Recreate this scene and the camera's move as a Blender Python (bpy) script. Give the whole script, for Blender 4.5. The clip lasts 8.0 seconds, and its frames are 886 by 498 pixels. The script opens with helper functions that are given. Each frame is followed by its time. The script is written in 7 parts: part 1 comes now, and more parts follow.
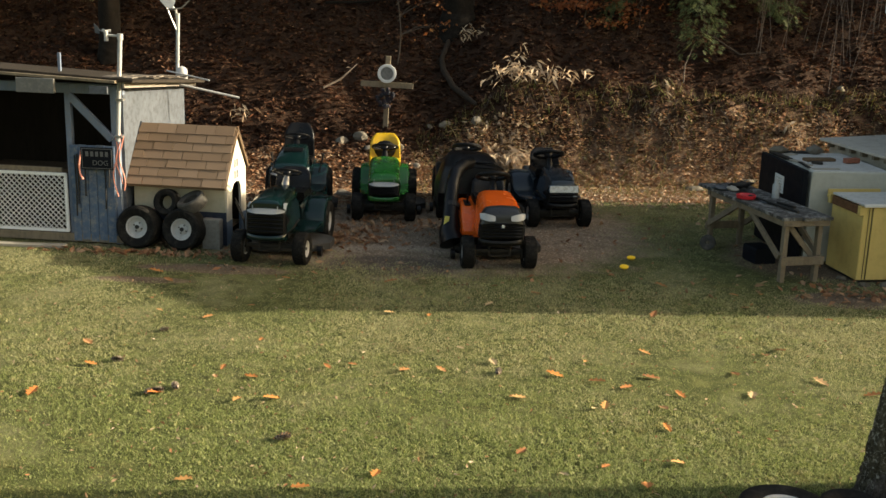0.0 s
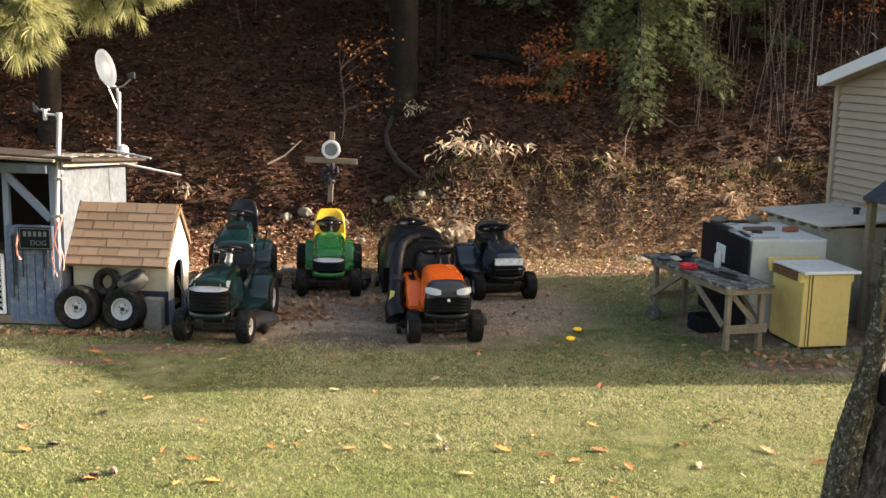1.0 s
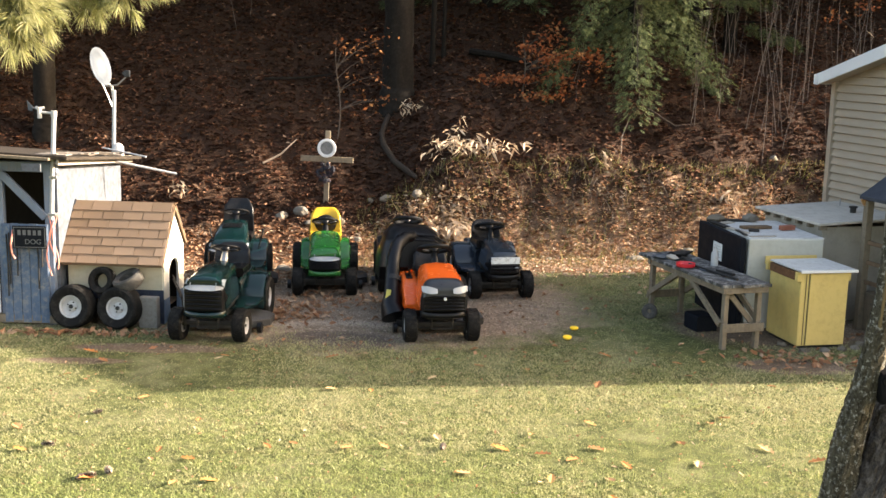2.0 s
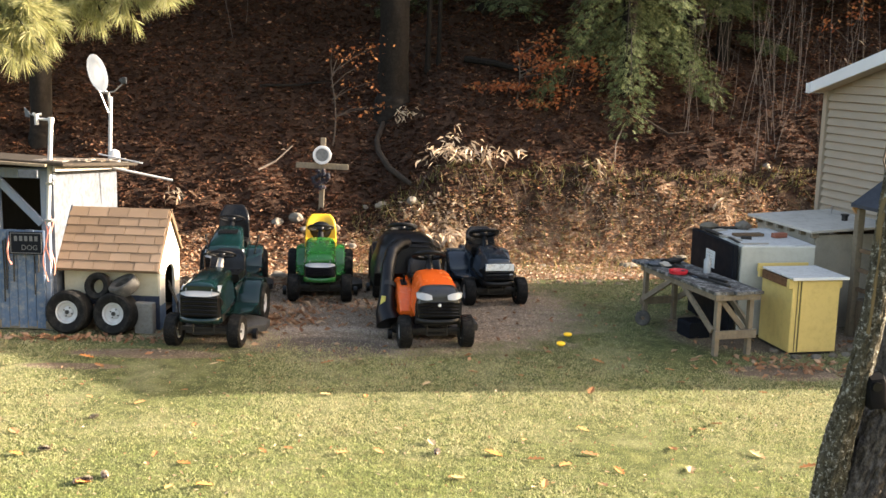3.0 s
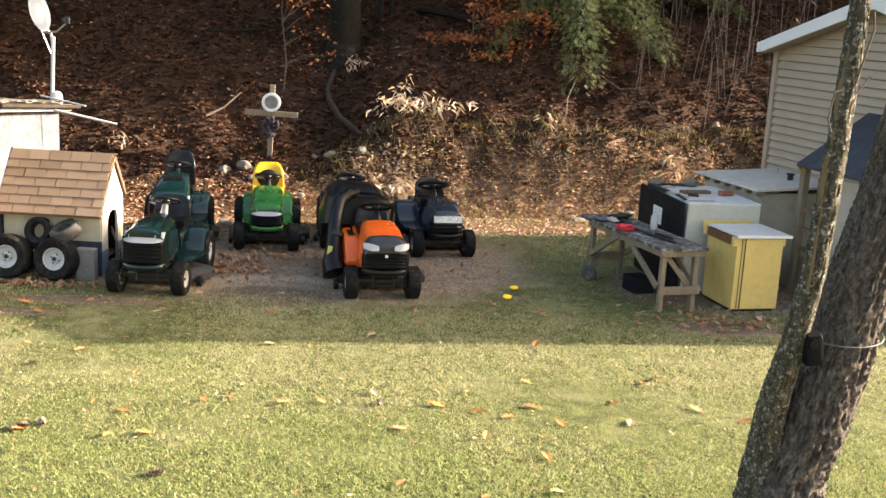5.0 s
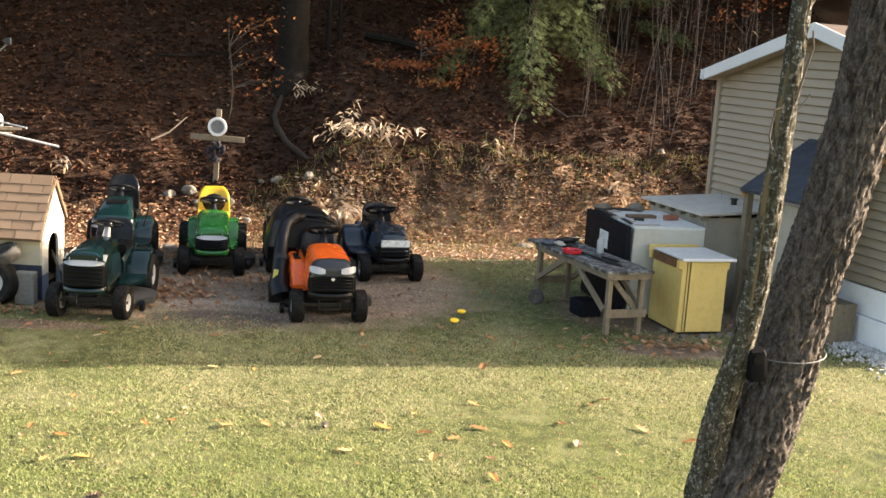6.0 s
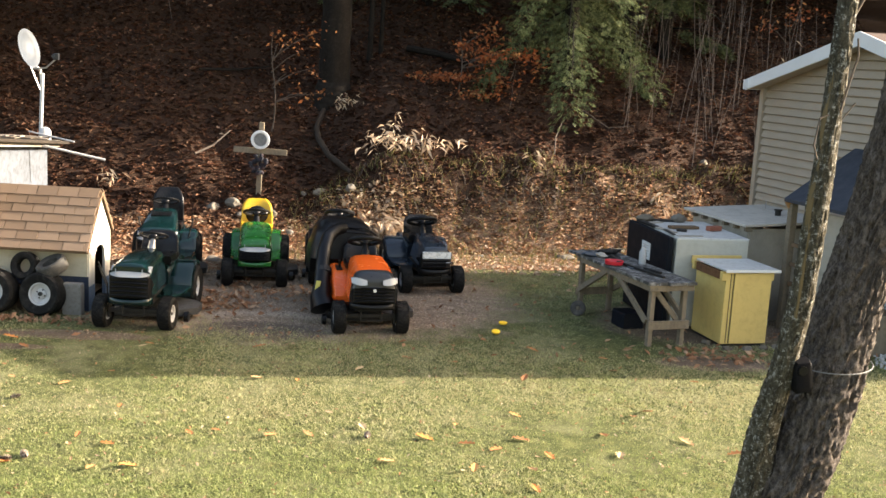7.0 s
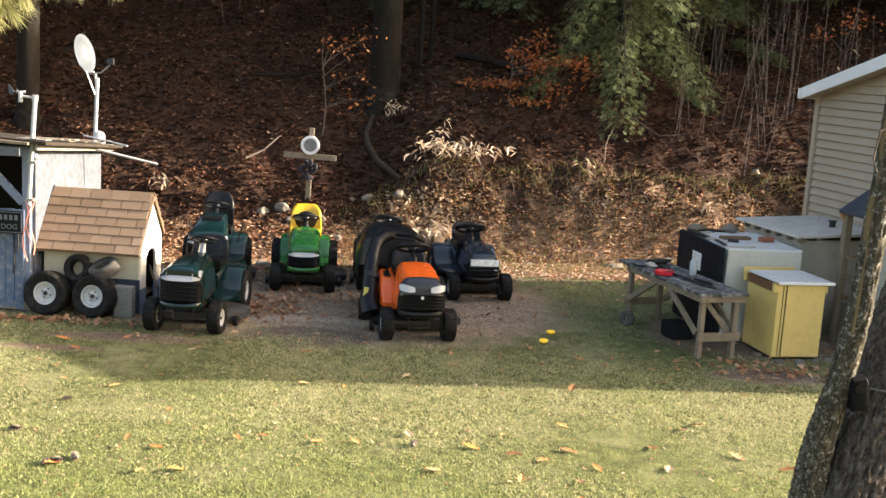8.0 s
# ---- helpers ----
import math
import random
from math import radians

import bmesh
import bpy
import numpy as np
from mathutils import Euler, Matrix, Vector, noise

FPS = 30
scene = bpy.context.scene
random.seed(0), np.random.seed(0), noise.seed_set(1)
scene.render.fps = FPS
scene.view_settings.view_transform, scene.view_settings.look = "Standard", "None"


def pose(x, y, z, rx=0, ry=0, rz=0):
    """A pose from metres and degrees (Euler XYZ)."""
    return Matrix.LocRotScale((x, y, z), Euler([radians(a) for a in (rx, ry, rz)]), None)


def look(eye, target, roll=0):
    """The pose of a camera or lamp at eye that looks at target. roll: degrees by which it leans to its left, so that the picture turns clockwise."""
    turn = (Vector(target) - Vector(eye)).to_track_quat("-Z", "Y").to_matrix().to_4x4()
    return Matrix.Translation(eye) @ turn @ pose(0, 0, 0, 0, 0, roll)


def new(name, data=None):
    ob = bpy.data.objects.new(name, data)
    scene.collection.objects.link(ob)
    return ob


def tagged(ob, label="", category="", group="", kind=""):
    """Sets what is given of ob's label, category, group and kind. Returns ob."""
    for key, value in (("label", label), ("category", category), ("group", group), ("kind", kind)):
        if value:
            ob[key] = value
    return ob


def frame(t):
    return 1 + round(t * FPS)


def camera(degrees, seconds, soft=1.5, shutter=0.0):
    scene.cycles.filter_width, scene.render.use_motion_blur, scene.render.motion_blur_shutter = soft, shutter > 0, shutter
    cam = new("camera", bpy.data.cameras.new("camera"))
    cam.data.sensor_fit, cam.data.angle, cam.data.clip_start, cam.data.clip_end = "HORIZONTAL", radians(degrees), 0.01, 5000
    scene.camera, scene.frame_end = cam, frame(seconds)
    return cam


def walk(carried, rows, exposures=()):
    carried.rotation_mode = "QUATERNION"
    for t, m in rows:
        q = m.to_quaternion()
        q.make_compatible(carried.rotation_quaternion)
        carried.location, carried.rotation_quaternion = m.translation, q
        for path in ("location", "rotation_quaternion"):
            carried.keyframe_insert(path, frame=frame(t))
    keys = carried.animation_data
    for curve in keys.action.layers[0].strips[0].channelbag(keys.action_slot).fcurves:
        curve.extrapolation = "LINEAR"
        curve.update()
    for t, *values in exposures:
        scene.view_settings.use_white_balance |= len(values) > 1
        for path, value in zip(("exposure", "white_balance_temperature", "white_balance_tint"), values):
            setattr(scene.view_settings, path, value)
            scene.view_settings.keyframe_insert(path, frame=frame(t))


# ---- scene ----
cam = camera(44.0, 8.0)
PATH = [
    (0.0, pose(-0.020, -0.099, 3.374, 75.848, -1.685, 3.449)),
    (0.5, pose(0.009, -0.046, 3.399, 78.459, -0.992, 0.393)),
    (1.0, pose(0.017, -0.043, 3.367, 79.786, -1.274, 0.614)),
    (1.2, pose(0.016, -0.037, 3.341, 79.521, -1.556, 0.700)),
    (2.5, pose(-0.000, 0.000, 3.360, 79.998, -1.182, 0.208)),
    (3.0, pose(0.004, -0.089, 3.364, 80.122, -1.474, 0.116)),
    (3.5, pose(0.018, -0.050, 3.345, 79.375, -1.461, -0.965)),
    (4.0, pose(0.011, -0.040, 3.347, 78.038, -2.562, -1.130)),
    (4.5, pose(0.028, -0.037, 3.334, 79.435, -2.128, -0.605)),
    (5.0, pose(0.049, -0.037, 3.343, 77.732, -3.059, -2.163)),
    (5.2, pose(0.037, -0.035, 3.335, 77.677, -3.514, -2.776)),
    (6.3, pose(0.092, -0.007, 3.234, 79.931, -3.432, -5.005)),
    (6.5, pose(0.077, -0.042, 3.236, 79.938, -3.412, -4.757)),
    (7.0, pose(0.073, -0.032, 3.237, 80.028, -3.116, -2.684)),
    (7.5, pose(0.056, -0.035, 3.221, 79.301, -4.223, -1.830)),
    (8.0, pose(0.051, 0.008, 3.258, 80.156, -3.411, -0.163)),
]
EXPOSURE = [(t, stops, kelvin, tint) for t, stops, kelvin, tint in ((0.0, 1.16, 7900, 4), (0.5, 1.53, 7500, 9), (0.8, 1.87, 7350, 12), (1.0, 2.05, 7300, 12), (2.3, 2.46, 7350, 13), (4.2, 2.46, 7350, 13), (5.2, 2.42, 7450, 13), (6.3, 2.3, 7250, 12), (7.0, 2.25, 7200, 12), (8.0, 2.31, 7250, 13))]
walk(cam, PATH, EXPOSURE)

# ---- light: low sun from the side, open sky ----
SUN_ELEVATION, SUN_AZIMUTH = radians(18.4), radians(6.4)
to_sun = Vector((math.cos(SUN_ELEVATION) * math.cos(SUN_AZIMUTH),
                 math.cos(SUN_ELEVATION) * math.sin(SUN_AZIMUTH), math.sin(SUN_ELEVATION)))
world = bpy.data.worlds.new("sky")
scene.world = world
world.use_nodes = True
sky = world.node_tree.nodes.new("ShaderNodeTexSky")
sky.sky_type, sky.sun_disc = "NISHITA", False
sky.air_density, sky.dust_density, sky.ozone_density = 1.0, 4.2, 0.5
sky.sun_elevation, sky.sun_rotation = SUN_ELEVATION, radians(90) - SUN_AZIMUTH
back = world.node_tree.nodes["Background"]
back.inputs["Strength"].default_value = 0.15
world.node_tree.links.new(sky.outputs[0], back.inputs["Color"])
sun = new("sun", bpy.data.lights.new("sun", "SUN"))
sun.data.energy, sun.data.angle, sun.data.color = 5.0, radians(0.6), (1.0, 0.94, 0.85)
sun.matrix_world = look(to_sun * 40, (0, 0, 0))

# ---- mesh helpers ----
R = random.Random(7)


def box(bm, c, s, m=None, bevel=0.0):
    """A box of size s round c, with chamfered edges."""
    g = bmesh.ops.create_cube(bm, size=1.0)["verts"]
    bmesh.ops.scale(bm, vec=s, verts=g)
    if bevel:
        edges = list({e for v in g for e in v.link_edges})
        made = bmesh.ops.bevel(bm, geom=edges, offset=bevel, segments=2, affect="EDGES", profile=0.5)
        g = list({v for f in made["faces"] for v in f.verts} | {v for v in g if v.is_valid})
    bmesh.ops.transform(bm, matrix=Matrix.Translation(c) @ (m or Matrix()), verts=g)
    return g


def beam(bm, p, q, w, d, bevel=0.0, spin=0.0):
    """A bar of section w x d from p to q."""
    p, q = Vector(p), Vector(q)
    turn = (q - p).to_track_quat("Z", "Y").to_matrix().to_4x4() @ Matrix.Rotation(spin, 4, "Z")
    return box(bm, (p + q) / 2, (w, d, (q - p).length), turn, bevel)


def rings(bm, loops, cap=True, closed=False):
    """Skins a row of equal rings of points."""
    rows = [[bm.verts.new(p) for p in ring] for ring in loops]
    pairs = list(zip(rows, rows[1:])) + ([(rows[-1], rows[0])] if closed else [])
    for a, b in pairs:
        for i in range(len(a)):
            j = (i + 1) % len(a)
            bm.faces.new((a[i], a[j], b[j], b[i]))
    if cap and not closed:
        bm.faces.new(rows[0][::-1])
        bm.faces.new(rows[-1])
    return [v for r in rows for v in r]


def rod(bm, points, radius, seg=8):
    """A round bar along points; radius: one number or one for each point."""
    pts = [Vector(p) for p in points]
    rad = radius if isinstance(radius, (list, tuple)) else [radius] * len(pts)
    loops = []
    for i, p in enumerate(pts):
        way = (pts[min(i + 1, len(pts) - 1)] - pts[max(i - 1, 0)]).normalized()
        side = way.cross(Vector((0.13, 0.31, 0.94)) if abs(way.z) < 0.9 else Vector((0.1, 1, 0))).normalized()
        up = side.cross(way)
        loops.append([p + (side * math.cos(2 * math.pi * k / seg) + up * math.sin(2 * math.pi * k / seg)) * rad[i] for k in range(seg)])
    return rings(bm, loops)


def lathe(bm, profile, m=None, seg=28, closed=False):
    """Turns (radius, height) pairs round the local x axis."""
    m = m or Matrix()
    loops = [[m @ Vector((h, r * math.cos(2 * math.pi * k / seg), r * math.sin(2 * math.pi * k / seg))) for k in range(seg)] for r, h in profile]
    return rings(bm, loops, cap=not closed, closed=closed)


def loaf(y, w, z0, z1, r, n=4, lean=0.0):
    """A ring across y: flat below, rounded at the top corners."""
    pts = [Vector((-w / 2, y, z0)), Vector((w / 2, y, z0))]
    r = min(r, w / 2 - 0.001, z1 - z0 - 0.001)
    for side, a0 in ((1, 0.0), (-1, math.pi / 2)):
        for k in range(n + 1):
            a = a0 + math.pi / 2 * k / n
            pts.append(Vector((side * (w / 2 - r) + math.cos(a) * r, y + lean, z1 - r + math.sin(a) * r)))
    return pts


def lump(bm, c, s, seed, rough=0.25, sub=2):
    g = bmesh.ops.create_icosphere(bm, subdivisions=sub, radius=1.0)["verts"]
    for v in g:
        k = 1 + rough * noise.noise(v.co * 1.3 + Vector((seed * 3.1, seed, 0))) + 0.3 * rough * noise.noise(v.co * 4 + Vector((seed, 0, 9)))
        v.co = Vector((v.co.x * s[0] * k, v.co.y * s[1] * k, v.co.z * s[2] * k)) + Vector(c)
    return g


def thing(name, m, label, category, group="", kind=""):
    ob = new(name)
    ob.empty_display_size = 0.1
    ob.matrix_world = m
    return tagged(ob, label, category, group, kind)


def part(name, bm, material, parent=None, label="", smooth=False, angle=35):
    """Links a bmesh as ONE mesh object under a thing or a part."""
    me = bpy.data.meshes.new(name)
    bmesh.ops.recalc_face_normals(bm, faces=bm.faces)
    if smooth:
        for f in bm.faces:
            f.smooth = True
        limit = radians(angle)
        for e in bm.edges:
            if len(e.link_faces) != 2 or e.calc_face_angle(0) > limit:
                e.smooth = False
    bm.to_mesh(me)
    bm.free()
    me.materials.append(material)
    ob = new(name, me)
    if parent:
        ob.parent = parent
    return tagged(ob, label)


def piece(name, me, parent, m):
    """A piece that shares its mesh with its like."""
    ob = new(name, me)
    ob.parent = parent
    ob.matrix_basis = m
    return ob


def mesh_of(name, bm, material, smooth=False):
    me = bpy.data.meshes.new(name)
    bmesh.ops.recalc_face_normals(bm, faces=bm.faces)
    for f in bm.faces:
        f.smooth = smooth
    bm.to_mesh(me)
    bm.free()
    me.materials.append(material)
    return me


def sheet(name, verts, faces, material, smooth=False):
    """One mesh out of arrays of equal faces, quickly."""
    verts, faces = np.asarray(verts, np.float32).reshape(-1, 3), np.asarray(faces, np.int32)
    me = bpy.data.meshes.new(name)
    me.vertices.add(len(verts))
    me.vertices.foreach_set("co", verts.ravel())
    n = faces.shape[1]
    me.loops.add(faces.size)
    me.loops.foreach_set("vertex_index", faces.ravel())
    me.polygons.add(len(faces))
    me.polygons.foreach_set("loop_start", np.arange(0, faces.size, n, dtype=np.int32))
    me.polygons.foreach_set("use_smooth", np.full(len(faces), smooth))
    me.update(calc_edges=True)
    me.validate()
    me.materials.append(material)
    return new(name, me)


# ---- materials ----
class Nodes:
    """Short names for building one node material."""

    def __init__(self, name):
        self.mat = bpy.data.materials.new(name)
        self.mat.use_nodes = True
        self.tree = self.mat.node_tree
        self.bsdf = self.tree.nodes["Principled BSDF"]

    def add(self, kind, **values):
        n = self.tree.nodes.new(kind)
        for k, v in values.items():
            n.inputs[k.replace("_", " ")].default_value = v
        return n

    def link(self, a, b):
        self.tree.links.new(a, b)

    def noise(self, scale, detail=5.0, rough=0.6, stretch=(1, 1, 1), coords="Object"):
        tc = self.add("ShaderNodeTexCoord")
        mp = self.add("ShaderNodeMapping", Scale=stretch)
        self.link(tc.outputs[coords], mp.inputs["Vector"])
        n = self.add("ShaderNodeTexNoise", Scale=scale, Detail=detail, Roughness=rough)
        self.link(mp.outputs[0], n.inputs["Vector"])
        return n.outputs["Fac"]

    def step(self, value, lo, hi):
        n = self.add("ShaderNodeMapRange")
        n.clamp = True
        n.inputs["From Min"].default_value, n.inputs["From Max"].default_value = lo, hi
        self.link(value, n.inputs["Value"])
        return n.outputs[0]

    def math(self, op, a, b=None):
        n = self.tree.nodes.new("ShaderNodeMath")
        n.operation = op
        for i, v in enumerate((a, b)):
            if v is None:
                continue
            if isinstance(v, (int, float)):
                n.inputs[i].default_value = v
            else:
                self.link(v, n.inputs[i])
        return n.outputs[0]

    def mix(self, fac, a, b, blend="MIX"):
        n = self.tree.nodes.new("ShaderNodeMix")
        n.data_type, n.blend_type = "RGBA", blend
        for slot, v in ((0, fac), (6, a), (7, b)):
            if isinstance(v, (int, float)):
                n.inputs[slot].default_value = v
            elif isinstance(v, tuple):
                n.inputs[slot].default_value = (*v, 1)
            else:
                self.link(v, n.inputs[slot])
        return n.outputs[2]

    def ramp(self, value, stops):
        n = self.add("ShaderNodeValToRGB")
        e = n.color_ramp.elements
        while len(e) < len(stops):
            e.new(0.5)
        for el, (at, c) in zip(e, stops):
            el.position, el.color = at, (*c, 1)
        self.link(value, n.inputs[0])
        return n.outputs[0]

    def bump(self, height, strength=0.3, distance=0.01):
        n = self.add("ShaderNodeBump", Strength=strength, Distance=distance)
        self.link(height, n.inputs["Height"])
        self.link(n.outputs[0], self.bsdf.inputs["Normal"])

    def out(self, color, rough=0.7, metal=0.0, spec=0.5):
        b = self.bsdf
        for key, v in (("Base Color", color), ("Roughness", rough), ("Metallic", metal), ("Specular IOR Level", spec)):
            if isinstance(v, (int, float)):
                b.inputs[key].default_value = v
            elif isinstance(v, tuple):
                b.inputs[key].default_value = (*v, 1)
            else:
                self.link(v, b.inputs[key])
        return self.mat


def tint(c, k):
    return tuple(min(1.0, v * k) for v in c)


def surface(name, color, rough=0.6, metal=0.0, fine=60.0, coarse=3.0, vary=0.25, dirt=None, dirt_amount=0.3, bump=0.15, stretch=(1, 1, 1), spec=None):
    """Grain, larger blotches and a coat of dirt on one base colour."""
    spec = (0.15 if rough >= 0.75 else 0.45) if spec is None else spec
    n = Nodes(name)
    grain, blotch = n.noise(fine, 6, 0.65, stretch), n.noise(coarse, 4, 0.6, stretch)
    col = n.mix(grain, tint(color, 1 - vary), tint(color, 1 + vary))
    col = n.mix(n.math("MULTIPLY", n.step(blotch, 0.35, 0.7), 0.5), col, tint(color, 1 - vary * 1.3))
    if dirt:
        spread = n.math("MULTIPLY", n.step(n.noise(coarse * 4, 8, 0.72), 0.48, 0.72), dirt_amount)
        col = n.mix(spread, col, dirt)
    if bump:
        n.bump(grain, bump, 0.004)
    shine = n.step(n.noise(coarse * 3, 5, 0.6), 0.2, 0.9)
    return n.out(col, n.math("ADD", n.math("MULTIPLY", shine, 0.25), max(0.05, rough - 0.12)), metal, spec)


def pieces_mat(name, colors, rough=0.75, island=False, fine=40.0, bump=0.25, stretch=(1, 1, 1), translucent=0.0, grime=0.35, damp=None):
    """Pieces whose colour differs from one to the next."""
    n = Nodes(name)
    if island:
        rnd = n.add("ShaderNodeNewGeometry").outputs["Random Per Island"]
    else:
        rnd = n.add("ShaderNodeObjectInfo").outputs["Random"]
    col = n.ramp(rnd, [(i / max(1, len(colors) - 1), c) for i, c in enumerate(colors)])
    grain = n.noise(fine, 6, 0.65, stretch)
    col = n.mix(n.math("MULTIPLY", n.step(grain, 0.3, 0.8), grime), col, (0.05, 0.04, 0.03))
    if damp:
        spread = n.math("ADD", n.math("MULTIPLY", n.noise(1.1, 4, 0.6), 0.5), n.math("MULTIPLY", n.noise(5.0, 4, 0.65), 0.5))
        col = n.mix(n.math("MULTIPLY", n.step(spread, 0.46, 0.58), 0.75), col, damp)
    if bump:
        n.bump(grain, bump, 0.004)
    if translucent:
        n.bsdf.inputs["Transmission Weight"].default_value = 0.0
        n.bsdf.inputs["Subsurface Weight"].default_value = 0.0
        tr = n.add("ShaderNodeBsdfTranslucent")
        n.link(col, tr.inputs["Color"])
        mx = n.add("ShaderNodeMixShader", Fac=translucent)
        outp = n.tree.nodes["Material Output"]
        n.link(n.bsdf.outputs[0], mx.inputs[1])
        n.link(tr.outputs[0], mx.inputs[2])
        n.link(mx.outputs[0], outp.inputs["Surface"])
    return n.out(col, rough, 0.0, 0.12)


RUBBER = surface("black rubber", (0.008, 0.0078, 0.0075), 0.75, fine=90, vary=0.3, dirt=(0.075, 0.068, 0.058), dirt_amount=0.4, spec=0.12)
DUSTY_RUBBER = surface("dusty rubber", (0.06, 0.057, 0.052), 0.85, fine=60, vary=0.3, dirt=(0.2, 0.18, 0.15), dirt_amount=0.5)
WHITE_RIM = surface("white painted steel", (0.42, 0.42, 0.415), 0.45, vary=0.1, dirt=(0.2, 0.17, 0.13), dirt_amount=0.4)
GREY_RIM = surface("grey steel rim", (0.28, 0.28, 0.275), 0.45, vary=0.15, dirt=(0.09, 0.075, 0.06), dirt_amount=0.5)
DARK_GREEN = surface("dark green paint", (0.002, 0.0125, 0.0135), 0.18, vary=0.15, dirt=(0.016, 0.024, 0.024), dirt_amount=0.2, bump=0.02)
BRIGHT_GREEN = surface("bright green paint", (0.01, 0.105, 0.019), 0.25, vary=0.1, dirt=(0.06, 0.09, 0.05), dirt_amount=0.12, bump=0.03)
YELLOW_PLASTIC = surface("yellow vinyl", (0.46, 0.28, 0.008), 0.4, vary=0.08, dirt=(0.3, 0.24, 0.1), dirt_amount=0.2, bump=0.03)
ORANGE_PAINT = surface("orange paint", (0.66, 0.1, 0.012), 0.25, vary=0.08, dirt=(0.2, 0.09, 0.05), dirt_amount=0.15, bump=0.03)
SLATE_PAINT = surface("dark slate paint", (0.016, 0.023, 0.032), 0.18, vary=0.15, dirt=(0.04, 0.046, 0.05), dirt_amount=0.2, bump=0.02)
BLACK_PLASTIC = surface("black plastic", (0.004, 0.004, 0.0045), 0.4, spec=0.22, vary=0.25, dirt=(0.015, 0.014, 0.012), dirt_amount=0.2, bump=0.06)
BLACK_GLOSS = surface("glossy black plastic", (0.0035, 0.0035, 0.0045), 0.36, vary=0.25, spec=0.22, dirt=(0.012, 0.011, 0.01), dirt_amount=0.12, bump=0.02)
GREY_PLASTIC = surface("charcoal plastic", (0.014, 0.016, 0.019), 0.35, vary=0.15, dirt=(0.04, 0.037, 0.034), dirt_amount=0.2, bump=0.06)
BLACK_VINYL = surface("black vinyl", (0.005, 0.005, 0.0055), 0.32, spec=0.22, vary=0.2, dirt=(0.018, 0.017, 0.015), dirt_amount=0.2, bump=0.1)
BLACK_STEEL = surface("greasy black steel", (0.009, 0.0085, 0.008), 0.6, 0.1, vary=0.3, dirt=(0.05, 0.033, 0.02), dirt_amount=0.4)
GREY_STEEL = surface("grey steel", (0.35, 0.35, 0.35), 0.4, 0.8, vary=0.2, dirt=(0.16, 0.11, 0.07), dirt_amount=0.4)
LENS = surface("clear headlight plastic", (0.33, 0.34, 0.35), 0.18, vary=0.12, coarse=20, bump=0.0)
SILVER = surface("silver trim", (0.62, 0.64, 0.66), 0.3, 0.3, vary=0.15, coarse=8, bump=0.0)
WORN_BLACK = surface("worn black decal", (0.03, 0.03, 0.03), 0.5)
WOOD_GREY = surface("weathered grey wood", (0.2, 0.162, 0.115), 0.85, fine=30, coarse=5, vary=0.4, stretch=(1, 1, 0.12), dirt=(0.06, 0.055, 0.05), dirt_amount=0.6, bump=0.4)
WOOD_TOP = surface("weathered table boards", (0.06, 0.058, 0.055), 0.75, fine=24, coarse=2.2, vary=0.45, stretch=(2.5, 0.35, 1), dirt=(0.42, 0.41, 0.39), dirt_amount=0.85, bump=0.3)
# Brown boards darkened so that interiors read as deep shade.
SHADE_BOARD = surface("shade-toned boards", (0.028, 0.021, 0.015), 0.9, fine=26, coarse=4, vary=0.4, stretch=(1, 1, 0.15), bump=0.3)
WOOD_BROWN = surface("brown timber", (0.16, 0.105, 0.065), 0.85, fine=26, coarse=4, vary=0.4, stretch=(1, 1, 0.15), dirt=(0.05, 0.04, 0.03), dirt_amount=0.5, bump=0.4)
BLUE_PAINT = surface("flaking blue paint", (0.085, 0.125, 0.19), 0.75, fine=26, coarse=3, vary=0.35, stretch=(1, 1, 0.5), dirt=(0.25, 0.24, 0.22), dirt_amount=0.95, bump=0.35)
BLUE_WOOD = surface("blue grey painted wood", (0.16, 0.2, 0.27), 0.75, fine=26, coarse=4, vary=0.3, stretch=(1, 1, 0.2), dirt=(0.2, 0.18, 0.16), dirt_amount=0.5, bump=0.3)
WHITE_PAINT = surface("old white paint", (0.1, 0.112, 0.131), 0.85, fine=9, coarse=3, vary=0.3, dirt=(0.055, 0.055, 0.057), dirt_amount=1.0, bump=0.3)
WHITE_PVC = surface("white pvc", (0.38, 0.38, 0.38), 0.4, vary=0.08, dirt=(0.2, 0.19, 0.17), dirt_amount=0.35, bump=0.02)
LATTICE_WHITE = surface("white lattice plastic", (0.72, 0.73, 0.74), 0.45, vary=0.08, dirt=(0.45, 0.43, 0.4), dirt_amount=0.35, bump=0.02)
CREAM_PAINT = surface("cream painted board", (0.5, 0.45, 0.33), 0.75, fine=30, coarse=3, vary=0.08, dirt=(0.3, 0.26, 0.18), dirt_amount=0.35, bump=0.2)
IVORY_PAINT = surface("ivory painted board", (0.62, 0.59, 0.51), 0.7, fine=30, coarse=3, vary=0.06, dirt=(0.4, 0.36, 0.28), dirt_amount=0.25, bump=0.15)
NAVY_PAINT = surface("navy painted board", (0.02, 0.03, 0.055), 0.7, fine=30, vary=0.3, dirt=(0.12, 0.12, 0.12), dirt_amount=0.4)
DULL_BLUE = surface("dull blue paint", (0.14, 0.2, 0.28), 0.75, fine=30, vary=0.2, dirt=(0.3, 0.3, 0.3), dirt_amount=0.4)
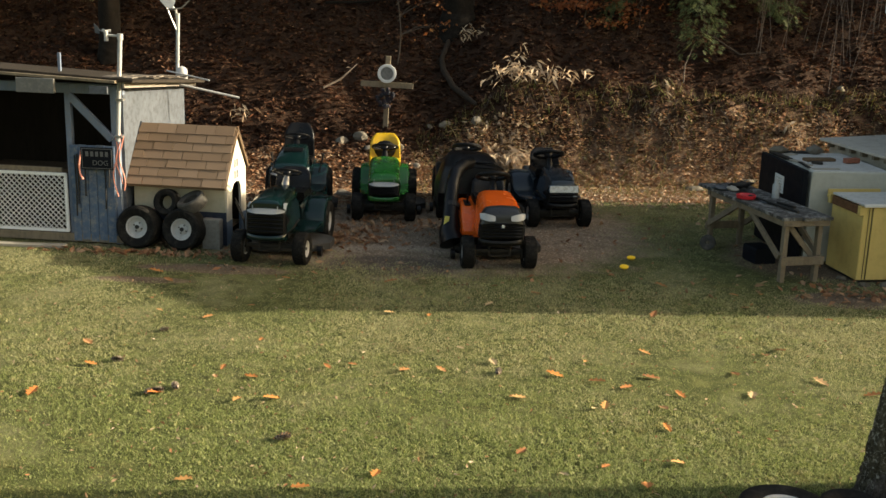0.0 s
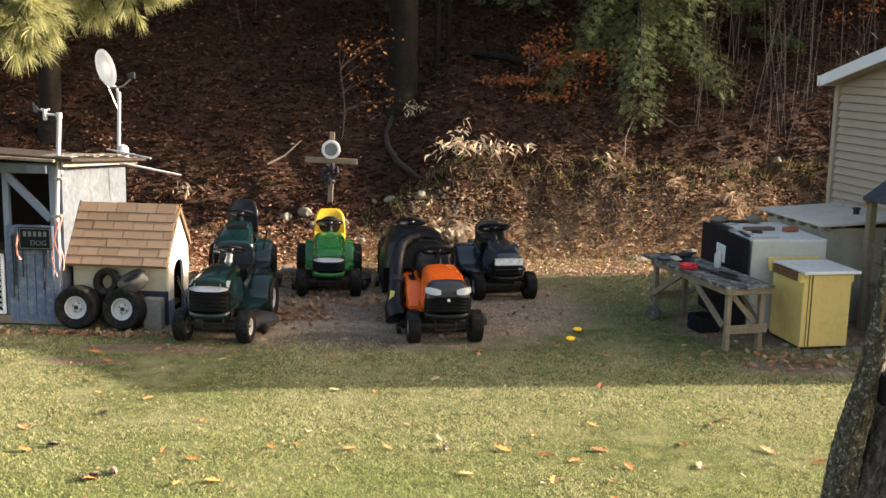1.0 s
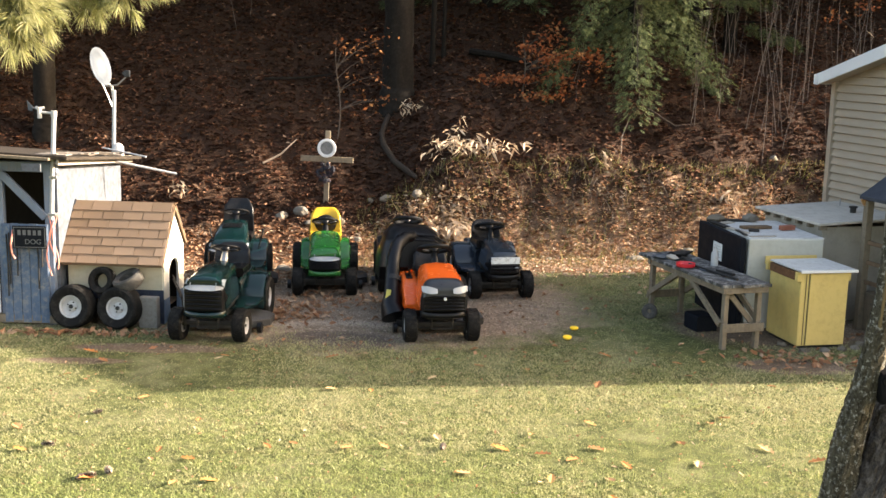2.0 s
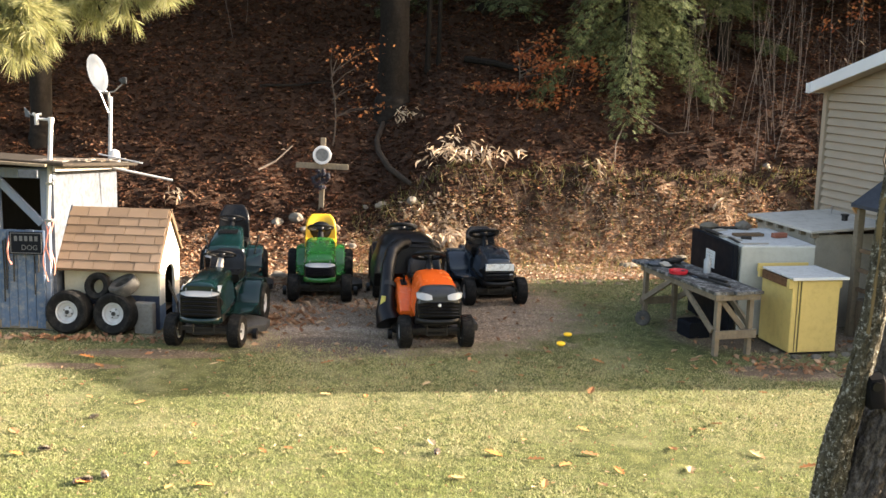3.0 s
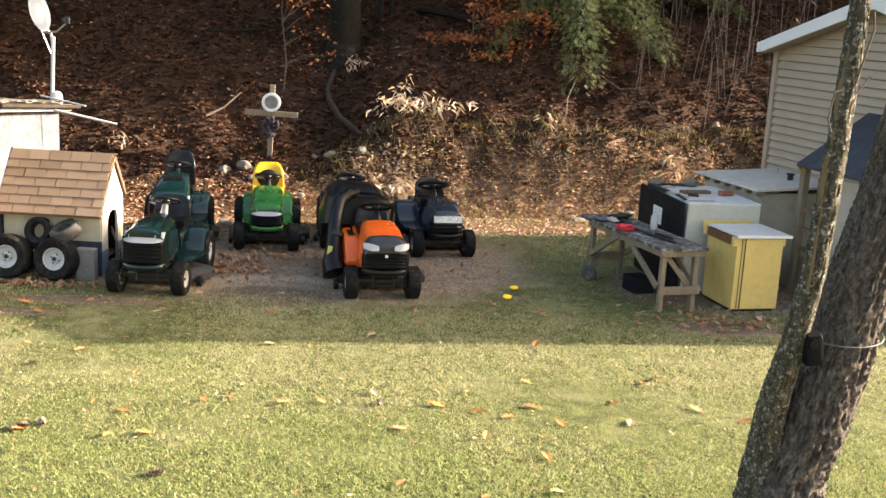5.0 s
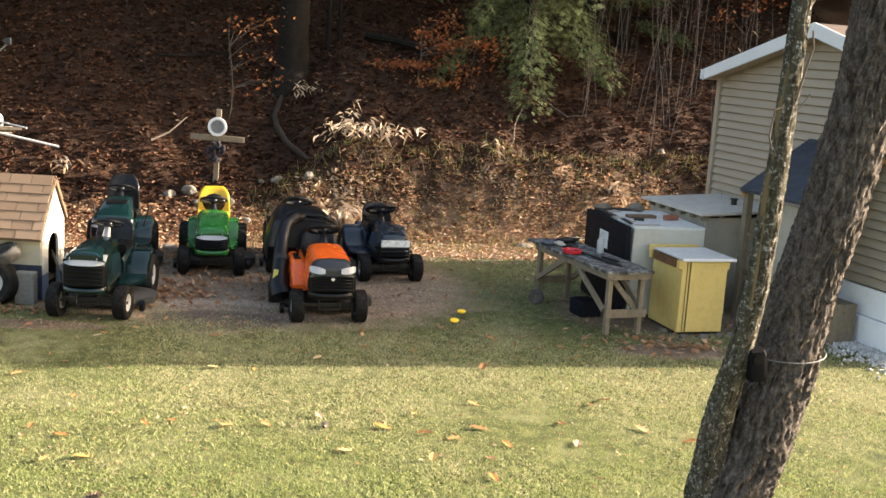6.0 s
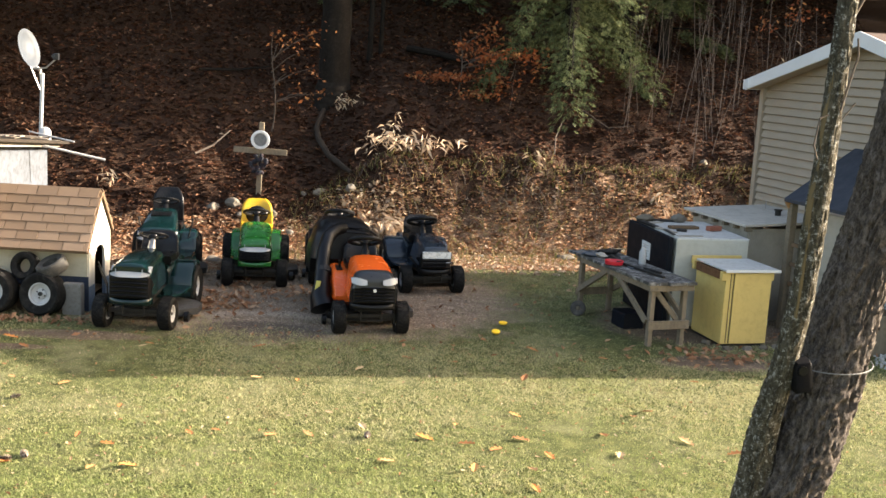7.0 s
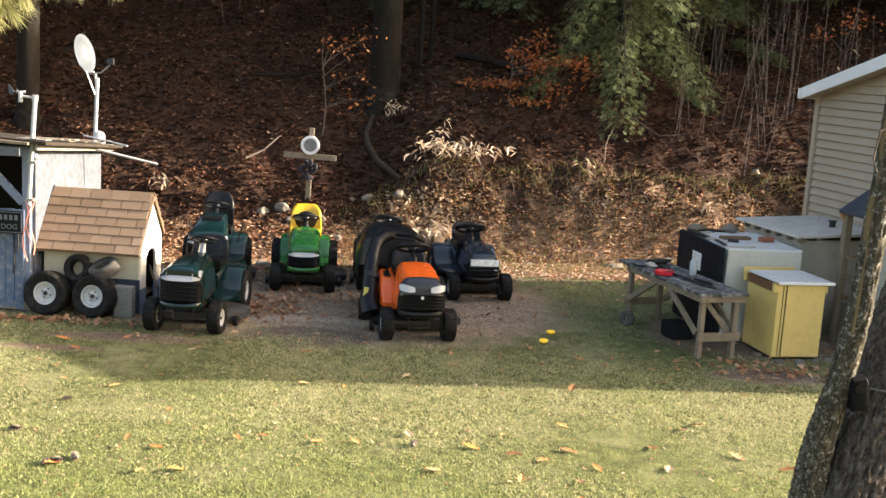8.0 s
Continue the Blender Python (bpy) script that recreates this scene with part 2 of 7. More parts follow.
SHINGLE = pieces_mat("tan asphalt shingle", [(0.18, 0.122, 0.082), (0.24, 0.166, 0.115), (0.15, 0.1, 0.067), (0.265, 0.187, 0.133), (0.2, 0.136, 0.092)], 0.9, fine=90, bump=0.7, grime=0.5)
CONCRETE = surface("concrete", (0.2, 0.19, 0.17), 0.9, fine=50, coarse=5, vary=0.25, dirt=(0.09, 0.08, 0.065), dirt_amount=0.5, bump=0.4)
YELLOW_ENAMEL = surface("mustard enamel", (0.56, 0.41, 0.14), 0.42, fine=14, coarse=2.2, vary=0.07, dirt=(0.28, 0.19, 0.06), dirt_amount=0.35, bump=0.03)
RUST = surface("rusty steel", (0.13, 0.06, 0.03), 0.85, fine=40, coarse=9, vary=0.45, dirt=(0.3, 0.2, 0.1), dirt_amount=0.4, bump=0.3)
PALE_TOP = surface("weathered white laminate", (0.5, 0.495, 0.475), 0.5, fine=18, coarse=4, vary=0.15, dirt=(0.22, 0.205, 0.18), dirt_amount=0.6, bump=0.08)
PALE_STEEL = surface("dull white enamel", (0.43, 0.425, 0.375), 0.5, fine=12, coarse=2, vary=0.1, dirt=(0.26, 0.24, 0.19), dirt_amount=0.4, bump=0.05)
BLACK_PANEL = surface("dull black panel", (0.006, 0.0075, 0.011), 0.65, fine=20, coarse=3, vary=0.25, spec=0.1, dirt=(0.015, 0.016, 0.019), dirt_amount=0.3)
PAPER = surface("faded paper", (0.6, 0.6, 0.58), 0.8, vary=0.12, coarse=12, dirt=(0.35, 0.34, 0.32), dirt_amount=0.5)
GREY_ROOFING = surface("grey roofing", (0.46, 0.42, 0.365), 0.8, fine=40, coarse=1.6, vary=0.12, dirt=(0.22, 0.2, 0.17), dirt_amount=0.5, bump=0.2)
GREY_BOARD = surface("grey board", (0.33, 0.3, 0.25), 0.8, fine=30, coarse=1.4, vary=0.12, dirt=(0.18, 0.165, 0.135), dirt_amount=0.4, bump=0.15)
SIDING = surface("tan vinyl siding", (0.31, 0.255, 0.195), 0.55, fine=50, coarse=1.5, vary=0.06, dirt=(0.16, 0.135, 0.1), dirt_amount=0.25, bump=0.08)
TRIM_WHITE = surface("white metal trim", (0.6, 0.61, 0.62), 0.4, vary=0.04, dirt=(0.5, 0.49, 0.46), dirt_amount=0.2, bump=0.02)
FOUNDATION = surface("white painted skirting", (0.74, 0.76, 0.78), 0.6, fine=30, coarse=1.5, vary=0.06, dirt=(0.5, 0.49, 0.46), dirt_amount=0.3, bump=0.1)
ROOF_DARK = surface("dark slate roofing", (0.024, 0.029, 0.04), 0.6, fine=60, coarse=2, vary=0.2, dirt=(0.1, 0.1, 0.11), dirt_amount=0.3, bump=0.2)
ROOF_SHINGLE = surface("brown roof shingle", (0.1, 0.072, 0.06), 0.9, fine=60, coarse=4, vary=0.25, bump=0.3)
DISH_GREY = surface("pale grey dish", (0.062, 0.074, 0.09), 0.5, vary=0.2, coarse=5, dirt=(0.055, 0.06, 0.065), dirt_amount=0.6, bump=0.03, spec=0.15)
RED_PLASTIC = surface("red plastic", (0.5, 0.02, 0.03), 0.4, vary=0.1)
ORANGE_CORD = surface("faded orange cord", (0.8, 0.3, 0.22), 0.6, vary=0.2)
STONE = pieces_mat("field stone", [(0.11, 0.093, 0.07), (0.18, 0.155, 0.122), (0.14, 0.125, 0.105), (0.22, 0.19, 0.153)], 0.9, fine=14, bump=0.5)
GRIT = pieces_mat("yard grit", [(0.22, 0.17, 0.13), (0.36, 0.29, 0.23), (0.14, 0.11, 0.085), (0.46, 0.39, 0.32)], 0.95, island=True)
GRAVEL = pieces_mat("pale gravel", [(0.5, 0.49, 0.47), (0.33, 0.32, 0.3), (0.62, 0.61, 0.58), (0.42, 0.4, 0.37)], 0.9, island=True)
YELLOW_CUP = surface("bright yellow plastic", (0.9, 0.55, 0.02), 0.4, vary=0.08)
def grass_material():
    """Blades from green to straw; the share of each drifts over the lawn, in tufts and in broad patches."""
    n = Nodes("lawn grass")
    rnd = n.add("ShaderNodeNewGeometry").outputs["Random Per Island"]
    green = n.ramp(rnd, [(0.0, (0.14, 0.165, 0.05)), (0.2, (0.215, 0.262, 0.085)), (0.45, (0.275, 0.32, 0.112)), (0.75, (0.33, 0.365, 0.145)), (1.0, (0.41, 0.405, 0.2))])
    straw = n.ramp(rnd, [(0.0, (0.21, 0.195, 0.09)), (0.2, (0.31, 0.3, 0.15)), (0.45, (0.4, 0.385, 0.2)), (0.75, (0.46, 0.435, 0.24)), (1.0, (0.52, 0.48, 0.29))])
    sep = n.add("ShaderNodeSeparateXYZ")
    n.link(n.add("ShaderNodeNewGeometry").outputs["Position"], sep.inputs[0])
    dry = n.step(sep.outputs[1], 6.6, 10.4)
    drift = n.math("ADD", n.math("MULTIPLY", n.noise(0.7, 4, 0.6), 0.5), n.math("MULTIPLY", n.noise(7.0, 4, 0.65), 0.5))
    drift = n.math("ADD", drift, n.math("MULTIPLY", n.math("SUBTRACT", dry, 0.6), 0.24))
    col = n.mix(n.step(drift, 0.42, 0.6), green, straw)
    tuft = n.step(n.noise(42.0, 3, 0.6), 0.38, 0.58)
    col = n.mix(tuft, n.mix(0.36, col, (0.06, 0.07, 0.02)), col)
    worn = n.math("ADD", n.noise(2.6, 6, 0.7), n.math("MULTIPLY", n.step(sep.outputs[1], 10.4, 12.2), 0.07))
    worn = n.math("MULTIPLY", n.step(worn, 0.57, 0.68), 0.65)
    col = n.mix(worn, col, (0.2, 0.15, 0.075))
    tr = n.add("ShaderNodeBsdfTranslucent")
    n.link(col, tr.inputs["Color"])
    mx = n.add("ShaderNodeMixShader", Fac=0.35)
    n.link(n.bsdf.outputs[0], mx.inputs[1])
    n.link(tr.outputs[0], mx.inputs[2])
    n.link(mx.outputs[0], n.tree.nodes["Material Output"].inputs["Surface"])
    return n.out(col, 0.6, 0.0, 0.3)


GRASS_BLADE = grass_material()
# Uphill leaf colours are darkened for shade, the next two brightened for sun.
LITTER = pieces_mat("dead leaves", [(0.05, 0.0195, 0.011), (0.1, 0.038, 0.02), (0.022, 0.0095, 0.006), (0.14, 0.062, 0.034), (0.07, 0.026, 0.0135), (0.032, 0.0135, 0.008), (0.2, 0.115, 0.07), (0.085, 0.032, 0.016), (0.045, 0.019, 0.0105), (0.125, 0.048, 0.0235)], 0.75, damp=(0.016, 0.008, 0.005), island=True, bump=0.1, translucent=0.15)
LIT_LITTER = pieces_mat("leaves in sunlit tone", [(0.4, 0.215, 0.12), (0.27, 0.128, 0.07), (0.48, 0.3, 0.19), (0.33, 0.15, 0.08), (0.2, 0.092, 0.05), (0.43, 0.235, 0.135), (0.53, 0.37, 0.255), (0.36, 0.175, 0.093)], 0.7, damp=(0.2, 0.095, 0.052), island=True, bump=0.1, translucent=0.2)
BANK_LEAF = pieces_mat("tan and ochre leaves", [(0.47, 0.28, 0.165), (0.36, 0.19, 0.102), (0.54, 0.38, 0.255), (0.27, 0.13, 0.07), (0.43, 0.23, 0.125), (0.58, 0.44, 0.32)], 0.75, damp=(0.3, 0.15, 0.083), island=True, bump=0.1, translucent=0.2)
PALE_LEAF = pieces_mat("pale dried leaves", [(0.42, 0.3, 0.19), (0.56, 0.45, 0.33), (0.32, 0.2, 0.12), (0.52, 0.42, 0.32)], 0.7, island=True, bump=0.1, translucent=0.2)
RUSSET_LEAF = pieces_mat("russet oak leaves", [(0.25, 0.065, 0.022), (0.36, 0.11, 0.035), (0.17, 0.05, 0.022), (0.4, 0.2, 0.08)], 0.6, island=True, bump=0, translucent=0.3)
AMBER_LEAF = pieces_mat("amber leaves", [(0.24, 0.075, 0.022), (0.15, 0.048, 0.018), (0.36, 0.16, 0.06), (0.11, 0.04, 0.018)], 0.6, island=True, bump=0, translucent=0.3)
HEMLOCK_LEAF = pieces_mat("hemlock needles", [(0.03, 0.048, 0.019), (0.066, 0.088, 0.034), (0.135, 0.155, 0.064), (0.04, 0.06, 0.024)], 0.6, island=True, bump=0, translucent=0.3)
PINE_NEEDLE = pieces_mat("pine needles", [(0.3, 0.3, 0.11), (0.42, 0.41, 0.2), (0.19, 0.21, 0.08), (0.52, 0.5, 0.3)], 0.5, island=True, bump=0, translucent=0.45)
BARK_DARK = surface("dark bark", (0.014, 0.011, 0.0085), 0.95, fine=11, coarse=5, vary=0.7, stretch=(1, 1, 0.25), bump=1.0, dirt=(0.035, 0.03, 0.024), dirt_amount=0.5)
TWIG = surface("grey twigs", (0.095, 0.075, 0.06), 0.9, fine=20, vary=0.35)
STEM = surface("pale grey stems", (0.15, 0.122, 0.104), 0.85, fine=20, vary=0.3)
LOG_BARK = surface("weathered log bark", (0.034, 0.026, 0.02), 0.9, fine=22, coarse=6, vary=0.5, stretch=(1, 1, 0.4), bump=0.6)

# ---- ground: lawn, bare yard and wooded hillside in one sheet ----
def foot(x):
    """Where the hill begins."""
    return 17.35 + 0.2 * max(-5.0, min(6.0, x)) + 0.1 * math.sin(x * 0.9 + 1.0)


def smooth(a, b, v):
    t = max(0.0, min(1.0, (v - a) / (b - a)))
    return t * t * (3 - 2 * t)


def ground_z(x, y):
    d = y - foot(x)
    lumps = noise.noise(Vector((x * 0.5, y * 0.5, 3.0)))
    z = 0.02 * lumps
    if d > 0:
        bank = smooth(-1.6, 0.3, x)
        rough = 0.17 * noise.noise(Vector((x * 1.3, y * 1.3, 0.0))) + bank * (0.12 * noise.noise(Vector((x * 2.6, y * 2.6, 2.0))) + 0.05 * noise.noise(Vector((x * 6, y * 6, 7.0)))) + 0.05 * noise.noise(Vector((x * 4, y * 4, 5.0)))
        z += bank * 0.8 * smooth(0.25, 1.15, d + 0.3 * noise.noise(Vector((x * 1.1, 0, 8)))) + 0.5 * min(d, 40.0)
        z += rough * min(1.0, d) - 0.06 * bank * smooth(0.9, 1.4, d) * smooth(2.2, 1.4, d)
    return z


def yard(x, y):
    """How bare the ground is, 0 to 1: tyre-worn dirt where the machines stand."""
    w = noise.noise(Vector((x * 1.1, y * 1.1, 1.0))) * 0.5 + noise.noise(Vector((x * 3.5, y * 3.5, 2.0))) * 0.28
    a = ((x + 1.15) / 3.1) ** 2 + ((y - 14.5) / 2.55) ** 2
    b = ((x - 4.2) / 1.35) ** 2 + ((y - 13.5) / 1.1) ** 2
    c = ((x + 4.6) / 2.2) ** 2 + ((y - 14.0) / 1.25) ** 2
    d = min(((x + 3.3) / 0.9) ** 2 + ((y - 11.85) / 0.2) ** 2, ((x - 3.95) / 0.75) ** 2 + ((y - 11.75) / 0.3) ** 2, ((x + 3.9) / 0.6) ** 2 + ((y - 11.3) / 0.12) ** 2)
    return max(0.0, min(1.0, 1.7 * (1.0 + 0.9 * w - min(a, b, c, d))))


def ground_material():
    n = Nodes("yard ground")
    geo = n.add("ShaderNodeNewGeometry")
    sep = n.add("ShaderNodeSeparateXYZ")
    n.link(geo.outputs["Position"], sep.inputs[0])
    x, y = sep.outputs[0], sep.outputs[1]

    def oval(cx, cy, rx, ry):
        a = n.math("POWER", n.math("DIVIDE", n.math("SUBTRACT", x, cx), rx), 2.0)
        b = n.math("POWER", n.math("DIVIDE", n.math("SUBTRACT", y, cy), ry), 2.0)
        return n.math("ADD", a, b)

    broad, mid, fine = n.noise(1.2, 5, 0.6), n.noise(6.0, 6, 0.65), n.noise(45.0, 8, 0.75)
    wob = n.math("MULTIPLY", n.math("SUBTRACT", n.noise(1.7, 7, 0.65), 0.5), 1.7)
    grass = n.ramp(mid, [(0.25, (0.025, 0.03, 0.011)), (0.5, (0.07, 0.08, 0.025)), (0.75, (0.15, 0.15, 0.055))])
    grass = n.mix(n.math("MULTIPLY", n.step(broad, 0.5, 0.7), 0.5), grass, (0.26, 0.24, 0.135))
    grass = n.mix(n.step(fine, 0.5, 0.75), grass, (0.06, 0.07, 0.02))
    soil = n.ramp(fine, [(0.38, (0.055, 0.038, 0.026)), (0.48, (0.2, 0.145, 0.1)), (0.56, (0.34, 0.255, 0.182)), (0.64, (0.68, 0.55, 0.42))])
    soil = n.mix(n.math("MULTIPLY", n.step(mid, 0.42, 0.62), 0.6), soil, (0.12, 0.088, 0.062))
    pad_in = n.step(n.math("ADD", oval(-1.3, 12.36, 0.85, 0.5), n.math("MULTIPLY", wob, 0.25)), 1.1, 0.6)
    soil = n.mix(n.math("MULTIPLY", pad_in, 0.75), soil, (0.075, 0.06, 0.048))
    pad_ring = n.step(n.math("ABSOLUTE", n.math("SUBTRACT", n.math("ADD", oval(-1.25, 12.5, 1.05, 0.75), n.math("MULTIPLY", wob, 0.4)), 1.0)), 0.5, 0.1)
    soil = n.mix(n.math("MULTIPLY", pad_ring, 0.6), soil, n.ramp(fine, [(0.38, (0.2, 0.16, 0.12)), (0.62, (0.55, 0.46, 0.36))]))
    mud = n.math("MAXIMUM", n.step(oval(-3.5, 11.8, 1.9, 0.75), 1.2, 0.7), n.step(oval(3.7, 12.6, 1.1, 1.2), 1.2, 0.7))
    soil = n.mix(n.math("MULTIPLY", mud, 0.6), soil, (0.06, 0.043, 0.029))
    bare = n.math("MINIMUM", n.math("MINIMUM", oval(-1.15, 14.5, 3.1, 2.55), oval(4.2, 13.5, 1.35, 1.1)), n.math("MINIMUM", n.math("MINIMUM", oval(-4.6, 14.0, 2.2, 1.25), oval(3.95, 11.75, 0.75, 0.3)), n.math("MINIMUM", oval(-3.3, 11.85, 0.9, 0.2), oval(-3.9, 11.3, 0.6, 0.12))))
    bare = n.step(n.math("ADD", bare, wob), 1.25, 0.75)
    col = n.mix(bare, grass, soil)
    # Duff darkened for tree shade uphill, straw brightened for sun at the foot.
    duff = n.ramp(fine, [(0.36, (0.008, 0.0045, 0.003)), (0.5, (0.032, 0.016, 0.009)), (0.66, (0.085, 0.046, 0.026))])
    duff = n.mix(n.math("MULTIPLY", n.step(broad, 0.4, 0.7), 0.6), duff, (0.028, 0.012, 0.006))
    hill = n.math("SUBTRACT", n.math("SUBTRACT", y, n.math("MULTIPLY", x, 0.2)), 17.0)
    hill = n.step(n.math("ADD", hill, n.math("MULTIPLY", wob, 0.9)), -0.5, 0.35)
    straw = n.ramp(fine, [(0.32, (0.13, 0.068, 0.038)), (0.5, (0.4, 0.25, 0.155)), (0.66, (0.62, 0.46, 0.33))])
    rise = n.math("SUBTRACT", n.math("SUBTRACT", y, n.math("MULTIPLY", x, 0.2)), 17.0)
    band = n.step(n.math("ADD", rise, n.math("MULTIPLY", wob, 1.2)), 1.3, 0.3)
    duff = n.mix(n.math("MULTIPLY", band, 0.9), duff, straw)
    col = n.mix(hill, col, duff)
    n.bump(n.math("ADD", fine, mid), 0.7, 0.03)
    return n.out(col, 0.95, 0.0, 0.2)


def spread(lo, hi, fine_lo, fine_hi, step):
    """Grid lines: close inside the fine stretch, wider and wider outside."""
    mid = list(np.arange(fine_lo, fine_hi + 1e-6, step))
    low, high, s = [], [], step
    a, b = fine_lo, fine_hi
    while a > lo or b < hi:
        s *= 1.35
        a, b = a - s, b + s
        if a > lo:
            low.append(a)
        if b < hi:
            high.append(b)
    return [lo] + low[::-1] + mid + high + [hi]


gx, gy = spread(-400, 400, -10, 11, 0.2), spread(-400, 400, 5, 30, 0.16)
gv = [(x, y, ground_z(x, y)) for y in gy for x in gx]
gf = [(j * len(gx) + i, j * len(gx) + i + 1, (j + 1) * len(gx) + i + 1, (j + 1) * len(gx) + i) for j in range(len(gy) - 1) for i in range(len(gx) - 1)]
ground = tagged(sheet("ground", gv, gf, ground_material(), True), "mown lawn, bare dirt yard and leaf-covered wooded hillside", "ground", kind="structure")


def axes(origin, along):
    """A frame at origin whose x runs along a level direction."""
    d = Vector((along[0], along[1], 0)).normalized()
    inward = Vector((-d.y, d.x, 0))
    m = Matrix.Identity(4)
    for i, v in enumerate((d, inward, Vector((0, 0, 1)))):
        m.col[i] = (*v, 0)
    m.translation = origin
    return m


# ---- mobile home ----
HOUSE = axes((5.55, 16.0, 0), (0.2494, -0.9684))
WIDE, LONG, SILL, EAVE, PITCH = 4.7, 12.0, 0.7, 3.06, 0.28
house = thing("mobile_home", HOUSE, "tan vinyl-sided mobile home with white trim and skirting", "house")
RIDGE = EAVE + PITCH * WIDE / 2


def house_walls():
    bm = bmesh.new()
    pts = [(0.02, SILL), (WIDE - 0.02, SILL), (WIDE - 0.02, EAVE), (WIDE / 2, RIDGE - 0.02), (0.02, EAVE)]
    rings(bm, [[Vector((s, y, z)) for s, z in pts] for y in (0.03, 0.15)])
    rings(bm, [[Vector((s, y, z)) for s, z in pts] for y in (LONG - 0.12, LONG)])
    box(bm, (0.08, LONG / 2, (SILL + EAVE) / 2), (0.12, LONG - 0.3, EAVE - SILL))
    box(bm, (WIDE - 0.08, LONG / 2, (SILL + EAVE) / 2), (0.12, LONG - 0.3, EAVE - SILL))
    part("wall", bm, SIDING, house)
    bm = bmesh.new()
    box(bm, (WIDE / 2, 0.02, SILL / 2 + 0.17), (WIDE, 0.05, SILL - 0.36), bevel=0.004)
    box(bm, (WIDE / 2, 0.0, 0.16), (WIDE + 0.04, 0.1, 0.36), bevel=0.006)
    box(bm, (0.03, LONG / 2, SILL / 2), (0.05, LONG - 0.1, SILL - 0.02))
    box(bm, (WIDE - 0.03, LONG / 2, SILL / 2), (0.05, LONG - 0.1, SILL - 0.02))
    part("skirting", bm, FOUNDATION, house, "white painted skirting panels")
    for s in (0.03, WIDE - 0.03):
        bm = bmesh.new()
        box(bm, (s, 0.0, (SILL + EAVE) / 2), (0.09, 0.07, EAVE - SILL), bevel=0.004)
        part("corner_trim", bm, SIDING, house)
    for sign in (-1, 1):
        bm = bmesh.new()
        a = Vector((WIDE / 2, 0, RIDGE + 0.1))
        b = Vector((WIDE / 2 + sign * (WIDE / 2 + 0.06), 0, RIDGE + 0.1 - PITCH * (WIDE / 2 + 0.06)))
        rings(bm, [[Vector((a.x, y, a.z)), Vector((b.x, y, b.z)), Vector((b.x, y, b.z - 0.05)), Vector((a.x, y, a.z - 0.05))] for y in (-0.22, LONG + 0.3)])
        part("roof", bm, ROOF_SHINGLE, house, "brown shingle roof slope")
        bm = bmesh.new()
        rings(bm, [[Vector((a.x, y, a.z + 0.01)), Vector((b.x + sign * 0.02, y, b.z + 0.005)), Vector((b.x + sign * 0.02, y, b.z - 0.15)), Vector((a.x, y, a.z - 0.17))] for y in (-0.25, -0.222)])
        part("fascia", bm, TRIM_WHITE, house, "white metal rake fascia")
        bm = bmesh.new()
        rings(bm, [[Vector((a.x, y, a.z - 0.13)), Vector((b.x, y, b.z - 0.12)), Vector((b.x, y, b.z - 0.14)), Vector((a.x, y, a.z - 0.15))] for y in (-0.22, 0.0)])
        part("soffit", bm, SIDING, house)
        bm = bmesh.new()
        box(bm, (b.x - sign * 0.01, LONG / 2, b.z - 0.07), (0.03, LONG + 0.6, 0.14))
        part("eave_trim", bm, TRIM_WHITE, house)


house_walls()


# ---- porch awning on the mobile home ----
def porch_awning():
    s0, s1, out, z0, z1 = 2.25, 3.7, 1.0, 1.7, 2.36
    t = thing("porch_awning", HOUSE, "dark slate lean-to porch awning on weathered posts", "awning")
    bm = bmesh.new()
    rings(bm, [[Vector((s, -0.03, z1)), Vector((s, -out, z0)), Vector((s, -out, z0 - 0.04)), Vector((s, -0.03, z1 - 0.04))] for s in (s0, s1)])
    part("roof_slope", bm, ROOF_DARK, t)
    for s in (s0 + 0.03, (s0 + s1) / 2, s1 - 0.03):
        bm = bmesh.new()
        beam(bm, (s, -0.05, z1 - 0.1), (s, -out + 0.03, z0 - 0.09), 0.04, 0.09)
        part("rafter", bm, RAFTER_WOOD, t)
    for s in (s0 + 0.06, 2.75, s1 - 0.06):
        bm = bmesh.new()
        beam(bm, (s, -out + 0.1, -0.02), (s, -out + 0.1, z0 - 0.06), 0.09, 0.09, 0.006)
        part("post", bm, WOOD_GREY, t)
    bm = bmesh.new()
    box(bm, (3.2, -out + 0.14, 1.08), (0.82, 0.03, 1.06), bevel=0.005)
    part("wind_panel", bm, GREY_BOARD, t, "pale wind panel")
    bm = bmesh.new()
    box(bm, ((s0 + s1) / 2, -0.5, 0.24), (s1 - s0 - 0.1, 0.75, 0.5), bevel=0.01)
    part("landing", bm, WOOD_GREY, t)
    for k in range(3):
        bm = bmesh.new()
        box(bm, (2.52, -out + 0.12, 0.62 + 0.25 * k), (0.36, 0.04, 0.05), bevel=0.004)
        part("rail", bm, WOOD_BROWN, t)
    bm = bmesh.new()
    box(bm, (2.5, -0.03, 1.05), (0.46, 0.04, 1.1))
    part("dark_doorway", bm, DARK_GLASS, t, "dark glazed doorway")


RAFTER_WOOD = surface("tan rafter", (0.42, 0.22, 0.09), 0.7)
DARK_GLASS = surface("dark glass", (0.02, 0.022, 0.025), 0.12, vary=0.1, bump=0)
porch_awning()


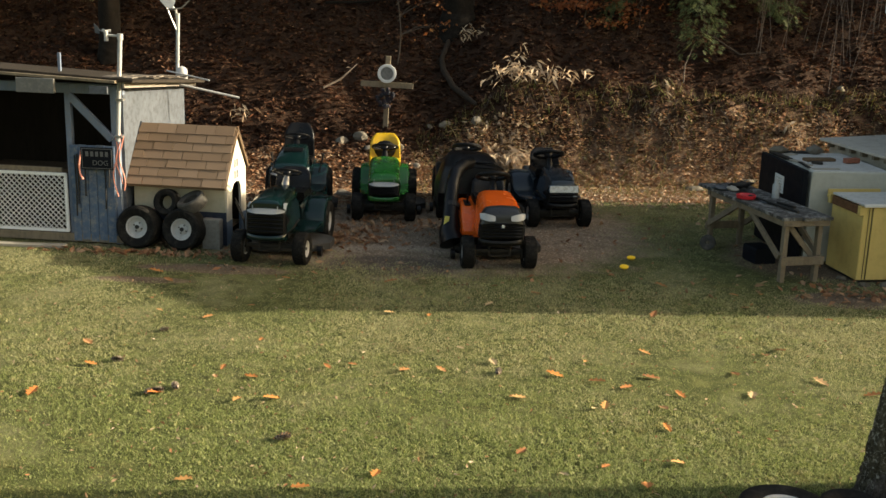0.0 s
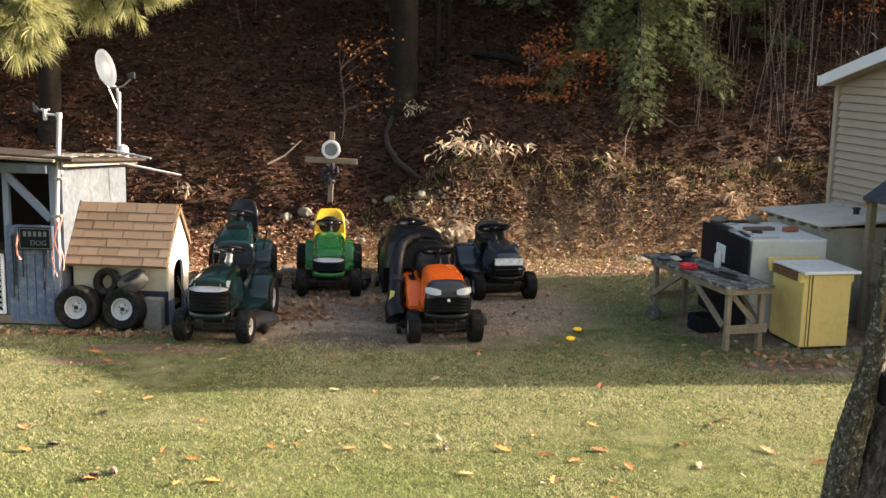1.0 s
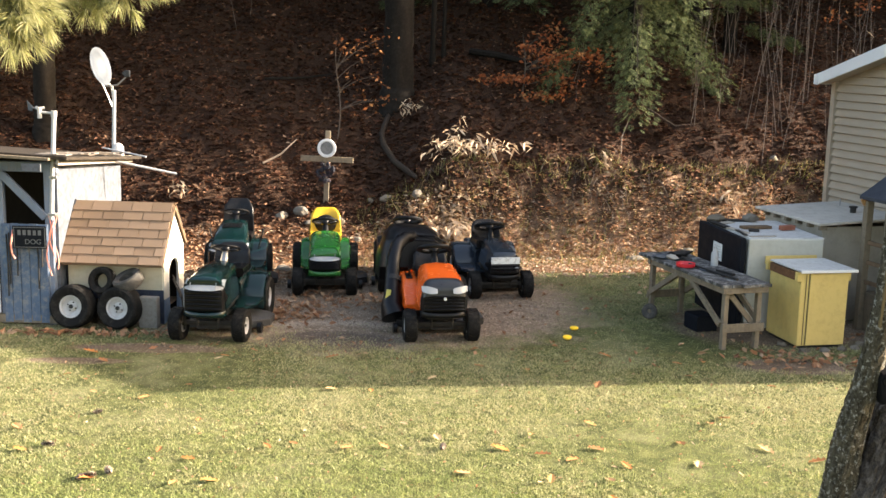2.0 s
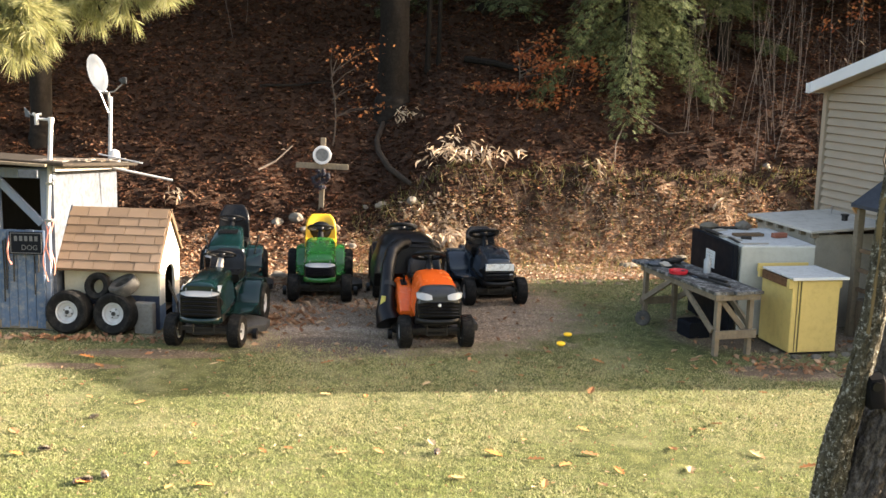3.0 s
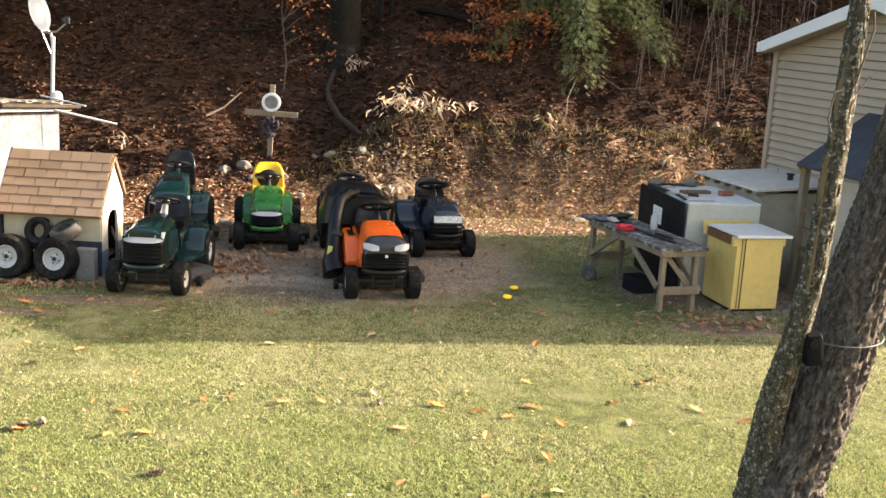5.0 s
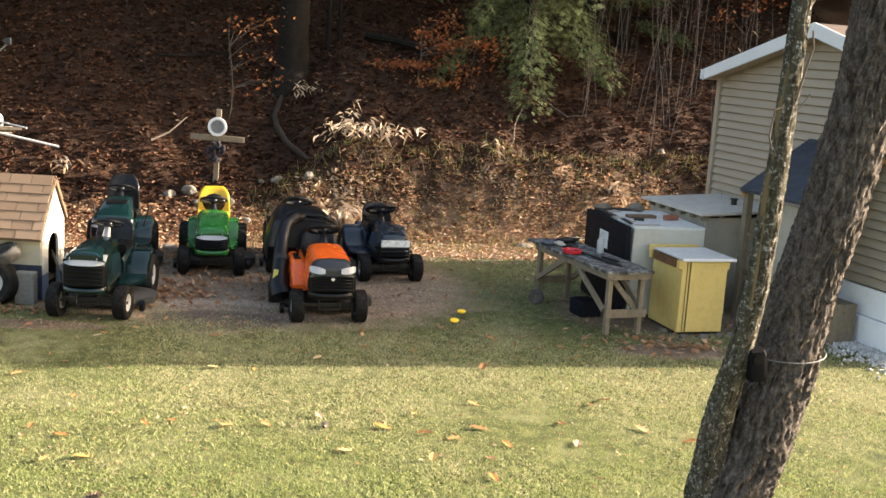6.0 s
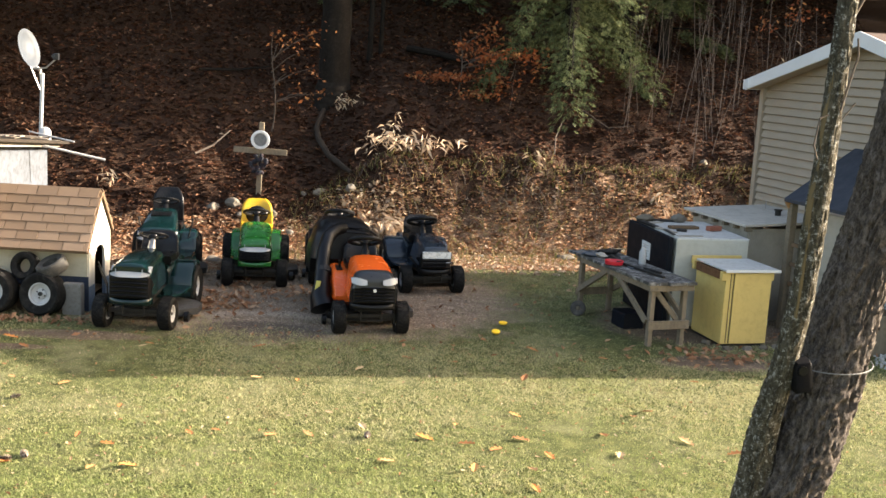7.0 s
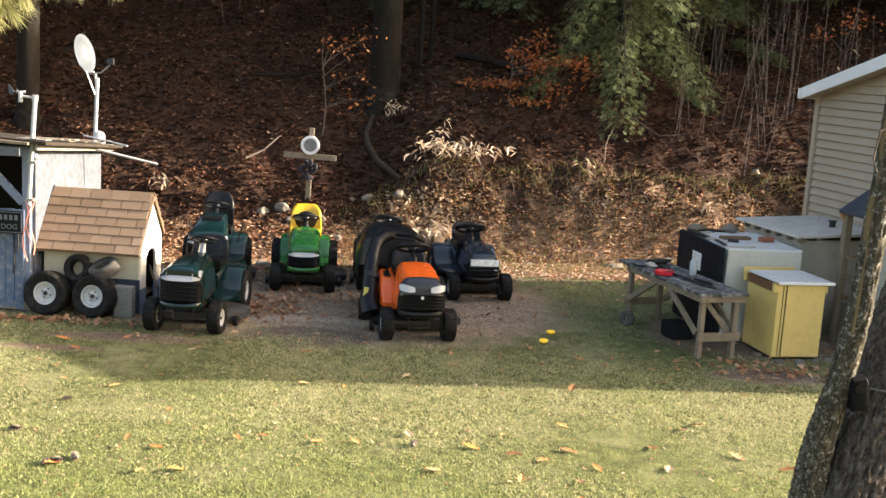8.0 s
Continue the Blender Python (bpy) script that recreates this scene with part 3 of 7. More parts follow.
# ---- low grey lean-to store against the home ----
def lean_to():
    t = thing("storage_box", HOUSE, "low grey storage lean-to with flat roof against house", "shed")
    s0, s1, out, z = 0.45, 1.85, -1.2, 1.24
    for name, c, s in (("side_panel", (s0, out / 2 - 0.03, z / 2), (0.04, -out - 0.06, z)), ("side_panel", (s1, out / 2 - 0.03, z / 2), (0.04, -out - 0.06, z)),
                       ("front_panel", ((s0 + s1) / 2, out, z / 2), (s1 - s0, 0.04, z))):
        bm = bmesh.new()
        box(bm, c, s, bevel=0.004)
        part(name, bm, GREY_BOARD, t)
    bm = bmesh.new()
    box(bm, ((s0 + s1) / 2, out / 2 - 0.07, z + 0.075), (s1 - s0 + 0.2, -out + 0.12, 0.035), Matrix.Rotation(radians(2.5), 4, "X"), 0.006)
    part("roof", bm, GREY_ROOFING, t, "flat grey roofing sheet")
    for k in range(6):
        bm = bmesh.new()
        box(bm, (s0 + 0.1 + k * 0.27, out - 0.05, z + 0.0), (0.05, 0.1, 0.06))
        part("rafter_end", bm, WOOD_GREY, t)
    bm = bmesh.new()
    rod(bm, [(1.35, -0.45, z + 0.09), (1.35, -0.45, z + 0.17)], 0.04, 12)
    rod(bm, [(1.35, -0.45, z + 0.17), (1.35, -0.45, z + 0.19)], 0.055, 12)
    part("vent_cap", bm, BLACK_STEEL, t, "small dark vent cap")
    bm = bmesh.new()
    rod(bm, [(0.75, -0.25, z + 0.1), (0.75, -0.25, z + 0.22)], 0.008, 6)
    part("nail", bm, GREY_STEEL, t)


lean_to()


# ---- old open shed ----
SHED = Matrix.Translation((-4.64, 12.84, 0)) @ Matrix.Rotation(radians(-2.0), 4, "Z")
shed = thing("open_shed", SHED, "old open-fronted shed with peeling white and blue boards", "shed")


SPLINTER = pieces_mat("splintered roof boards", [(0.2, 0.17, 0.14), (0.09, 0.07, 0.05), (0.26, 0.23, 0.2), (0.14, 0.1, 0.07)], 0.9, fine=24, stretch=(0.3, 3, 3))


def open_shed():
    def put(name, c, s, mat, label="", m=None, bevel=0.005):
        bm = bmesh.new()
        box(bm, c, s, m, bevel)
        return part(name, bm, mat, shed, label)

    L = -3.4
    bm = bmesh.new()
    rings(bm, [[Vector((x, 0.03, 0.02)), Vector((x, 2.3, 0.02)), Vector((x, 2.3, 1.82)), Vector((x, 0.03, 2.0))] for x in (-0.025, 0.025)])
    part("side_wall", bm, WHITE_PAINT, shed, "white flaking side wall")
    # Inner faces carry the shed's interior shade in their colour.
    put("back_wall", (L / 2, 2.32, 0.91), (-L, 0.05, 1.8), SHADE_BOARD)
    put("far_wall", (L, 1.16, 0.97), (0.05, 2.25, 1.9), SHADE_BOARD)
    put("floor_slab", (L / 2, 1.1, 0.03), (-L, 2.2, 0.06), SHADE_BOARD)
    put("sill", (L / 2 + 0.02, -0.03, 0.07), (-L, 0.1, 0.1), WOOD_GREY)
    put("corner_post", (-0.06, 0.0, 0.97), (0.09, 0.09, 1.94), BLUE_WOOD)
    put("door_post", (-0.64, 0.0, 0.97), (0.07, 0.08, 1.94), BLUE_WOOD)
    put("far_post", (-1.7, 0.0, 0.97), (0.09, 0.09, 1.94), BLUE_WOOD)
    put("header", (L / 2, 0.0, 1.9), (-L + 0.1, 0.07, 0.12), BLUE_WOOD)
    bm = bmesh.new()
    beam(bm, (-0.62, -0.03, 1.82), (-0.1, -0.03, 1.3), 0.05, 0.09, 0.004)
    part("brace", bm, BLUE_WOOD, shed, "diagonal blue grey brace")
    bm = bmesh.new()
    box(bm, (L / 2 + 0.12, 1.05, 2.0), (-L + 0.35, 2.75, 0.04), Matrix.Rotation(radians(-5.2), 4, "X") @ Matrix.Rotation(radians(2.6), 4, "Y"), 0.008)
    part("roof", bm, surface("worn roofing felt", (0.03, 0.024, 0.019), 0.9, fine=20, coarse=6, vary=0.5, dirt=(0.1, 0.08, 0.06), dirt_amount=0.6, bump=0.4), shed, "sagging worn felt roof")
    bm = bmesh.new()
    beam(bm, (0.1, -0.36, 2.03), (L, -0.36, 2.17), 0.06, 0.03)
    part("roof_edge", bm, WOOD_GREY, shed)
    bm = bmesh.new()
    beam(bm, (0.17, -0.3, 2.0), (0.17, 2.35, 1.78), 0.03, 0.09, 0.004)
    part("roof_edge", bm, surface("splintered pale board", (0.3, 0.27, 0.23), 0.85, fine=30, vary=0.35, dirt=(0.2, 0.17, 0.13), dirt_amount=0.6), shed)
    rr = random.Random(4)
    for k in range(16):
        bm = bmesh.new()
        y0 = -0.3 + 2.5 * k / 15
        ln, wd = rr.uniform(0.1, 0.42), rr.uniform(0.05, 0.16)
        box(bm, (0.16 - ln * 0.32 + rr.uniform(-0.05, 0.06), y0, 2.075 - 0.088 * (y0 + 0.3) + rr.uniform(0.0, 0.025)), (ln, wd, 0.01), Matrix.Rotation(rr.uniform(-0.12, 0.1), 4, "Y") @ Matrix.Rotation(rr.uniform(-0.4, 0.4), 4, "Z"))
        part("roof_splinter", bm, SPLINTER, shed)
    put("roof_patch", (-0.1, -0.38, 1.93), (0.22, 0.03, 0.09), WHITE_PAINT)
    put("floodlight_board", (-0.85, -0.4, 1.96), (0.46, 0.05, 0.17), surface("dull grey metal box", (0.12, 0.12, 0.118), 0.6, vary=0.3, dirt=(0.3, 0.28, 0.25), dirt_amount=0.4), "dull grey metal box under the eave")
    # blue lower door
    door = put("door", (-0.35, -0.05, 0.62), (0.56, 0.04, 1.2), BLUE_PAINT, "flaking blue half door")
    for k in range(5):
        bm = bmesh.new()
        box(bm, (-0.57 + k * 0.11, -0.075, 0.62 + 0.02 * (k % 2)), (0.1, 0.012, 1.18), bevel=0.003)
        part("door_board", bm, BLUE_PAINT, door)
    for x, a, b in ((-0.56, 1.1, 0.35), (-0.53, 1.12, 0.5), (-0.44, 1.08, 0.6), (-0.19, 1.06, 0.45), (-0.14, 1.1, 0.72)):
        bm = bmesh.new()
        rod(bm, [(x, -0.095, a), (x + 0.01, -0.1, (a + b) / 2), (x, -0.095, b)], 0.009, 6)
        part("hanging_strap", bm, BLACK_STEEL, shed)
    # lattice
    lat = part("lattice_frame", lattice_frame(), LATTICE_WHITE, shed, "white garden lattice panel")
    x0, x1, z0, z1 = -2.5, -0.72, 0.16, 0.84
    strip = bmesh.new()
    box(strip, (0, 0, 0), (0.028, 0.006, 1.0))
    me = mesh_of("lattice_slat", strip, LATTICE_WHITE)
    for sign in (-1, 1):
        k = x0 - 0.7
        while k < x1 + 0.7:
            ends = []
            for z in (z0, z1):
                ends.append(k + sign * (z - (z0 + z1) / 2))
            za, zb = z0, z1
            xa, xb = ends
            for lim, side in ((x0, -1), (x1, 1)):
                if (xa - lim) * side > 0:
                    t = (lim - xa) / (xb - xa) if xb != xa else 2
                    za, xa = za + (zb - za) * t, lim
                if (xb - lim) * side > 0:
                    t = (lim - xa) / (xb - xa) if xb != xa else 2
                    zb, xb = za + (zb - za) * t, lim
            if z0 <= za < zb <= z1 and zb - za > 0.05 and x0 - 0.01 <= min(xa, xb) and max(xa, xb) <= x1 + 0.01:
                v = Vector((xb - xa, 0, zb - za))
                piece("lattice_slat", me, lat, Matrix.Translation(((xa + xb) / 2, -0.052 - 0.007 * sign, (za + zb) / 2)) @ v.to_track_quat("Z", "Y").to_matrix().to_4x4() @ Matrix.Rotation(0.0, 4, "Z") @ Matrix.Diagonal((1, 1, v.length, 1)))
            k += 0.068
    # things stored in the dark inside
    put("shelf", (-1.5, 1.2, 0.7), (1.5, 0.5, 0.05), WOOD_BROWN)
    put("top_rail", (-1.6, -0.03, 0.9), (1.7, 0.04, 0.06), WOOD_GREY)


def lattice_frame():
    bm = bmesh.new()
    for z in (0.15, 0.85):
        box(bm, (-1.6, -0.06, z), (1.82, 0.03, 0.035))
    for x in (-2.5, -0.7):
        box(bm, (x, -0.06, 0.5), (0.035, 0.03, 0.72))
    return bm


open_shed()

# ---- wheels and lawn tractors ----
def treads(bm, r, w, lug=0.008):
    h = w / 2
    for k in range(26):
        for side in (-1, 1):
            a = 2 * math.pi * (k + 0.25 * side) / 26
            m = Matrix.Rotation(a, 4, "X") @ Matrix.Translation((side * h * 0.42, 0, r)) @ Matrix.Rotation(side * 0.5, 4, "Z")
            g = bmesh.ops.create_cube(bm, size=1.0)["verts"]
            bmesh.ops.transform(bm, matrix=m @ Matrix.Diagonal((h * 0.75, r * 0.075, lug, 1)), verts=g)


def tyre_only(r, w, rim, lug=0.008):
    bm = bmesh.new()
    h = w / 2
    prof = [(rim, -h * 0.72), (rim + (r - rim) * 0.35, -h * 0.97), (r - (r - rim) * 0.25, -h), (r * 0.975, -h * 0.82), (r, -h * 0.45),
            (r, h * 0.45), (r * 0.975, h * 0.82), (r - (r - rim) * 0.25, h), (rim + (r - rim) * 0.35, h * 0.97), (rim, h * 0.72)]
    lathe(bm, prof, seg=36, closed=True)
    if lug:
        treads(bm, r, w, lug)
    return bm


def rim_only(rim, w):
    bm = bmesh.new()
    h = w / 2
    prof = [(rim * 1.04, -h * 0.78), (rim * 0.93, -h * 0.74), (rim * 0.86, -h * 0.45), (rim * 0.5, -h * 0.3), (rim * 0.42, -h * 0.42), (rim * 0.2, -h * 0.45), (rim * 0.18, -h * 0.62), (0.002, -h * 0.62),
            (0.002, h * 0.62), (rim * 0.18, h * 0.62), (rim * 0.2, h * 0.45), (rim * 0.42, h * 0.42), (rim * 0.5, h * 0.3), (rim * 0.86, h * 0.45), (rim * 0.93, h * 0.74), (rim * 1.04, h * 0.78)]
    lathe(bm, prof, seg=28, closed=True)
    return bm


def wheel(parent, c, r, w, rim, tyre_mat, rim_mat, turn=0.0):
    t = part("wheel", tyre_only(r, w, rim), tyre_mat, parent, smooth=True)
    t.matrix_basis = Matrix.Translation(c) @ Matrix.Rotation(turn, 4, "Z")
    part("rim", rim_only(rim, w), rim_mat, t, smooth=True)
    for side in (-1, 1):
        bm = bmesh.new()
        rod(bm, [(side * w * 0.3, 0, 0), (side * w * 0.36, 0, 0)], rim * 0.2, 10)
        part("hub", bm, BLACK_STEEL, t)


def cowl(y, w, z0, z1, r, taper=0.02, crown=0.012, n=5):
    """A ring across y: straight flanks leaning in, rounded shoulders and a slightly crowned top."""
    pts = [Vector((-w / 2, y, z0)), Vector((w / 2, y, z0))]
    half = w / 2 - taper
    r = min(r, half - 0.01, z1 - z0 - 0.005)
    for side, a0 in ((1, 0.0), (-1, math.pi / 2)):
        if side < 0:
            pts.append(Vector((0, y, z1 + crown)))
        for k in range(n + 1):
            a = a0 + math.pi / 2 * k / n
            pts.append(Vector((side * (half - r) + math.cos(a) * r, y, z1 - r + math.sin(a) * r + crown * 0.3 * math.sin(a))))
    return pts


def lawn_tractor(m, label, paint, hood, seat, seat_mat, lights, rim_mat=GREY_RIM, front_r=0.19, rear_r=0.26, base=1.2, fender=0.44, deck_mat=BLACK_STEEL, vents=False, levers=False, steer=0.0, column=BLACK_PLASTIC, wheel_z=0.14, taper=0.03, grip=0.022, hoop=0.178):
    """A lawn tractor with its front axle over the origin, facing -y. hood: (front z, rear z, front width, rear width, nose y, rear y, shoulder radius); seat: (top z, y, half width)."""
    t = thing("lawn_tractor", m, label, "lawn tractor", "parked lawn tractors")
    zf, zr, wf, wr, yn, yr, rad = hood
    swept = lights == "swept"
    lip = 0.31 if zf < 0.72 else 0.335
    # bonnet
    bm = bmesh.new()
    stations = []
    for f, drop, low in ((0.0, 0.03, zf - 0.075), (0.03, 0.008, zf - 0.1), (0.09, 0.0, 0.42), (0.3, 0.0, 0.42), (0.6, 0.0, 0.43), (0.92, 0.0, 0.44), (1.0, 0.015, 0.45)):
        y = yn + (yr - yn) * f
        bow = 0.02 * math.sin(math.pi * f)
        stations.append(cowl(y, wf + (wr - wf) * f - drop + bow, low, zf + (zr - zf) * f - drop + bow * 0.6, rad, taper))
    if swept:
        stations = stations[2:]
    rings(bm, stations)
    bonnet = part("hood", bm, paint, t, smooth=True, angle=50)
    if vents:
        for k in range(13):
            bm = bmesh.new()
            f = 0.62
            box(bm, ((k - 6) * 0.021, yn + (yr - yn) * f, zf + (zr - zf) * f + 0.027), (0.012, 0.17, 0.014), Matrix.Rotation(math.atan2(zr - zf, yr - yn), 4, "X"))
            part("vent_slot", bm, BLACK_PLASTIC, bonnet)
    # grille block with ribs
    gz0, gz1 = lip + 0.055, zf - 0.13
    bm = bmesh.new()
    rings(bm, [loaf(yn - 0.012, wf - 0.05, gz0 + 0.03, gz1, 0.02, 3), loaf(yn + 0.03, wf - 0.015, gz0, gz1 + 0.01, 0.02, 3), loaf(yn + 0.28, wf - 0.02, gz0, 0.5, 0.02, 3)])
    grille = part("grille", bm, BLACK_PLASTIC, t, smooth=True)
    for k in range(5):
        bm = bmesh.new()
        z = gz0 + 0.055 + (gz1 - gz0 - 0.08) * k / 4
        rod(bm, [(x * (wf - 0.05) / 2, yn - 0.034 + 0.035 * x ** 4, z - 0.012 * x * x) for x in np.linspace(-1, 1, 9)], 0.012, 6)
        part("grille_bar", bm, BLACK_GLOSS, grille, smooth=True)
    # lights
    if lights in ("strip", "bar"):
        bm = bmesh.new()
        loops = []
        zc, hh = zf - (0.095 if lights == "bar" else 0.082), 0.043 if lights == "bar" else 0.056
        for x in np.linspace(-1, 1, 13):
            e = 1 - 0.35 * x ** 4 if lights == "strip" else 1.0
            yy = yn - 0.045 + (0.06 * x ** 4 if lights == "strip" else 0.004 * x * x)
            xx = x * (wf / 2 - (0.012 if lights == "strip" else 0.03))
            back = 0.1 if lights == "strip" else 0.006
            loops.append([Vector((xx, yy, zc - hh * e)), Vector((xx, yy + 0.05, zc - hh * e)), Vector((xx, yy + 0.05 + back, zc + hh * e)), Vector((xx, yy + back, zc + hh * e))])
        rings(bm, loops)
        lens = part("headlight", bm, LENS if lights == "strip" else SILVER, t, "pale headlight panel across the nose", smooth=True, angle=50)
        if lights == "strip":
            for x in (-0.62, 0.62):
                bm = bmesh.new()
                box(bm, (x * wf / 2, yn - 0.022, zc), (0.006, 0.012, 0.07), Matrix.Rotation(-0.4, 4, "X"))
                part("lens_rib", bm, GREY_STEEL, lens)
        if lights == "bar":
            for z in (zc - 0.06, zc - 0.1):
                bm = bmesh.new()
                box(bm, (0, yn - 0.043, z), (wf - 0.06, 0.012, 0.01), bevel=0.003)
                part("trim_strip", bm, GREY_PLASTIC, t)
            bm = bmesh.new()
            box(bm, (wf * 0.34, yn - 0.05, zc - 0.093), (0.05, 0.006, 0.014))
            part("badge", bm, LENS, t)
    else:
        bm = bmesh.new()
        rings(bm, [cowl(yn - 0.03, wf - 0.09, zf - 0.155, zf - 0.07, 0.03, 0.02), cowl(yn - 0.015, wf - 0.03, zf - 0.165, zf - 0.04, 0.05, 0.03), cowl(yn + 0.03, wf, zf - 0.165, zf - 0.008, 0.09, taper), cowl(yn + 0.07, wf + 0.01, 0.42, zf + 0.012, rad, taper), cowl(yn + 0.12, wf + 0.01, 0.48, zf + 0.022, rad, taper)])
        part("nose_panel", bm, GREY_PLASTIC, t, smooth=True, angle=55)
        for s in (-1, 1):
            bm = bmesh.new()
            loops = []
            for f in np.linspace(0, 1, 8):
                x = s * wf * (0.17 + 0.33 * f)
                hh = 0.012 + 0.026 * math.sin(0.4 + f * 2.2)
                yy = yn - 0.07 + 0.062 * f ** 2.5
                zc = zf - 0.088 + 0.018 * f
                loops.append([Vector((x, yy, zc - hh)), Vector((x, yy + 0.03, zc - hh)), Vector((x, yy + 0.06, zc + hh)), Vector((x, yy + 0.024, zc + hh))])
            rings(bm, loops)
            part("headlight", bm, LENS, t, "clear swept headlight", smooth=True, angle=50)
        bm = bmesh.new()
        rod(bm, [(0, yn - 0.03, gz1 - 0.05), (0, yn - 0.06, gz1 - 0.05)], 0.02, 6)
        part("badge", bm, SILVER, t)
    # lower lip
    bm = bmesh.new()
    loops = []
    for x in np.linspace(-1, 1, 13):
        yy = yn - 0.05 + 0.075 * x ** 4
        up = lip + 0.057 + 0.02 * x * x
        loops.append([Vector((x * wf / 2, yy + 0.02, lip)), Vector((x * wf / 2, yy + 0.09, lip)), Vector((x * wf / 2, yy + 0.09, up)), Vector((x * wf / 2, yy + 0.012, up)), Vector((x * wf / 2, yy, up - 0.02)), Vector((x * wf / 2, yy + 0.002, lip + 0.02))])
    rings(bm, loops)
    part("bumper", bm, BLACK_PLASTIC if swept else (BLACK_PLASTIC if lights == "bar" else paint), t, smooth=True, angle=50)
    # frame, engine and axle
    bm = bmesh.new()
    box(bm, (0, 0.6, 0.29), (0.3, 1.15, 0.1), bevel=0.01)
    box(bm, (0, 0.22, 0.4), (wf - 0.1, 0.55, 0.14), bevel=0.02)
    part("chassis", bm, BLACK_STEEL, t)
    bm = bmesh.new()
    beam(bm, (-0.3, 0, 0.21), (0.3, 0, 0.21), 0.06, 0.05, 0.008)
    for s in (-1, 1):
        rod(bm, [(s * 0.29, 0, 0.12), (s * 0.29, 0, 0.3)], 0.022, 8)
        rod(bm, [(s * 0.29, 0.04, 0.19), (s * 0.08, 0.22, 0.24)], 0.011, 6)
        rod(bm, [(s * 0.12, -0.1, 0.3), (s * 0.12, -0.1, 0.17)], 0.012, 6)
    rod(bm, [(-0.12, -0.1, 0.17), (0.12, -0.1, 0.17)], 0.012, 6)
    part("front_axle", bm, BLACK_STEEL, t)
    for s in (-1, 1):
        wheel(t, (s * 0.365, 0, front_r), front_r, 0.155, front_r * 0.5, RUBBER, rim_mat, steer)
    # foot decks
    bm = bmesh.new()
    rings(bm, [loaf(0.3, fender * 1.5, 0.3, 0.33, 0.015, 2), loaf(0.5, fender * 1.9, 0.29, 0.325, 0.015, 2), loaf(base - 0.2, fender * 1.95, 0.3, 0.335, 0.015, 2)])
    part("footrest", bm, paint, t, smooth=True)
    # fenders arched over the rear tyres
    for s in (-1, 1):
        bm = bmesh.new()
        loops = []
        for a in np.radians(np.linspace(192, -18, 15)):
            r1 = rear_r + 0.075
            for_top = min(rear_r + r1 * math.sin(a), 0.585)
            ring = []
            for x, dr in ((0.12, 0.0), (fender - 0.05, 0.0), (fender - 0.012, -0.014), (fender, -0.05), (fender - 0.012, -0.055), (fender - 0.05, -0.03), (0.12, -0.03)):
                ring.append(Vector((s * x, base + (r1 + dr) * math.cos(a), for_top + dr * max(0.2, math.sin(a)))))
            loops.append(ring)
        rings(bm, loops)
        part("fender", bm, paint, t, smooth=True, angle=50)
        wheel(t, (s * 0.365, base, rear_r), rear_r, 0.225, rear_r * 0.46, RUBBER, rim_mat)
    bm = bmesh.new()
    rings(bm, [loaf(base - 0.34, 0.34, 0.33, 0.52, 0.04, 3), loaf(base - 0.2, 0.4, 0.36, 0.595, 0.04, 3), loaf(base + 0.28, 0.44, 0.36, 0.6, 0.04, 3)])
    part("seat_deck", bm, paint, t, smooth=True)
    bm = bmesh.new()
    beam(bm, (-0.3, base, rear_r), (0.3, base, rear_r), 0.09, 0.09)
    part("rear_axle", bm, BLACK_STEEL, t)
    # dashboard, column and steering wheel
    bm = bmesh.new()
    rings(bm, [cowl(yr - 0.01, wr * 0.94, 0.4, zr - 0.012, rad, taper), cowl(yr + 0.1, wr * 0.72, 0.36, zr - 0.03, rad * 0.8, taper), cowl(yr + 0.16, wr * 0.5, 0.34, zr - 0.1, rad * 0.6, taper)])
    part("dashboard", bm, BLACK_PLASTIC, t, smooth=True, angle=50)
    sw = Vector((0, yr + 0.19, zr + wheel_z))
    way = Vector((0, 0.36, 0.93)).normalized()
    bm = bmesh.new()
    rod(bm, [(0, yr + 0.07, zr - 0.07), sw - way * 0.03], [0.055, 0.034], 12)
    part("steering_column", bm, column, t, smooth=True)
    tm = Matrix.Translation(sw) @ way.to_track_quat("X", "Z").to_matrix().to_4x4()
    bm = bmesh.new()
    lathe(bm, [(hoop + grip * math.cos(a), grip * math.sin(a)) for a in np.linspace(0, 2 * math.pi, 9)[:-1]], tm, 30, closed=True)
    for k in range(3):
        a = 2 * math.pi * k / 3 + 0.52
        beam(bm, tm @ Vector((-0.02, 0, 0)), tm @ Vector((0, math.cos(a) * hoop, math.sin(a) * hoop)), 0.06 if grip > 0.02 else 0.03, 0.014)
    lathe(bm, [(0.002, -0.045), (0.06, -0.045), (0.055, 0.0), (0.002, 0.01)], tm, 16)
    part("steering_wheel", bm, BLACK_PLASTIC, t, smooth=True)
    # seat
    top, sy, hw = seat
    bm = bmesh.new()
    rings(bm, [[Vector((x * hw, y, 0.6 + z)) for x, z in ((-0.92, 0.0), (0.92, 0.0), (1.0, 0.05), (0.93, 0.1), (0.7, 0.105), (0, 0.085), (-0.7, 0.105), (-0.93, 0.1), (-1.0, 0.05))] for y in (sy - 0.38, sy - 0.33, sy - 0.1, sy + 0.04)])
    part("seat_cushion", bm, seat_mat, t, smooth=True, angle=60)
    bm = bmesh.new()
    loops = []
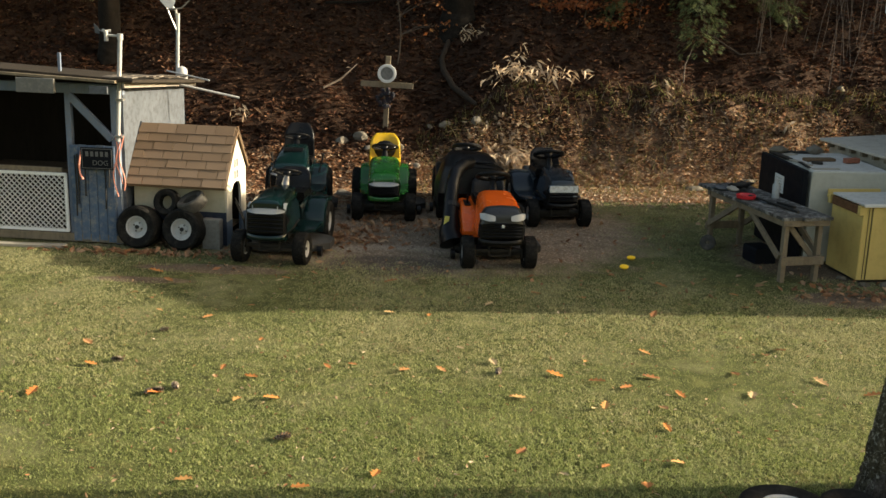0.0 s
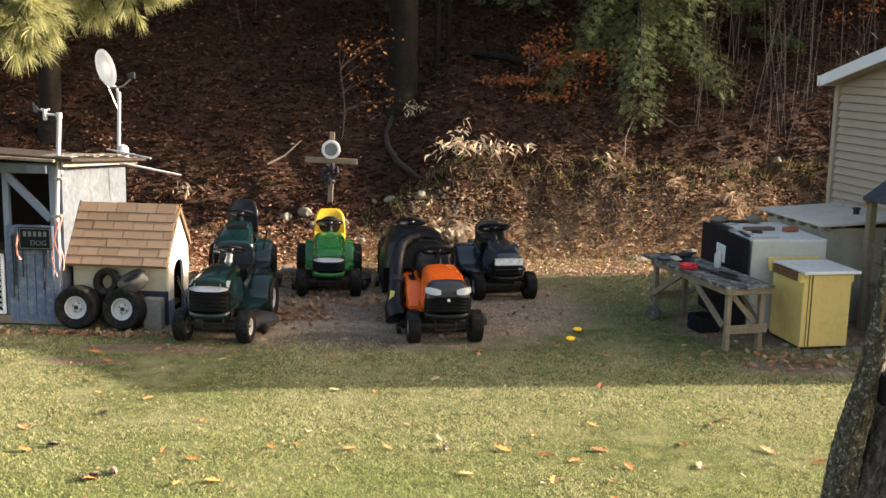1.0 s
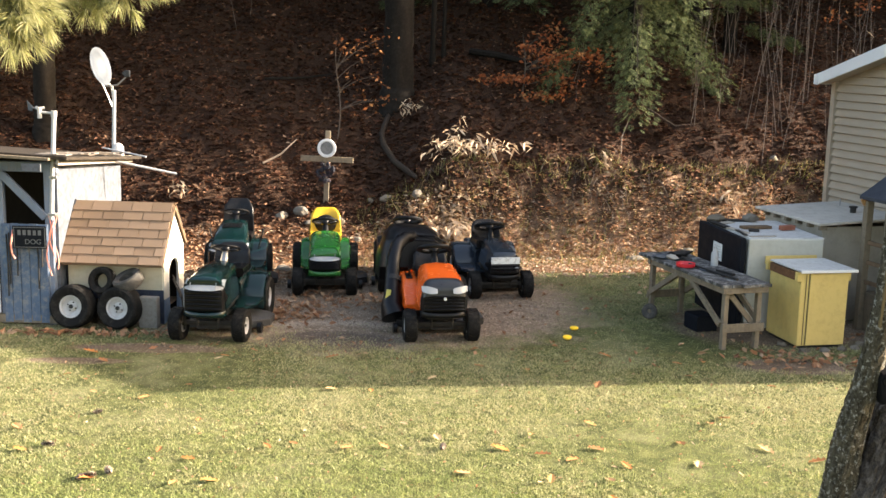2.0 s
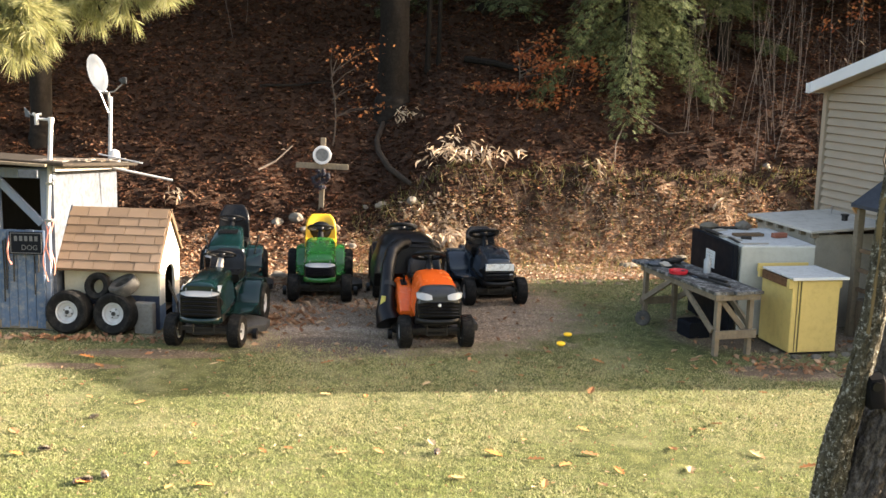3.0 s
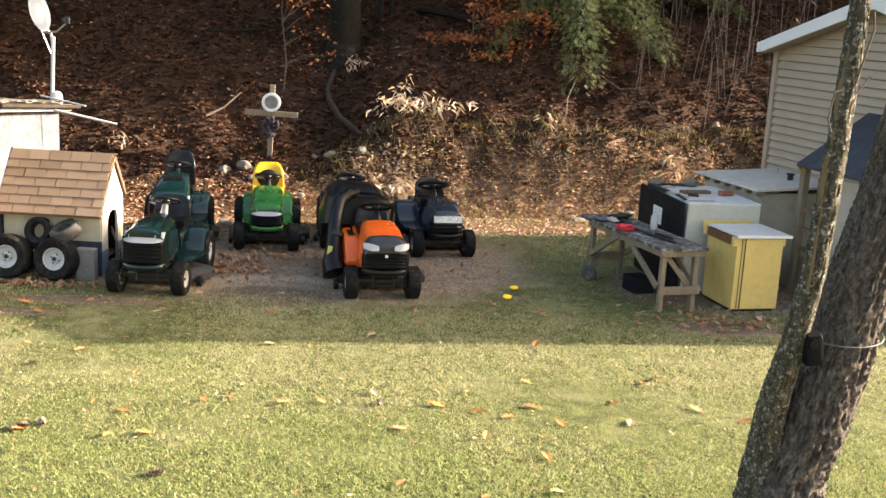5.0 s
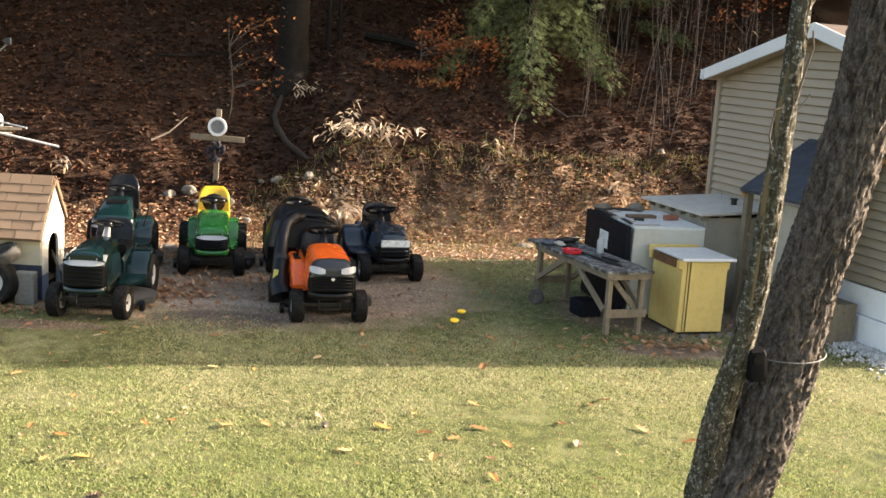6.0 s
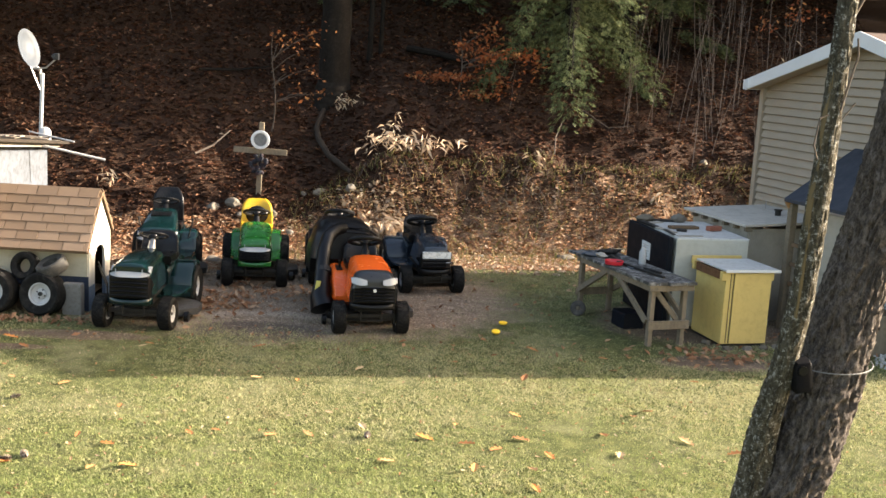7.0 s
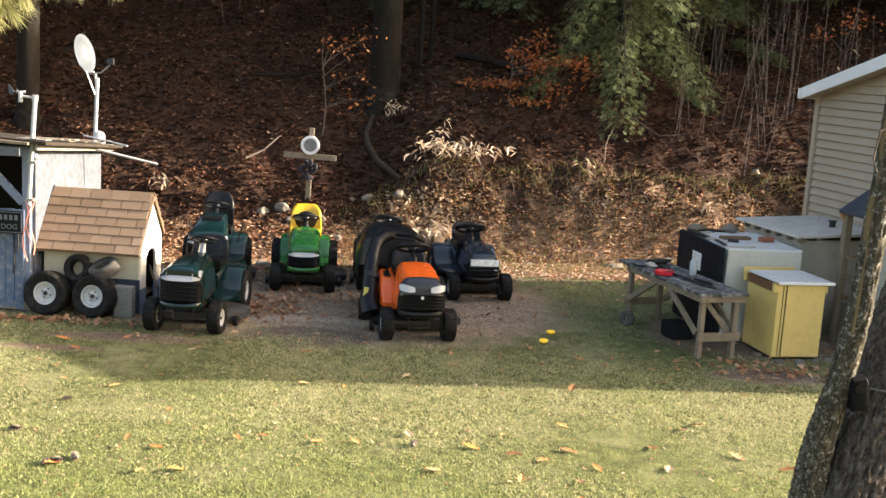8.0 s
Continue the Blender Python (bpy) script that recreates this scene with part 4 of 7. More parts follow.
    for f in (0.0, 0.1, 0.3, 0.5, 0.7, 0.82, 0.91, 0.97, 1.0):
        z = 0.64 + (top - 0.64) * f
        w = hw * (1.02 - 0.1 * f) * (1 - max(0.0, f - 0.68) ** 2 * 3.6)
        th = 0.05 * (1 - max(0.0, f - 0.8) ** 2 * 14)
        ring = []
        for k in range(16):
            a = 2 * math.pi * k / 16
            c, s = math.cos(a), math.sin(a)
            x = w * math.copysign(abs(c) ** 0.6, c)
            ring.append(Vector((x, sy + 0.03 + 0.11 * f + th * math.copysign(abs(s) ** 0.7, s) - 1.5 * x * x, z)))
        loops.append(ring)
    rings(bm, loops)
    rest = part("seat_back", bm, seat_mat, t, smooth=True, angle=65)
    if seat_mat == YELLOW_PLASTIC:
        # dark insert stands in for shade in the hollow of the yellow shell
        bm = bmesh.new()
        lump(bm, (0, sy + 0.01, 0.62 + (top - 0.62) * 0.42), (hw * 0.74, 0.05, (top - 0.62) * 0.36), 1, 0.02, 3)
        part("seat_shade", bm, BLACK_VINYL, rest, "dark insert painting shade in the seat hollow", smooth=True)
    # mower deck with a discharge lip and gauge wheels
    plan = ((-0.47, 0.45), (-0.34, 0.3), (0.36, 0.3), (0.52, 0.46), (0.6, 0.5), (0.6, 0.78), (0.46, 0.86), (0.3, 0.92), (-0.3, 0.92), (-0.47, 0.78))
    bm = bmesh.new()
    rings(bm, [[Vector((x, y, z)) for x, y in plan] for z in (0.07, 0.15)] + [[Vector((x * 0.88, 0.61 + (y - 0.61) * 0.86, 0.185)) for x, y in plan]])
    part("mower_deck", bm, deck_mat, t, smooth=True)
    for s in (-1, 1):
        bm = bmesh.new()
        rod(bm, [(s * 0.5 - 0.025, 0.38, 0.07), (s * 0.5 + 0.025, 0.38, 0.07)], 0.062, 14)
        part("gauge_wheel", bm, BLACK_PLASTIC, t)
    for s in ((-1, 1) if levers else ()):
        bm = bmesh.new()
        rod(bm, [(s * 0.31, base - 0.26, 0.5), (s * 0.37, base - 0.3, 0.72), (s * 0.375, base - 0.3, 0.78)], [0.01, 0.01, 0.02], 8)
        part("lift_lever", bm, BLACK_STEEL, t)
    return t


def at(x, y, deg, z=0.0):
    return Matrix.Translation((x, y, z)) @ Matrix.Rotation(radians(deg), 4, "Z")


lawn_tractor(at(-2.69, 12.26, -2.0), "dark green lawn tractor with faded black seat and white rims", DARK_GREEN, (0.79, 0.82, 0.47, 0.42, -0.27, 0.62, 0.1),
             (0.93, 1.14, 0.23), BLACK_VINYL, "strip", WHITE_RIM, steer=-0.06, grip=0.014, hoop=0.165, deck_mat=surface("dusty grey deck", (0.03, 0.029, 0.028), 0.6, vary=0.3, dirt=(0.11, 0.1, 0.085), dirt_amount=0.5), column=GREY_STEEL, wheel_z=0.12, fender=0.45)
lawn_tractor(at(-2.92, 14.6, 5), "dark green lawn tractor with slotted hood behind another", DARK_GREEN, (0.78, 0.95, 0.54, 0.42, -0.2, 0.7, 0.06),
             (1.16, 1.2, 0.225), BLACK_VINYL, "strip", GREY_RIM, vents=True, levers=True, wheel_z=0.07, fender=0.43, grip=0.014)
lawn_tractor(at(-1.65, 14.78, 6), "bright green lawn tractor with high-backed yellow seat", BRIGHT_GREEN, (0.66, 0.8, 0.44, 0.45, -0.22, 0.62, 0.08),
             (1.04, 1.12, 0.23), YELLOW_PLASTIC, "strip", GREY_RIM, fender=0.36, wheel_z=0.1, taper=0.02, grip=0.018)
orange = lawn_tractor(at(-0.03, 12.48, 8.6), "orange lawn tractor with black rear grass collector", ORANGE_PAINT, (0.75, 0.84, 0.53, 0.5, -0.25, 0.52, 0.1),
                      (0.89, 1.08, 0.22), BLACK_VINYL, "swept", GREY_RIM, wheel_z=0.13, taper=0.03, fender=0.36, grip=0.028, hoop=0.19)
lawn_tractor(at(0.77, 14.84, 11.0), "dark slate lawn tractor with silver headlight bar", SLATE_PAINT, (0.67, 0.75, 0.45, 0.4, -0.24, 0.55, 0.03),
             (0.93, 0.98, 0.22), BLACK_VINYL, "bar", GREY_RIM, fender=0.47, wheel_z=0.14, taper=0.06, grip=0.03, hoop=0.2)
lawn_tractor(at(-0.5, 15.15, 5), "black lawn tractor parked behind the orange one", BLACK_PLASTIC, (0.66, 0.8, 0.46, 0.42, -0.2, 0.6, 0.07),
             (0.85, 1.15, 0.2), BLACK_VINYL, "bar", GREY_RIM, wheel_z=0.085, hoop=0.2, grip=0.03)


def grass_collector(t):
    """Twin-bag collector over the rear of the tractor, and its bent chute along one side."""
    bm = bmesh.new()
    sec = []
    for f in np.linspace(0, 1, 11):
        x = -0.6 + 0.9 * f
        e = (1 - abs(2 * f - 1) ** 5)
        top = 0.72 + 0.4 * e - 0.06 * f
        sec.append([Vector((x, 1.5, 0.42)), Vector((x, 2.08, 0.42)), Vector((x, 2.1 + 0.06 * e, 0.6)), Vector((x, 2.02, top - 0.06)), Vector((x, 1.9, top)), Vector((x, 1.55, top - 0.005)), Vector((x, 1.42 - 0.04 * e, top - 0.1)), Vector((x, 1.38 - 0.05 * e, 0.62))])
    rings(bm, sec)
    bag = part("grass_collector", bm, BLACK_GLOSS, t, "glossy black twin-bag grass collector", smooth=True, angle=40)
    for z, e in ((0.97, -0.06), (1.03, -0.03)):
        bm = bmesh.new()
        rod(bm, [(-0.48, 1.5 + e, z - 0.09), (-0.35, 1.44 + e, z), (0.1, 1.44 + e, z - 0.02), (0.24, 1.5 + e, z - 0.11)], 0.013, 6)
        part("lid_ridge", bm, BLACK_GLOSS, bag)
    bm = bmesh.new()
    rod(bm, [(-0.18, 1.45, 1.0), (-0.3, 1.28, 1.01), (-0.41, 1.12, 0.94), (-0.47, 0.95, 0.8), (-0.5, 0.8, 0.63), (-0.51, 0.66, 0.46), (-0.53, 0.55, 0.3), (-0.5, 0.46, 0.18)], [0.07, 0.075, 0.08, 0.085, 0.085, 0.1, 0.13, 0.16], 16)
    chute = part("chute", bm, BLACK_GLOSS, t, "black bent grass chute", smooth=True, angle=60)
    bm = bmesh.new()
    rod(bm, [(-0.485, 0.78, 0.6), (-0.495, 0.74, 0.555)], 0.098, 16)
    part("clamp", bm, BLACK_STEEL, chute)
    bm = bmesh.new()
    box(bm, (-0.575, 0.52, 0.44), (0.055, 0.012, 0.13), Matrix.Rotation(0.15, 4, "Y"))
    part("warning_label", bm, surface("yellow label", (0.6, 0.55, 0.14), 0.5, vary=0.3, coarse=30), chute)
    bm = bmesh.new()
    rings(bm, [loaf(0.3, 0.17, 0.33, 0.37, 0.02, 3), loaf(0.42, 0.19, 0.34, 0.5, 0.03, 3), loaf(0.6, 0.19, 0.36, 0.62, 0.04, 3), loaf(0.86, 0.18, 0.4, 0.64, 0.04, 3)])
    bmesh.ops.translate(bm, vec=(-0.3, 0, 0), verts=bm.verts)
    guard = part("side_guard", bm, ORANGE_PAINT, t, "orange side console", smooth=True)
    bm = bmesh.new()
    box(bm, (-0.31, 0.7, 0.637), (0.075, 0.2, 0.02), Matrix.Rotation(0.08, 4, "X"), 0.008)
    part("gear_plate", bm, BLACK_PLASTIC, guard)
    bm = bmesh.new()
    rod(bm, [(-0.31, 0.66, 0.64), (-0.31, 0.64, 0.74)], [0.008, 0.016], 8)
    part("gear_lever", bm, BLACK_PLASTIC, guard)


grass_collector(orange)


# ---- play-size dog house with spare wheels ----
def dog_house():
    t = thing("dog_house", at(-3.96, 13.38, -3.5), "wooden dog house with tan shingle roof and cream walls", "dog house")
    w, d, wall, ridge = 1.16, 0.8, 0.88, 1.42
    bm = bmesh.new()
    box(bm, (0, -d / 2, 0.65), (w, 0.03, 0.5), bevel=0.003)
    part("front_wall", bm, CREAM_PAINT, t)
    # Back wall and far gable are near-black to paint the shade indoors.
    bm = bmesh.new()
    box(bm, (0, d / 2, wall / 2), (w, 0.03, wall), bevel=0.003)
    part("back_wall", bm, SHADE_BOARD, t)
    bm = bmesh.new()
    box(bm, (0, -d / 2 - 0.004, 0.36), (w + 0.02, 0.03, 0.13), bevel=0.003)
    box(bm, (w / 2 - 0.02, -d / 2 - 0.006, 0.16), (0.07, 0.03, 0.3))
    box(bm, (-w / 2 + 0.04, -d / 2 - 0.006, 0.16), (0.1, 0.03, 0.3))
    part("skirt_board", bm, NAVY_PAINT, t)
    for x, arch in ((w / 2, [(0.19, 0.58), (0.18, 0.66), (0.11, 0.73), (0.0, 0.75)]), (-w / 2, [])):
        wall_loop = [(0.0, ridge - 0.03), (d / 2, wall), (d / 2, 0.3)] + ([(0.19, 0.3)] + arch if arch else [(0.0, 0.3)])
        for s in (-1, 1):
            bm = bmesh.new()
            rings(bm, [[Vector((x + dx, s * yy, zz)) for yy, zz in wall_loop] for dx in (-0.015, 0.015)])
            part("gable_board", bm, IVORY_PAINT if arch else SHADE_BOARD, t)
    for s in (-1, 1):
        bm = bmesh.new()
        box(bm, (w / 2, s * 0.297, 0.15), (0.034, 0.22, 0.3))
        part("gable_base", bm, DULL_BLUE, t)
    bm = bmesh.new()
    box(bm, (0, 0, 0.16), (w - 0.1, d - 0.06, 0.03))
    part("floor_board", bm, WOOD_BROWN, t)
    for yy, zz in ((-0.07, 0.98), (0.07, 0.98), (-0.07, 0.84), (0.07, 0.84)):
        bm = bmesh.new()
        box(bm, (w / 2 + 0.018, yy * 0.7, zz), (0.01, 0.055, 0.1), bevel=0.002)
        part("window_pane", bm, surface("grey painted pane", (0.2, 0.2, 0.195), 0.5), t)
    ov, pitch = 0.035, 1.2
    ang = math.atan(pitch)
    for s, run in ((-1, 0.555), (1, 0.44)):
        eave = ridge - pitch * run
        slope = math.hypot(run, ridge - eave)
        bm = bmesh.new()
        rings(bm, [[Vector((x, 0, ridge)), Vector((x, s * run, eave)), Vector((x, s * run, eave - 0.025)), Vector((x, 0, ridge - 0.03))] for x in (-w / 2 - 0.03, w / 2 + ov)])
        deck = part("roof_deck", bm, WOOD_BROWN, t)
        rows = 7
        for r in range(rows):
            hh = slope / rows
            x = -w / 2 - 0.045 - (0.1 if r % 2 else 0.0) - R.random() * 0.05
            while x < w / 2 + ov:
                x0, x1 = max(x, -w / 2 - 0.045), min(x + 0.245, w / 2 + ov + 0.015)
                if x1 - x0 > 0.03:
                    f = (r + 0.5) / rows
                    lift = 0.012 + R.random() * 0.004
                    m = Matrix.Translation(((x0 + x1) / 2, s * (f * run + lift * math.sin(ang)), ridge - (ridge - eave) * f + lift * math.cos(ang)))
                    m = m @ Matrix.Rotation(-s * ang + s * 0.07, 4, "X") @ Matrix.Rotation(R.uniform(-0.006, 0.006), 4, "Z") @ Matrix.Diagonal((x1 - x0 - 0.0018, hh + 0.016, 0.012, 1))
                    piece("shingle", SHINGLE_MESH, deck, m)
                x += 0.25
        bm = bmesh.new()
        beam(bm, (w / 2 + ov + 0.01, 0, ridge - 0.035), (w / 2 + ov + 0.01, s * (run - 0.01), eave - 0.02), 0.014, 0.03)
        part("rake_board", bm, WOOD_BROWN, t)
    bm = bmesh.new()
    rings(bm, [[Vector((-w / 2 - 0.06, y, z)) for y, z in ((0, ridge + 0.03), (-0.585, 0.735), (-0.45, 0.69), (0, ridge - 0.1))], [Vector((-w / 2 - 0.035, y, z)) for y, z in ((0, ridge + 0.03), (-0.585, 0.735), (-0.45, 0.69), (0, ridge - 0.1))]])
    part("end_board", bm, NAVY_PAINT, t)


bm = bmesh.new()
box(bm, (0, 0, 0), (1, 1, 1))
SHINGLE_MESH = mesh_of("shingle", bm, SHINGLE)
dog_house()


def spare_wheel(c, r, w, turn, lean, rim_mat=WHITE_RIM, rim=0.5, label="large black tyre on white rim leaning on dog house", rubber=RUBBER):
    t = thing("spare_wheel", Matrix.Translation(c) @ Matrix.Rotation(radians(turn), 4, "Z") @ Matrix.Rotation(radians(lean), 4, "Y"), label, "wheel", "spare wheels")
    part("tyre", tyre_only(r, w, r * rim, 0.0), rubber, t, smooth=True)
    if rim_mat:
        part("rim", rim_only(r * rim, w), rim_mat, t, smooth=True)
        for s in (-1, 1):
            bm = bmesh.new()
            rod(bm, [(s * w * 0.3, 0, 0), (s * w * 0.34, 0, 0)], r * 0.1, 10)
            part("hub_cap", bm, BLACK_STEEL, t)
            for k in range(4):
                a = k * math.pi / 2 + 0.4
                bm = bmesh.new()
                rod(bm, [(s * w * 0.12, math.cos(a) * r * 0.2, math.sin(a) * r * 0.2), (s * w * 0.24, math.cos(a) * r * 0.2, math.sin(a) * r * 0.2)], r * 0.035, 8)
                part("bolt", bm, BLACK_STEEL, t)
    return t


spare_wheel((-4.42, 12.73, 0.255), 0.262, 0.24, 84, 8)
spare_wheel((-3.86, 12.72, 0.25), 0.258, 0.24, 80, 8)
spare_wheel((-4.1, 12.84, 0.55), 0.165, 0.13, 78, 14, None, 0.52, "small bare black tyre resting on larger wheels")
spare_wheel((-3.78, 12.80, 0.565), 0.18, 0.15, 40, 62, None, 0.5, "dusty worn small tyre tipped over larger wheel", DUSTY_RUBBER)

b = bmesh.new()
box(b, (0, 0, 0.19), (0.23, 0.12, 0.38), bevel=0.015)
block = part("concrete_block", b, CONCRETE)
block.matrix_world = at(-3.53, 12.78, -6)
tagged(block, "weathered upright concrete block beside dog house", "block")


# ---- poles and dish at the shed ----
def weather_pole():
    t = thing("weather_station", Matrix.Translation((-4.66, 12.7, 0)), "white pvc pole with wind vane and anemometer", "weather station")
    lean = 0.07
    bm = bmesh.new()
    rod(bm, [(0.027, 0, 1.3), (0.105, 0, 2.52)], 0.026, 12)
    part("pole", bm, WHITE_PVC, t, smooth=True)
    bm = bmesh.new()
    rod(bm, [(0.105, 0, 2.5), (0.107, 0, 2.57)], 0.034, 12)
    rod(bm, [(0.11, 0, 2.54), (-0.06, 0, 2.55)], 0.015, 8)
    part("cross_arm", bm, WHITE_PVC, t, smooth=True)
    bm = bmesh.new()
    rod(bm, [(-0.06, 0, 2.48), (-0.06, 0, 2.6)], 0.025, 10)
    for k in range(3):
        a = 2.1 * k + 0.5
        rod(bm, [(-0.06, 0, 2.6), (-0.06 + 0.055 * math.cos(a), 0.055 * math.sin(a), 2.6)], [0.006, 0.018], 8)
    part("anemometer", bm, WHITE_PVC, t, "white cup anemometer", smooth=True)
    bm = bmesh.new()
    rod(bm, [(-0.06, 0, 2.57), (-0.16, 0, 2.61)], 0.008, 6)
    rings(bm, [[Vector((x, y, z)) for x, z in ((-0.14, 2.56), (-0.14, 2.62), (-0.2, 2.68), (-0.19, 2.57))] for y in (-0.004, 0.004)])
    part("wind_vane", bm, DISH_GREY, t)
    for z in (1.36, 1.8):
        bm = bmesh.new()
        box(bm, (0.03 + (z - 1.2) * lean, 0.01, z), (0.09, 0.09, 0.03), bevel=0.004)
        part("bracket", bm, GREY_STEEL, t)


weather_pole()


def dish_pole():
    t = thing("satellite_dish", Matrix.Translation((-4.665, 15.16, 0)), "pale grey oval satellite dish on a galvanized pole", "satellite dish")
    bm = bmesh.new()
    rod(bm, [(-0.03, 0, 0.0), (0.07, 0, 2.72)], 0.026, 12)
    part("pole", bm, surface("galvanized pipe", (0.5, 0.51, 0.52), 0.4, 0.6, vary=0.15, coarse=8), t, smooth=True)
    c = Vector((-0.06, -0.18, 3.04))
    way = Vector((0.93, -0.3, 0.26)).normalized()
    m = Matrix.Translation(c) @ way.to_track_quat("X", "Z").to_matrix().to_4x4()
    bm = bmesh.new()
    prof = [(0.002, -0.045), (0.12, -0.035), (0.2, -0.012), (0.262, 0.02), (0.27, 0.018), (0.262, 0.008), (0.2, -0.024), (0.12, -0.047), (0.002, -0.058)]
    lathe(bm, prof, m @ Matrix.Diagonal((1, 0.8, 0.97, 1)), 36)
    part("dish", bm, DISH_GREY, t, smooth=True, angle=60)
    bm = bmesh.new()
    rod(bm, [m @ Vector((-0.06, 0, 0)), m @ Vector((-0.11, 0, -0.06)), (0.04, 0, 2.76), (0.06, 0, 2.62)], 0.022, 8)
    rod(bm, [(0.04, -0.02, 2.5), m @ Vector((-0.08, 0.05, -0.14))], 0.012, 6)
    part("mount", bm, GREY_STEEL, t)
    bm = bmesh.new()
    feed = m @ Vector((0.38, 0, -0.22))
    rod(bm, [m @ Vector((-0.03, 0, -0.27)), m @ Vector((0.2, 0, -0.3)), feed], 0.011, 6)
    part("feed_arm", bm, GREY_STEEL, t)
    bm = bmesh.new()
    rod(bm, [feed - way * 0.05 + Vector((0, 0, 0.06)), feed - way * 0.0 + Vector((0, 0, -0.0))], [0.03, 0.03], 10)
    box(bm, feed + Vector((0.01, 0, 0.03)), (0.06, 0.06, 0.09), bevel=0.01)
    part("receiver", bm, GREY_PLASTIC, t)


dish_pole()


def simple(name, bm, material, m, label, category, group="", smooth=False):
    ob = part(name, bm, material, smooth=smooth)
    ob.matrix_world = m
    return tagged(ob, label, category, group)


b = bmesh.new()
lathe(b, [(0.002, -0.1), (0.06, -0.1), (0.075, -0.06), (0.075, 0.06), (0.05, 0.1), (0.002, 0.12)], Matrix.Rotation(radians(-90), 4, "Y"), 16)
lathe(b, [(0.04, -0.16), (0.085, -0.15), (0.085, -0.12), (0.04, -0.1)], Matrix.Rotation(radians(-90), 4, "Y"), 16)
simple("insulator", b, WHITE_PVC, Matrix.Translation((-4.5, 14.95, 1.9)), "white ceramic insulator on the shed roof", "insulator", smooth=True)
for p, q, r in (((-4.9, 14.4, 1.92), (-3.62, 14.6, 1.65), 0.016), ((-4.7, 14.9, 1.95), (-4.05, 14.7, 1.86), 0.011)):
    b = bmesh.new()
    rod(b, [p, q], r, 8)
    simple("roof_rod", b, WHITE_PVC, Matrix(), "white plastic rod jutting off the shed roof", "rod", "roof rods")
b = bmesh.new()
box(b, (0, 0, 0.1), (0.035, 0.035, 0.22), bevel=0.003)
simple("roof_stub", b, BLUE_WOOD, Matrix.Translation((-5.38, 12.9, 2.1)), "short wooden post stub on the shed roof", "post")
for k, (x, z0, z1) in enumerate(((-4.68, 1.36, 0.62), (-4.64, 1.4, 0.78), (-4.6, 1.36, 0.7))):
    b = bmesh.new()
    pts = [(x + 0.03 * math.sin(f * 7 + k), 12.72 + 0.01 * math.cos(f * 5), z0 + (z1 - z0) * f) for f in np.linspace(0, 1, 12)]
    rod(b, pts, 0.008, 6)
    simple("hanging_cord", b, ORANGE_CORD, Matrix(), "faded orange cord hanging beside the blue door", "cord", "hanging cords", True)
b = bmesh.new()
rod(b, [(-5.1, 12.72, 1.16), (-5.13, 12.71, 1.0), (-5.12, 12.71, 0.88), (-5.08, 12.7, 0.82)], 0.012, 6)
simple("handle_strap", b, ORANGE_CORD, Matrix(), "orange and white strap hanging on the door", "strap", smooth=True)


def dog_sign():
    t = thing("metal_sign", Matrix.Translation((-4.9, 12.7, 1.08)), "black sign with pale border and lettering on blue door", "sign")
    bm = bmesh.new()
    box(bm, (0, 0, 0), (0.4, 0.01, 0.27), bevel=0.003)
    part("plate", bm, BLACK_PANEL, t)
    for z in (-0.118, 0.118):
        bm = bmesh.new()
        box(bm, (0, -0.007, z), (0.37, 0.004, 0.008))
        part("border", bm, SIGN_PALE, t)
    for x in (-0.181, 0.181):
        bm = bmesh.new()
        box(bm, (x, -0.007, 0), (0.008, 0.004, 0.228))
        part("border", bm, SIGN_PALE, t)
    for k in range(5):
        bm = bmesh.new()
        box(bm, (-0.12 + 0.06 * k, -0.007, 0.055), (0.036, 0.004, 0.06))
        part("lettering_bar", bm, SIGN_PALE, t)
    text = bpy.data.curves.new("lettering", "FONT")
    text.body, text.size, text.extrude, text.align_x, text.align_y = "DOG", 0.085, 0.002, "CENTER", "CENTER"
    text.materials.append(SIGN_PALE)
    letters = new("lettering", text)
    letters.parent = t
    letters.matrix_basis = Matrix.Translation((0.04, -0.008, -0.055)) @ Matrix.Rotation(radians(90), 4, "X")


SIGN_PALE = surface("faded sign paint", (0.1, 0.105, 0.11), 0.7, vary=0.3)
dog_sign()


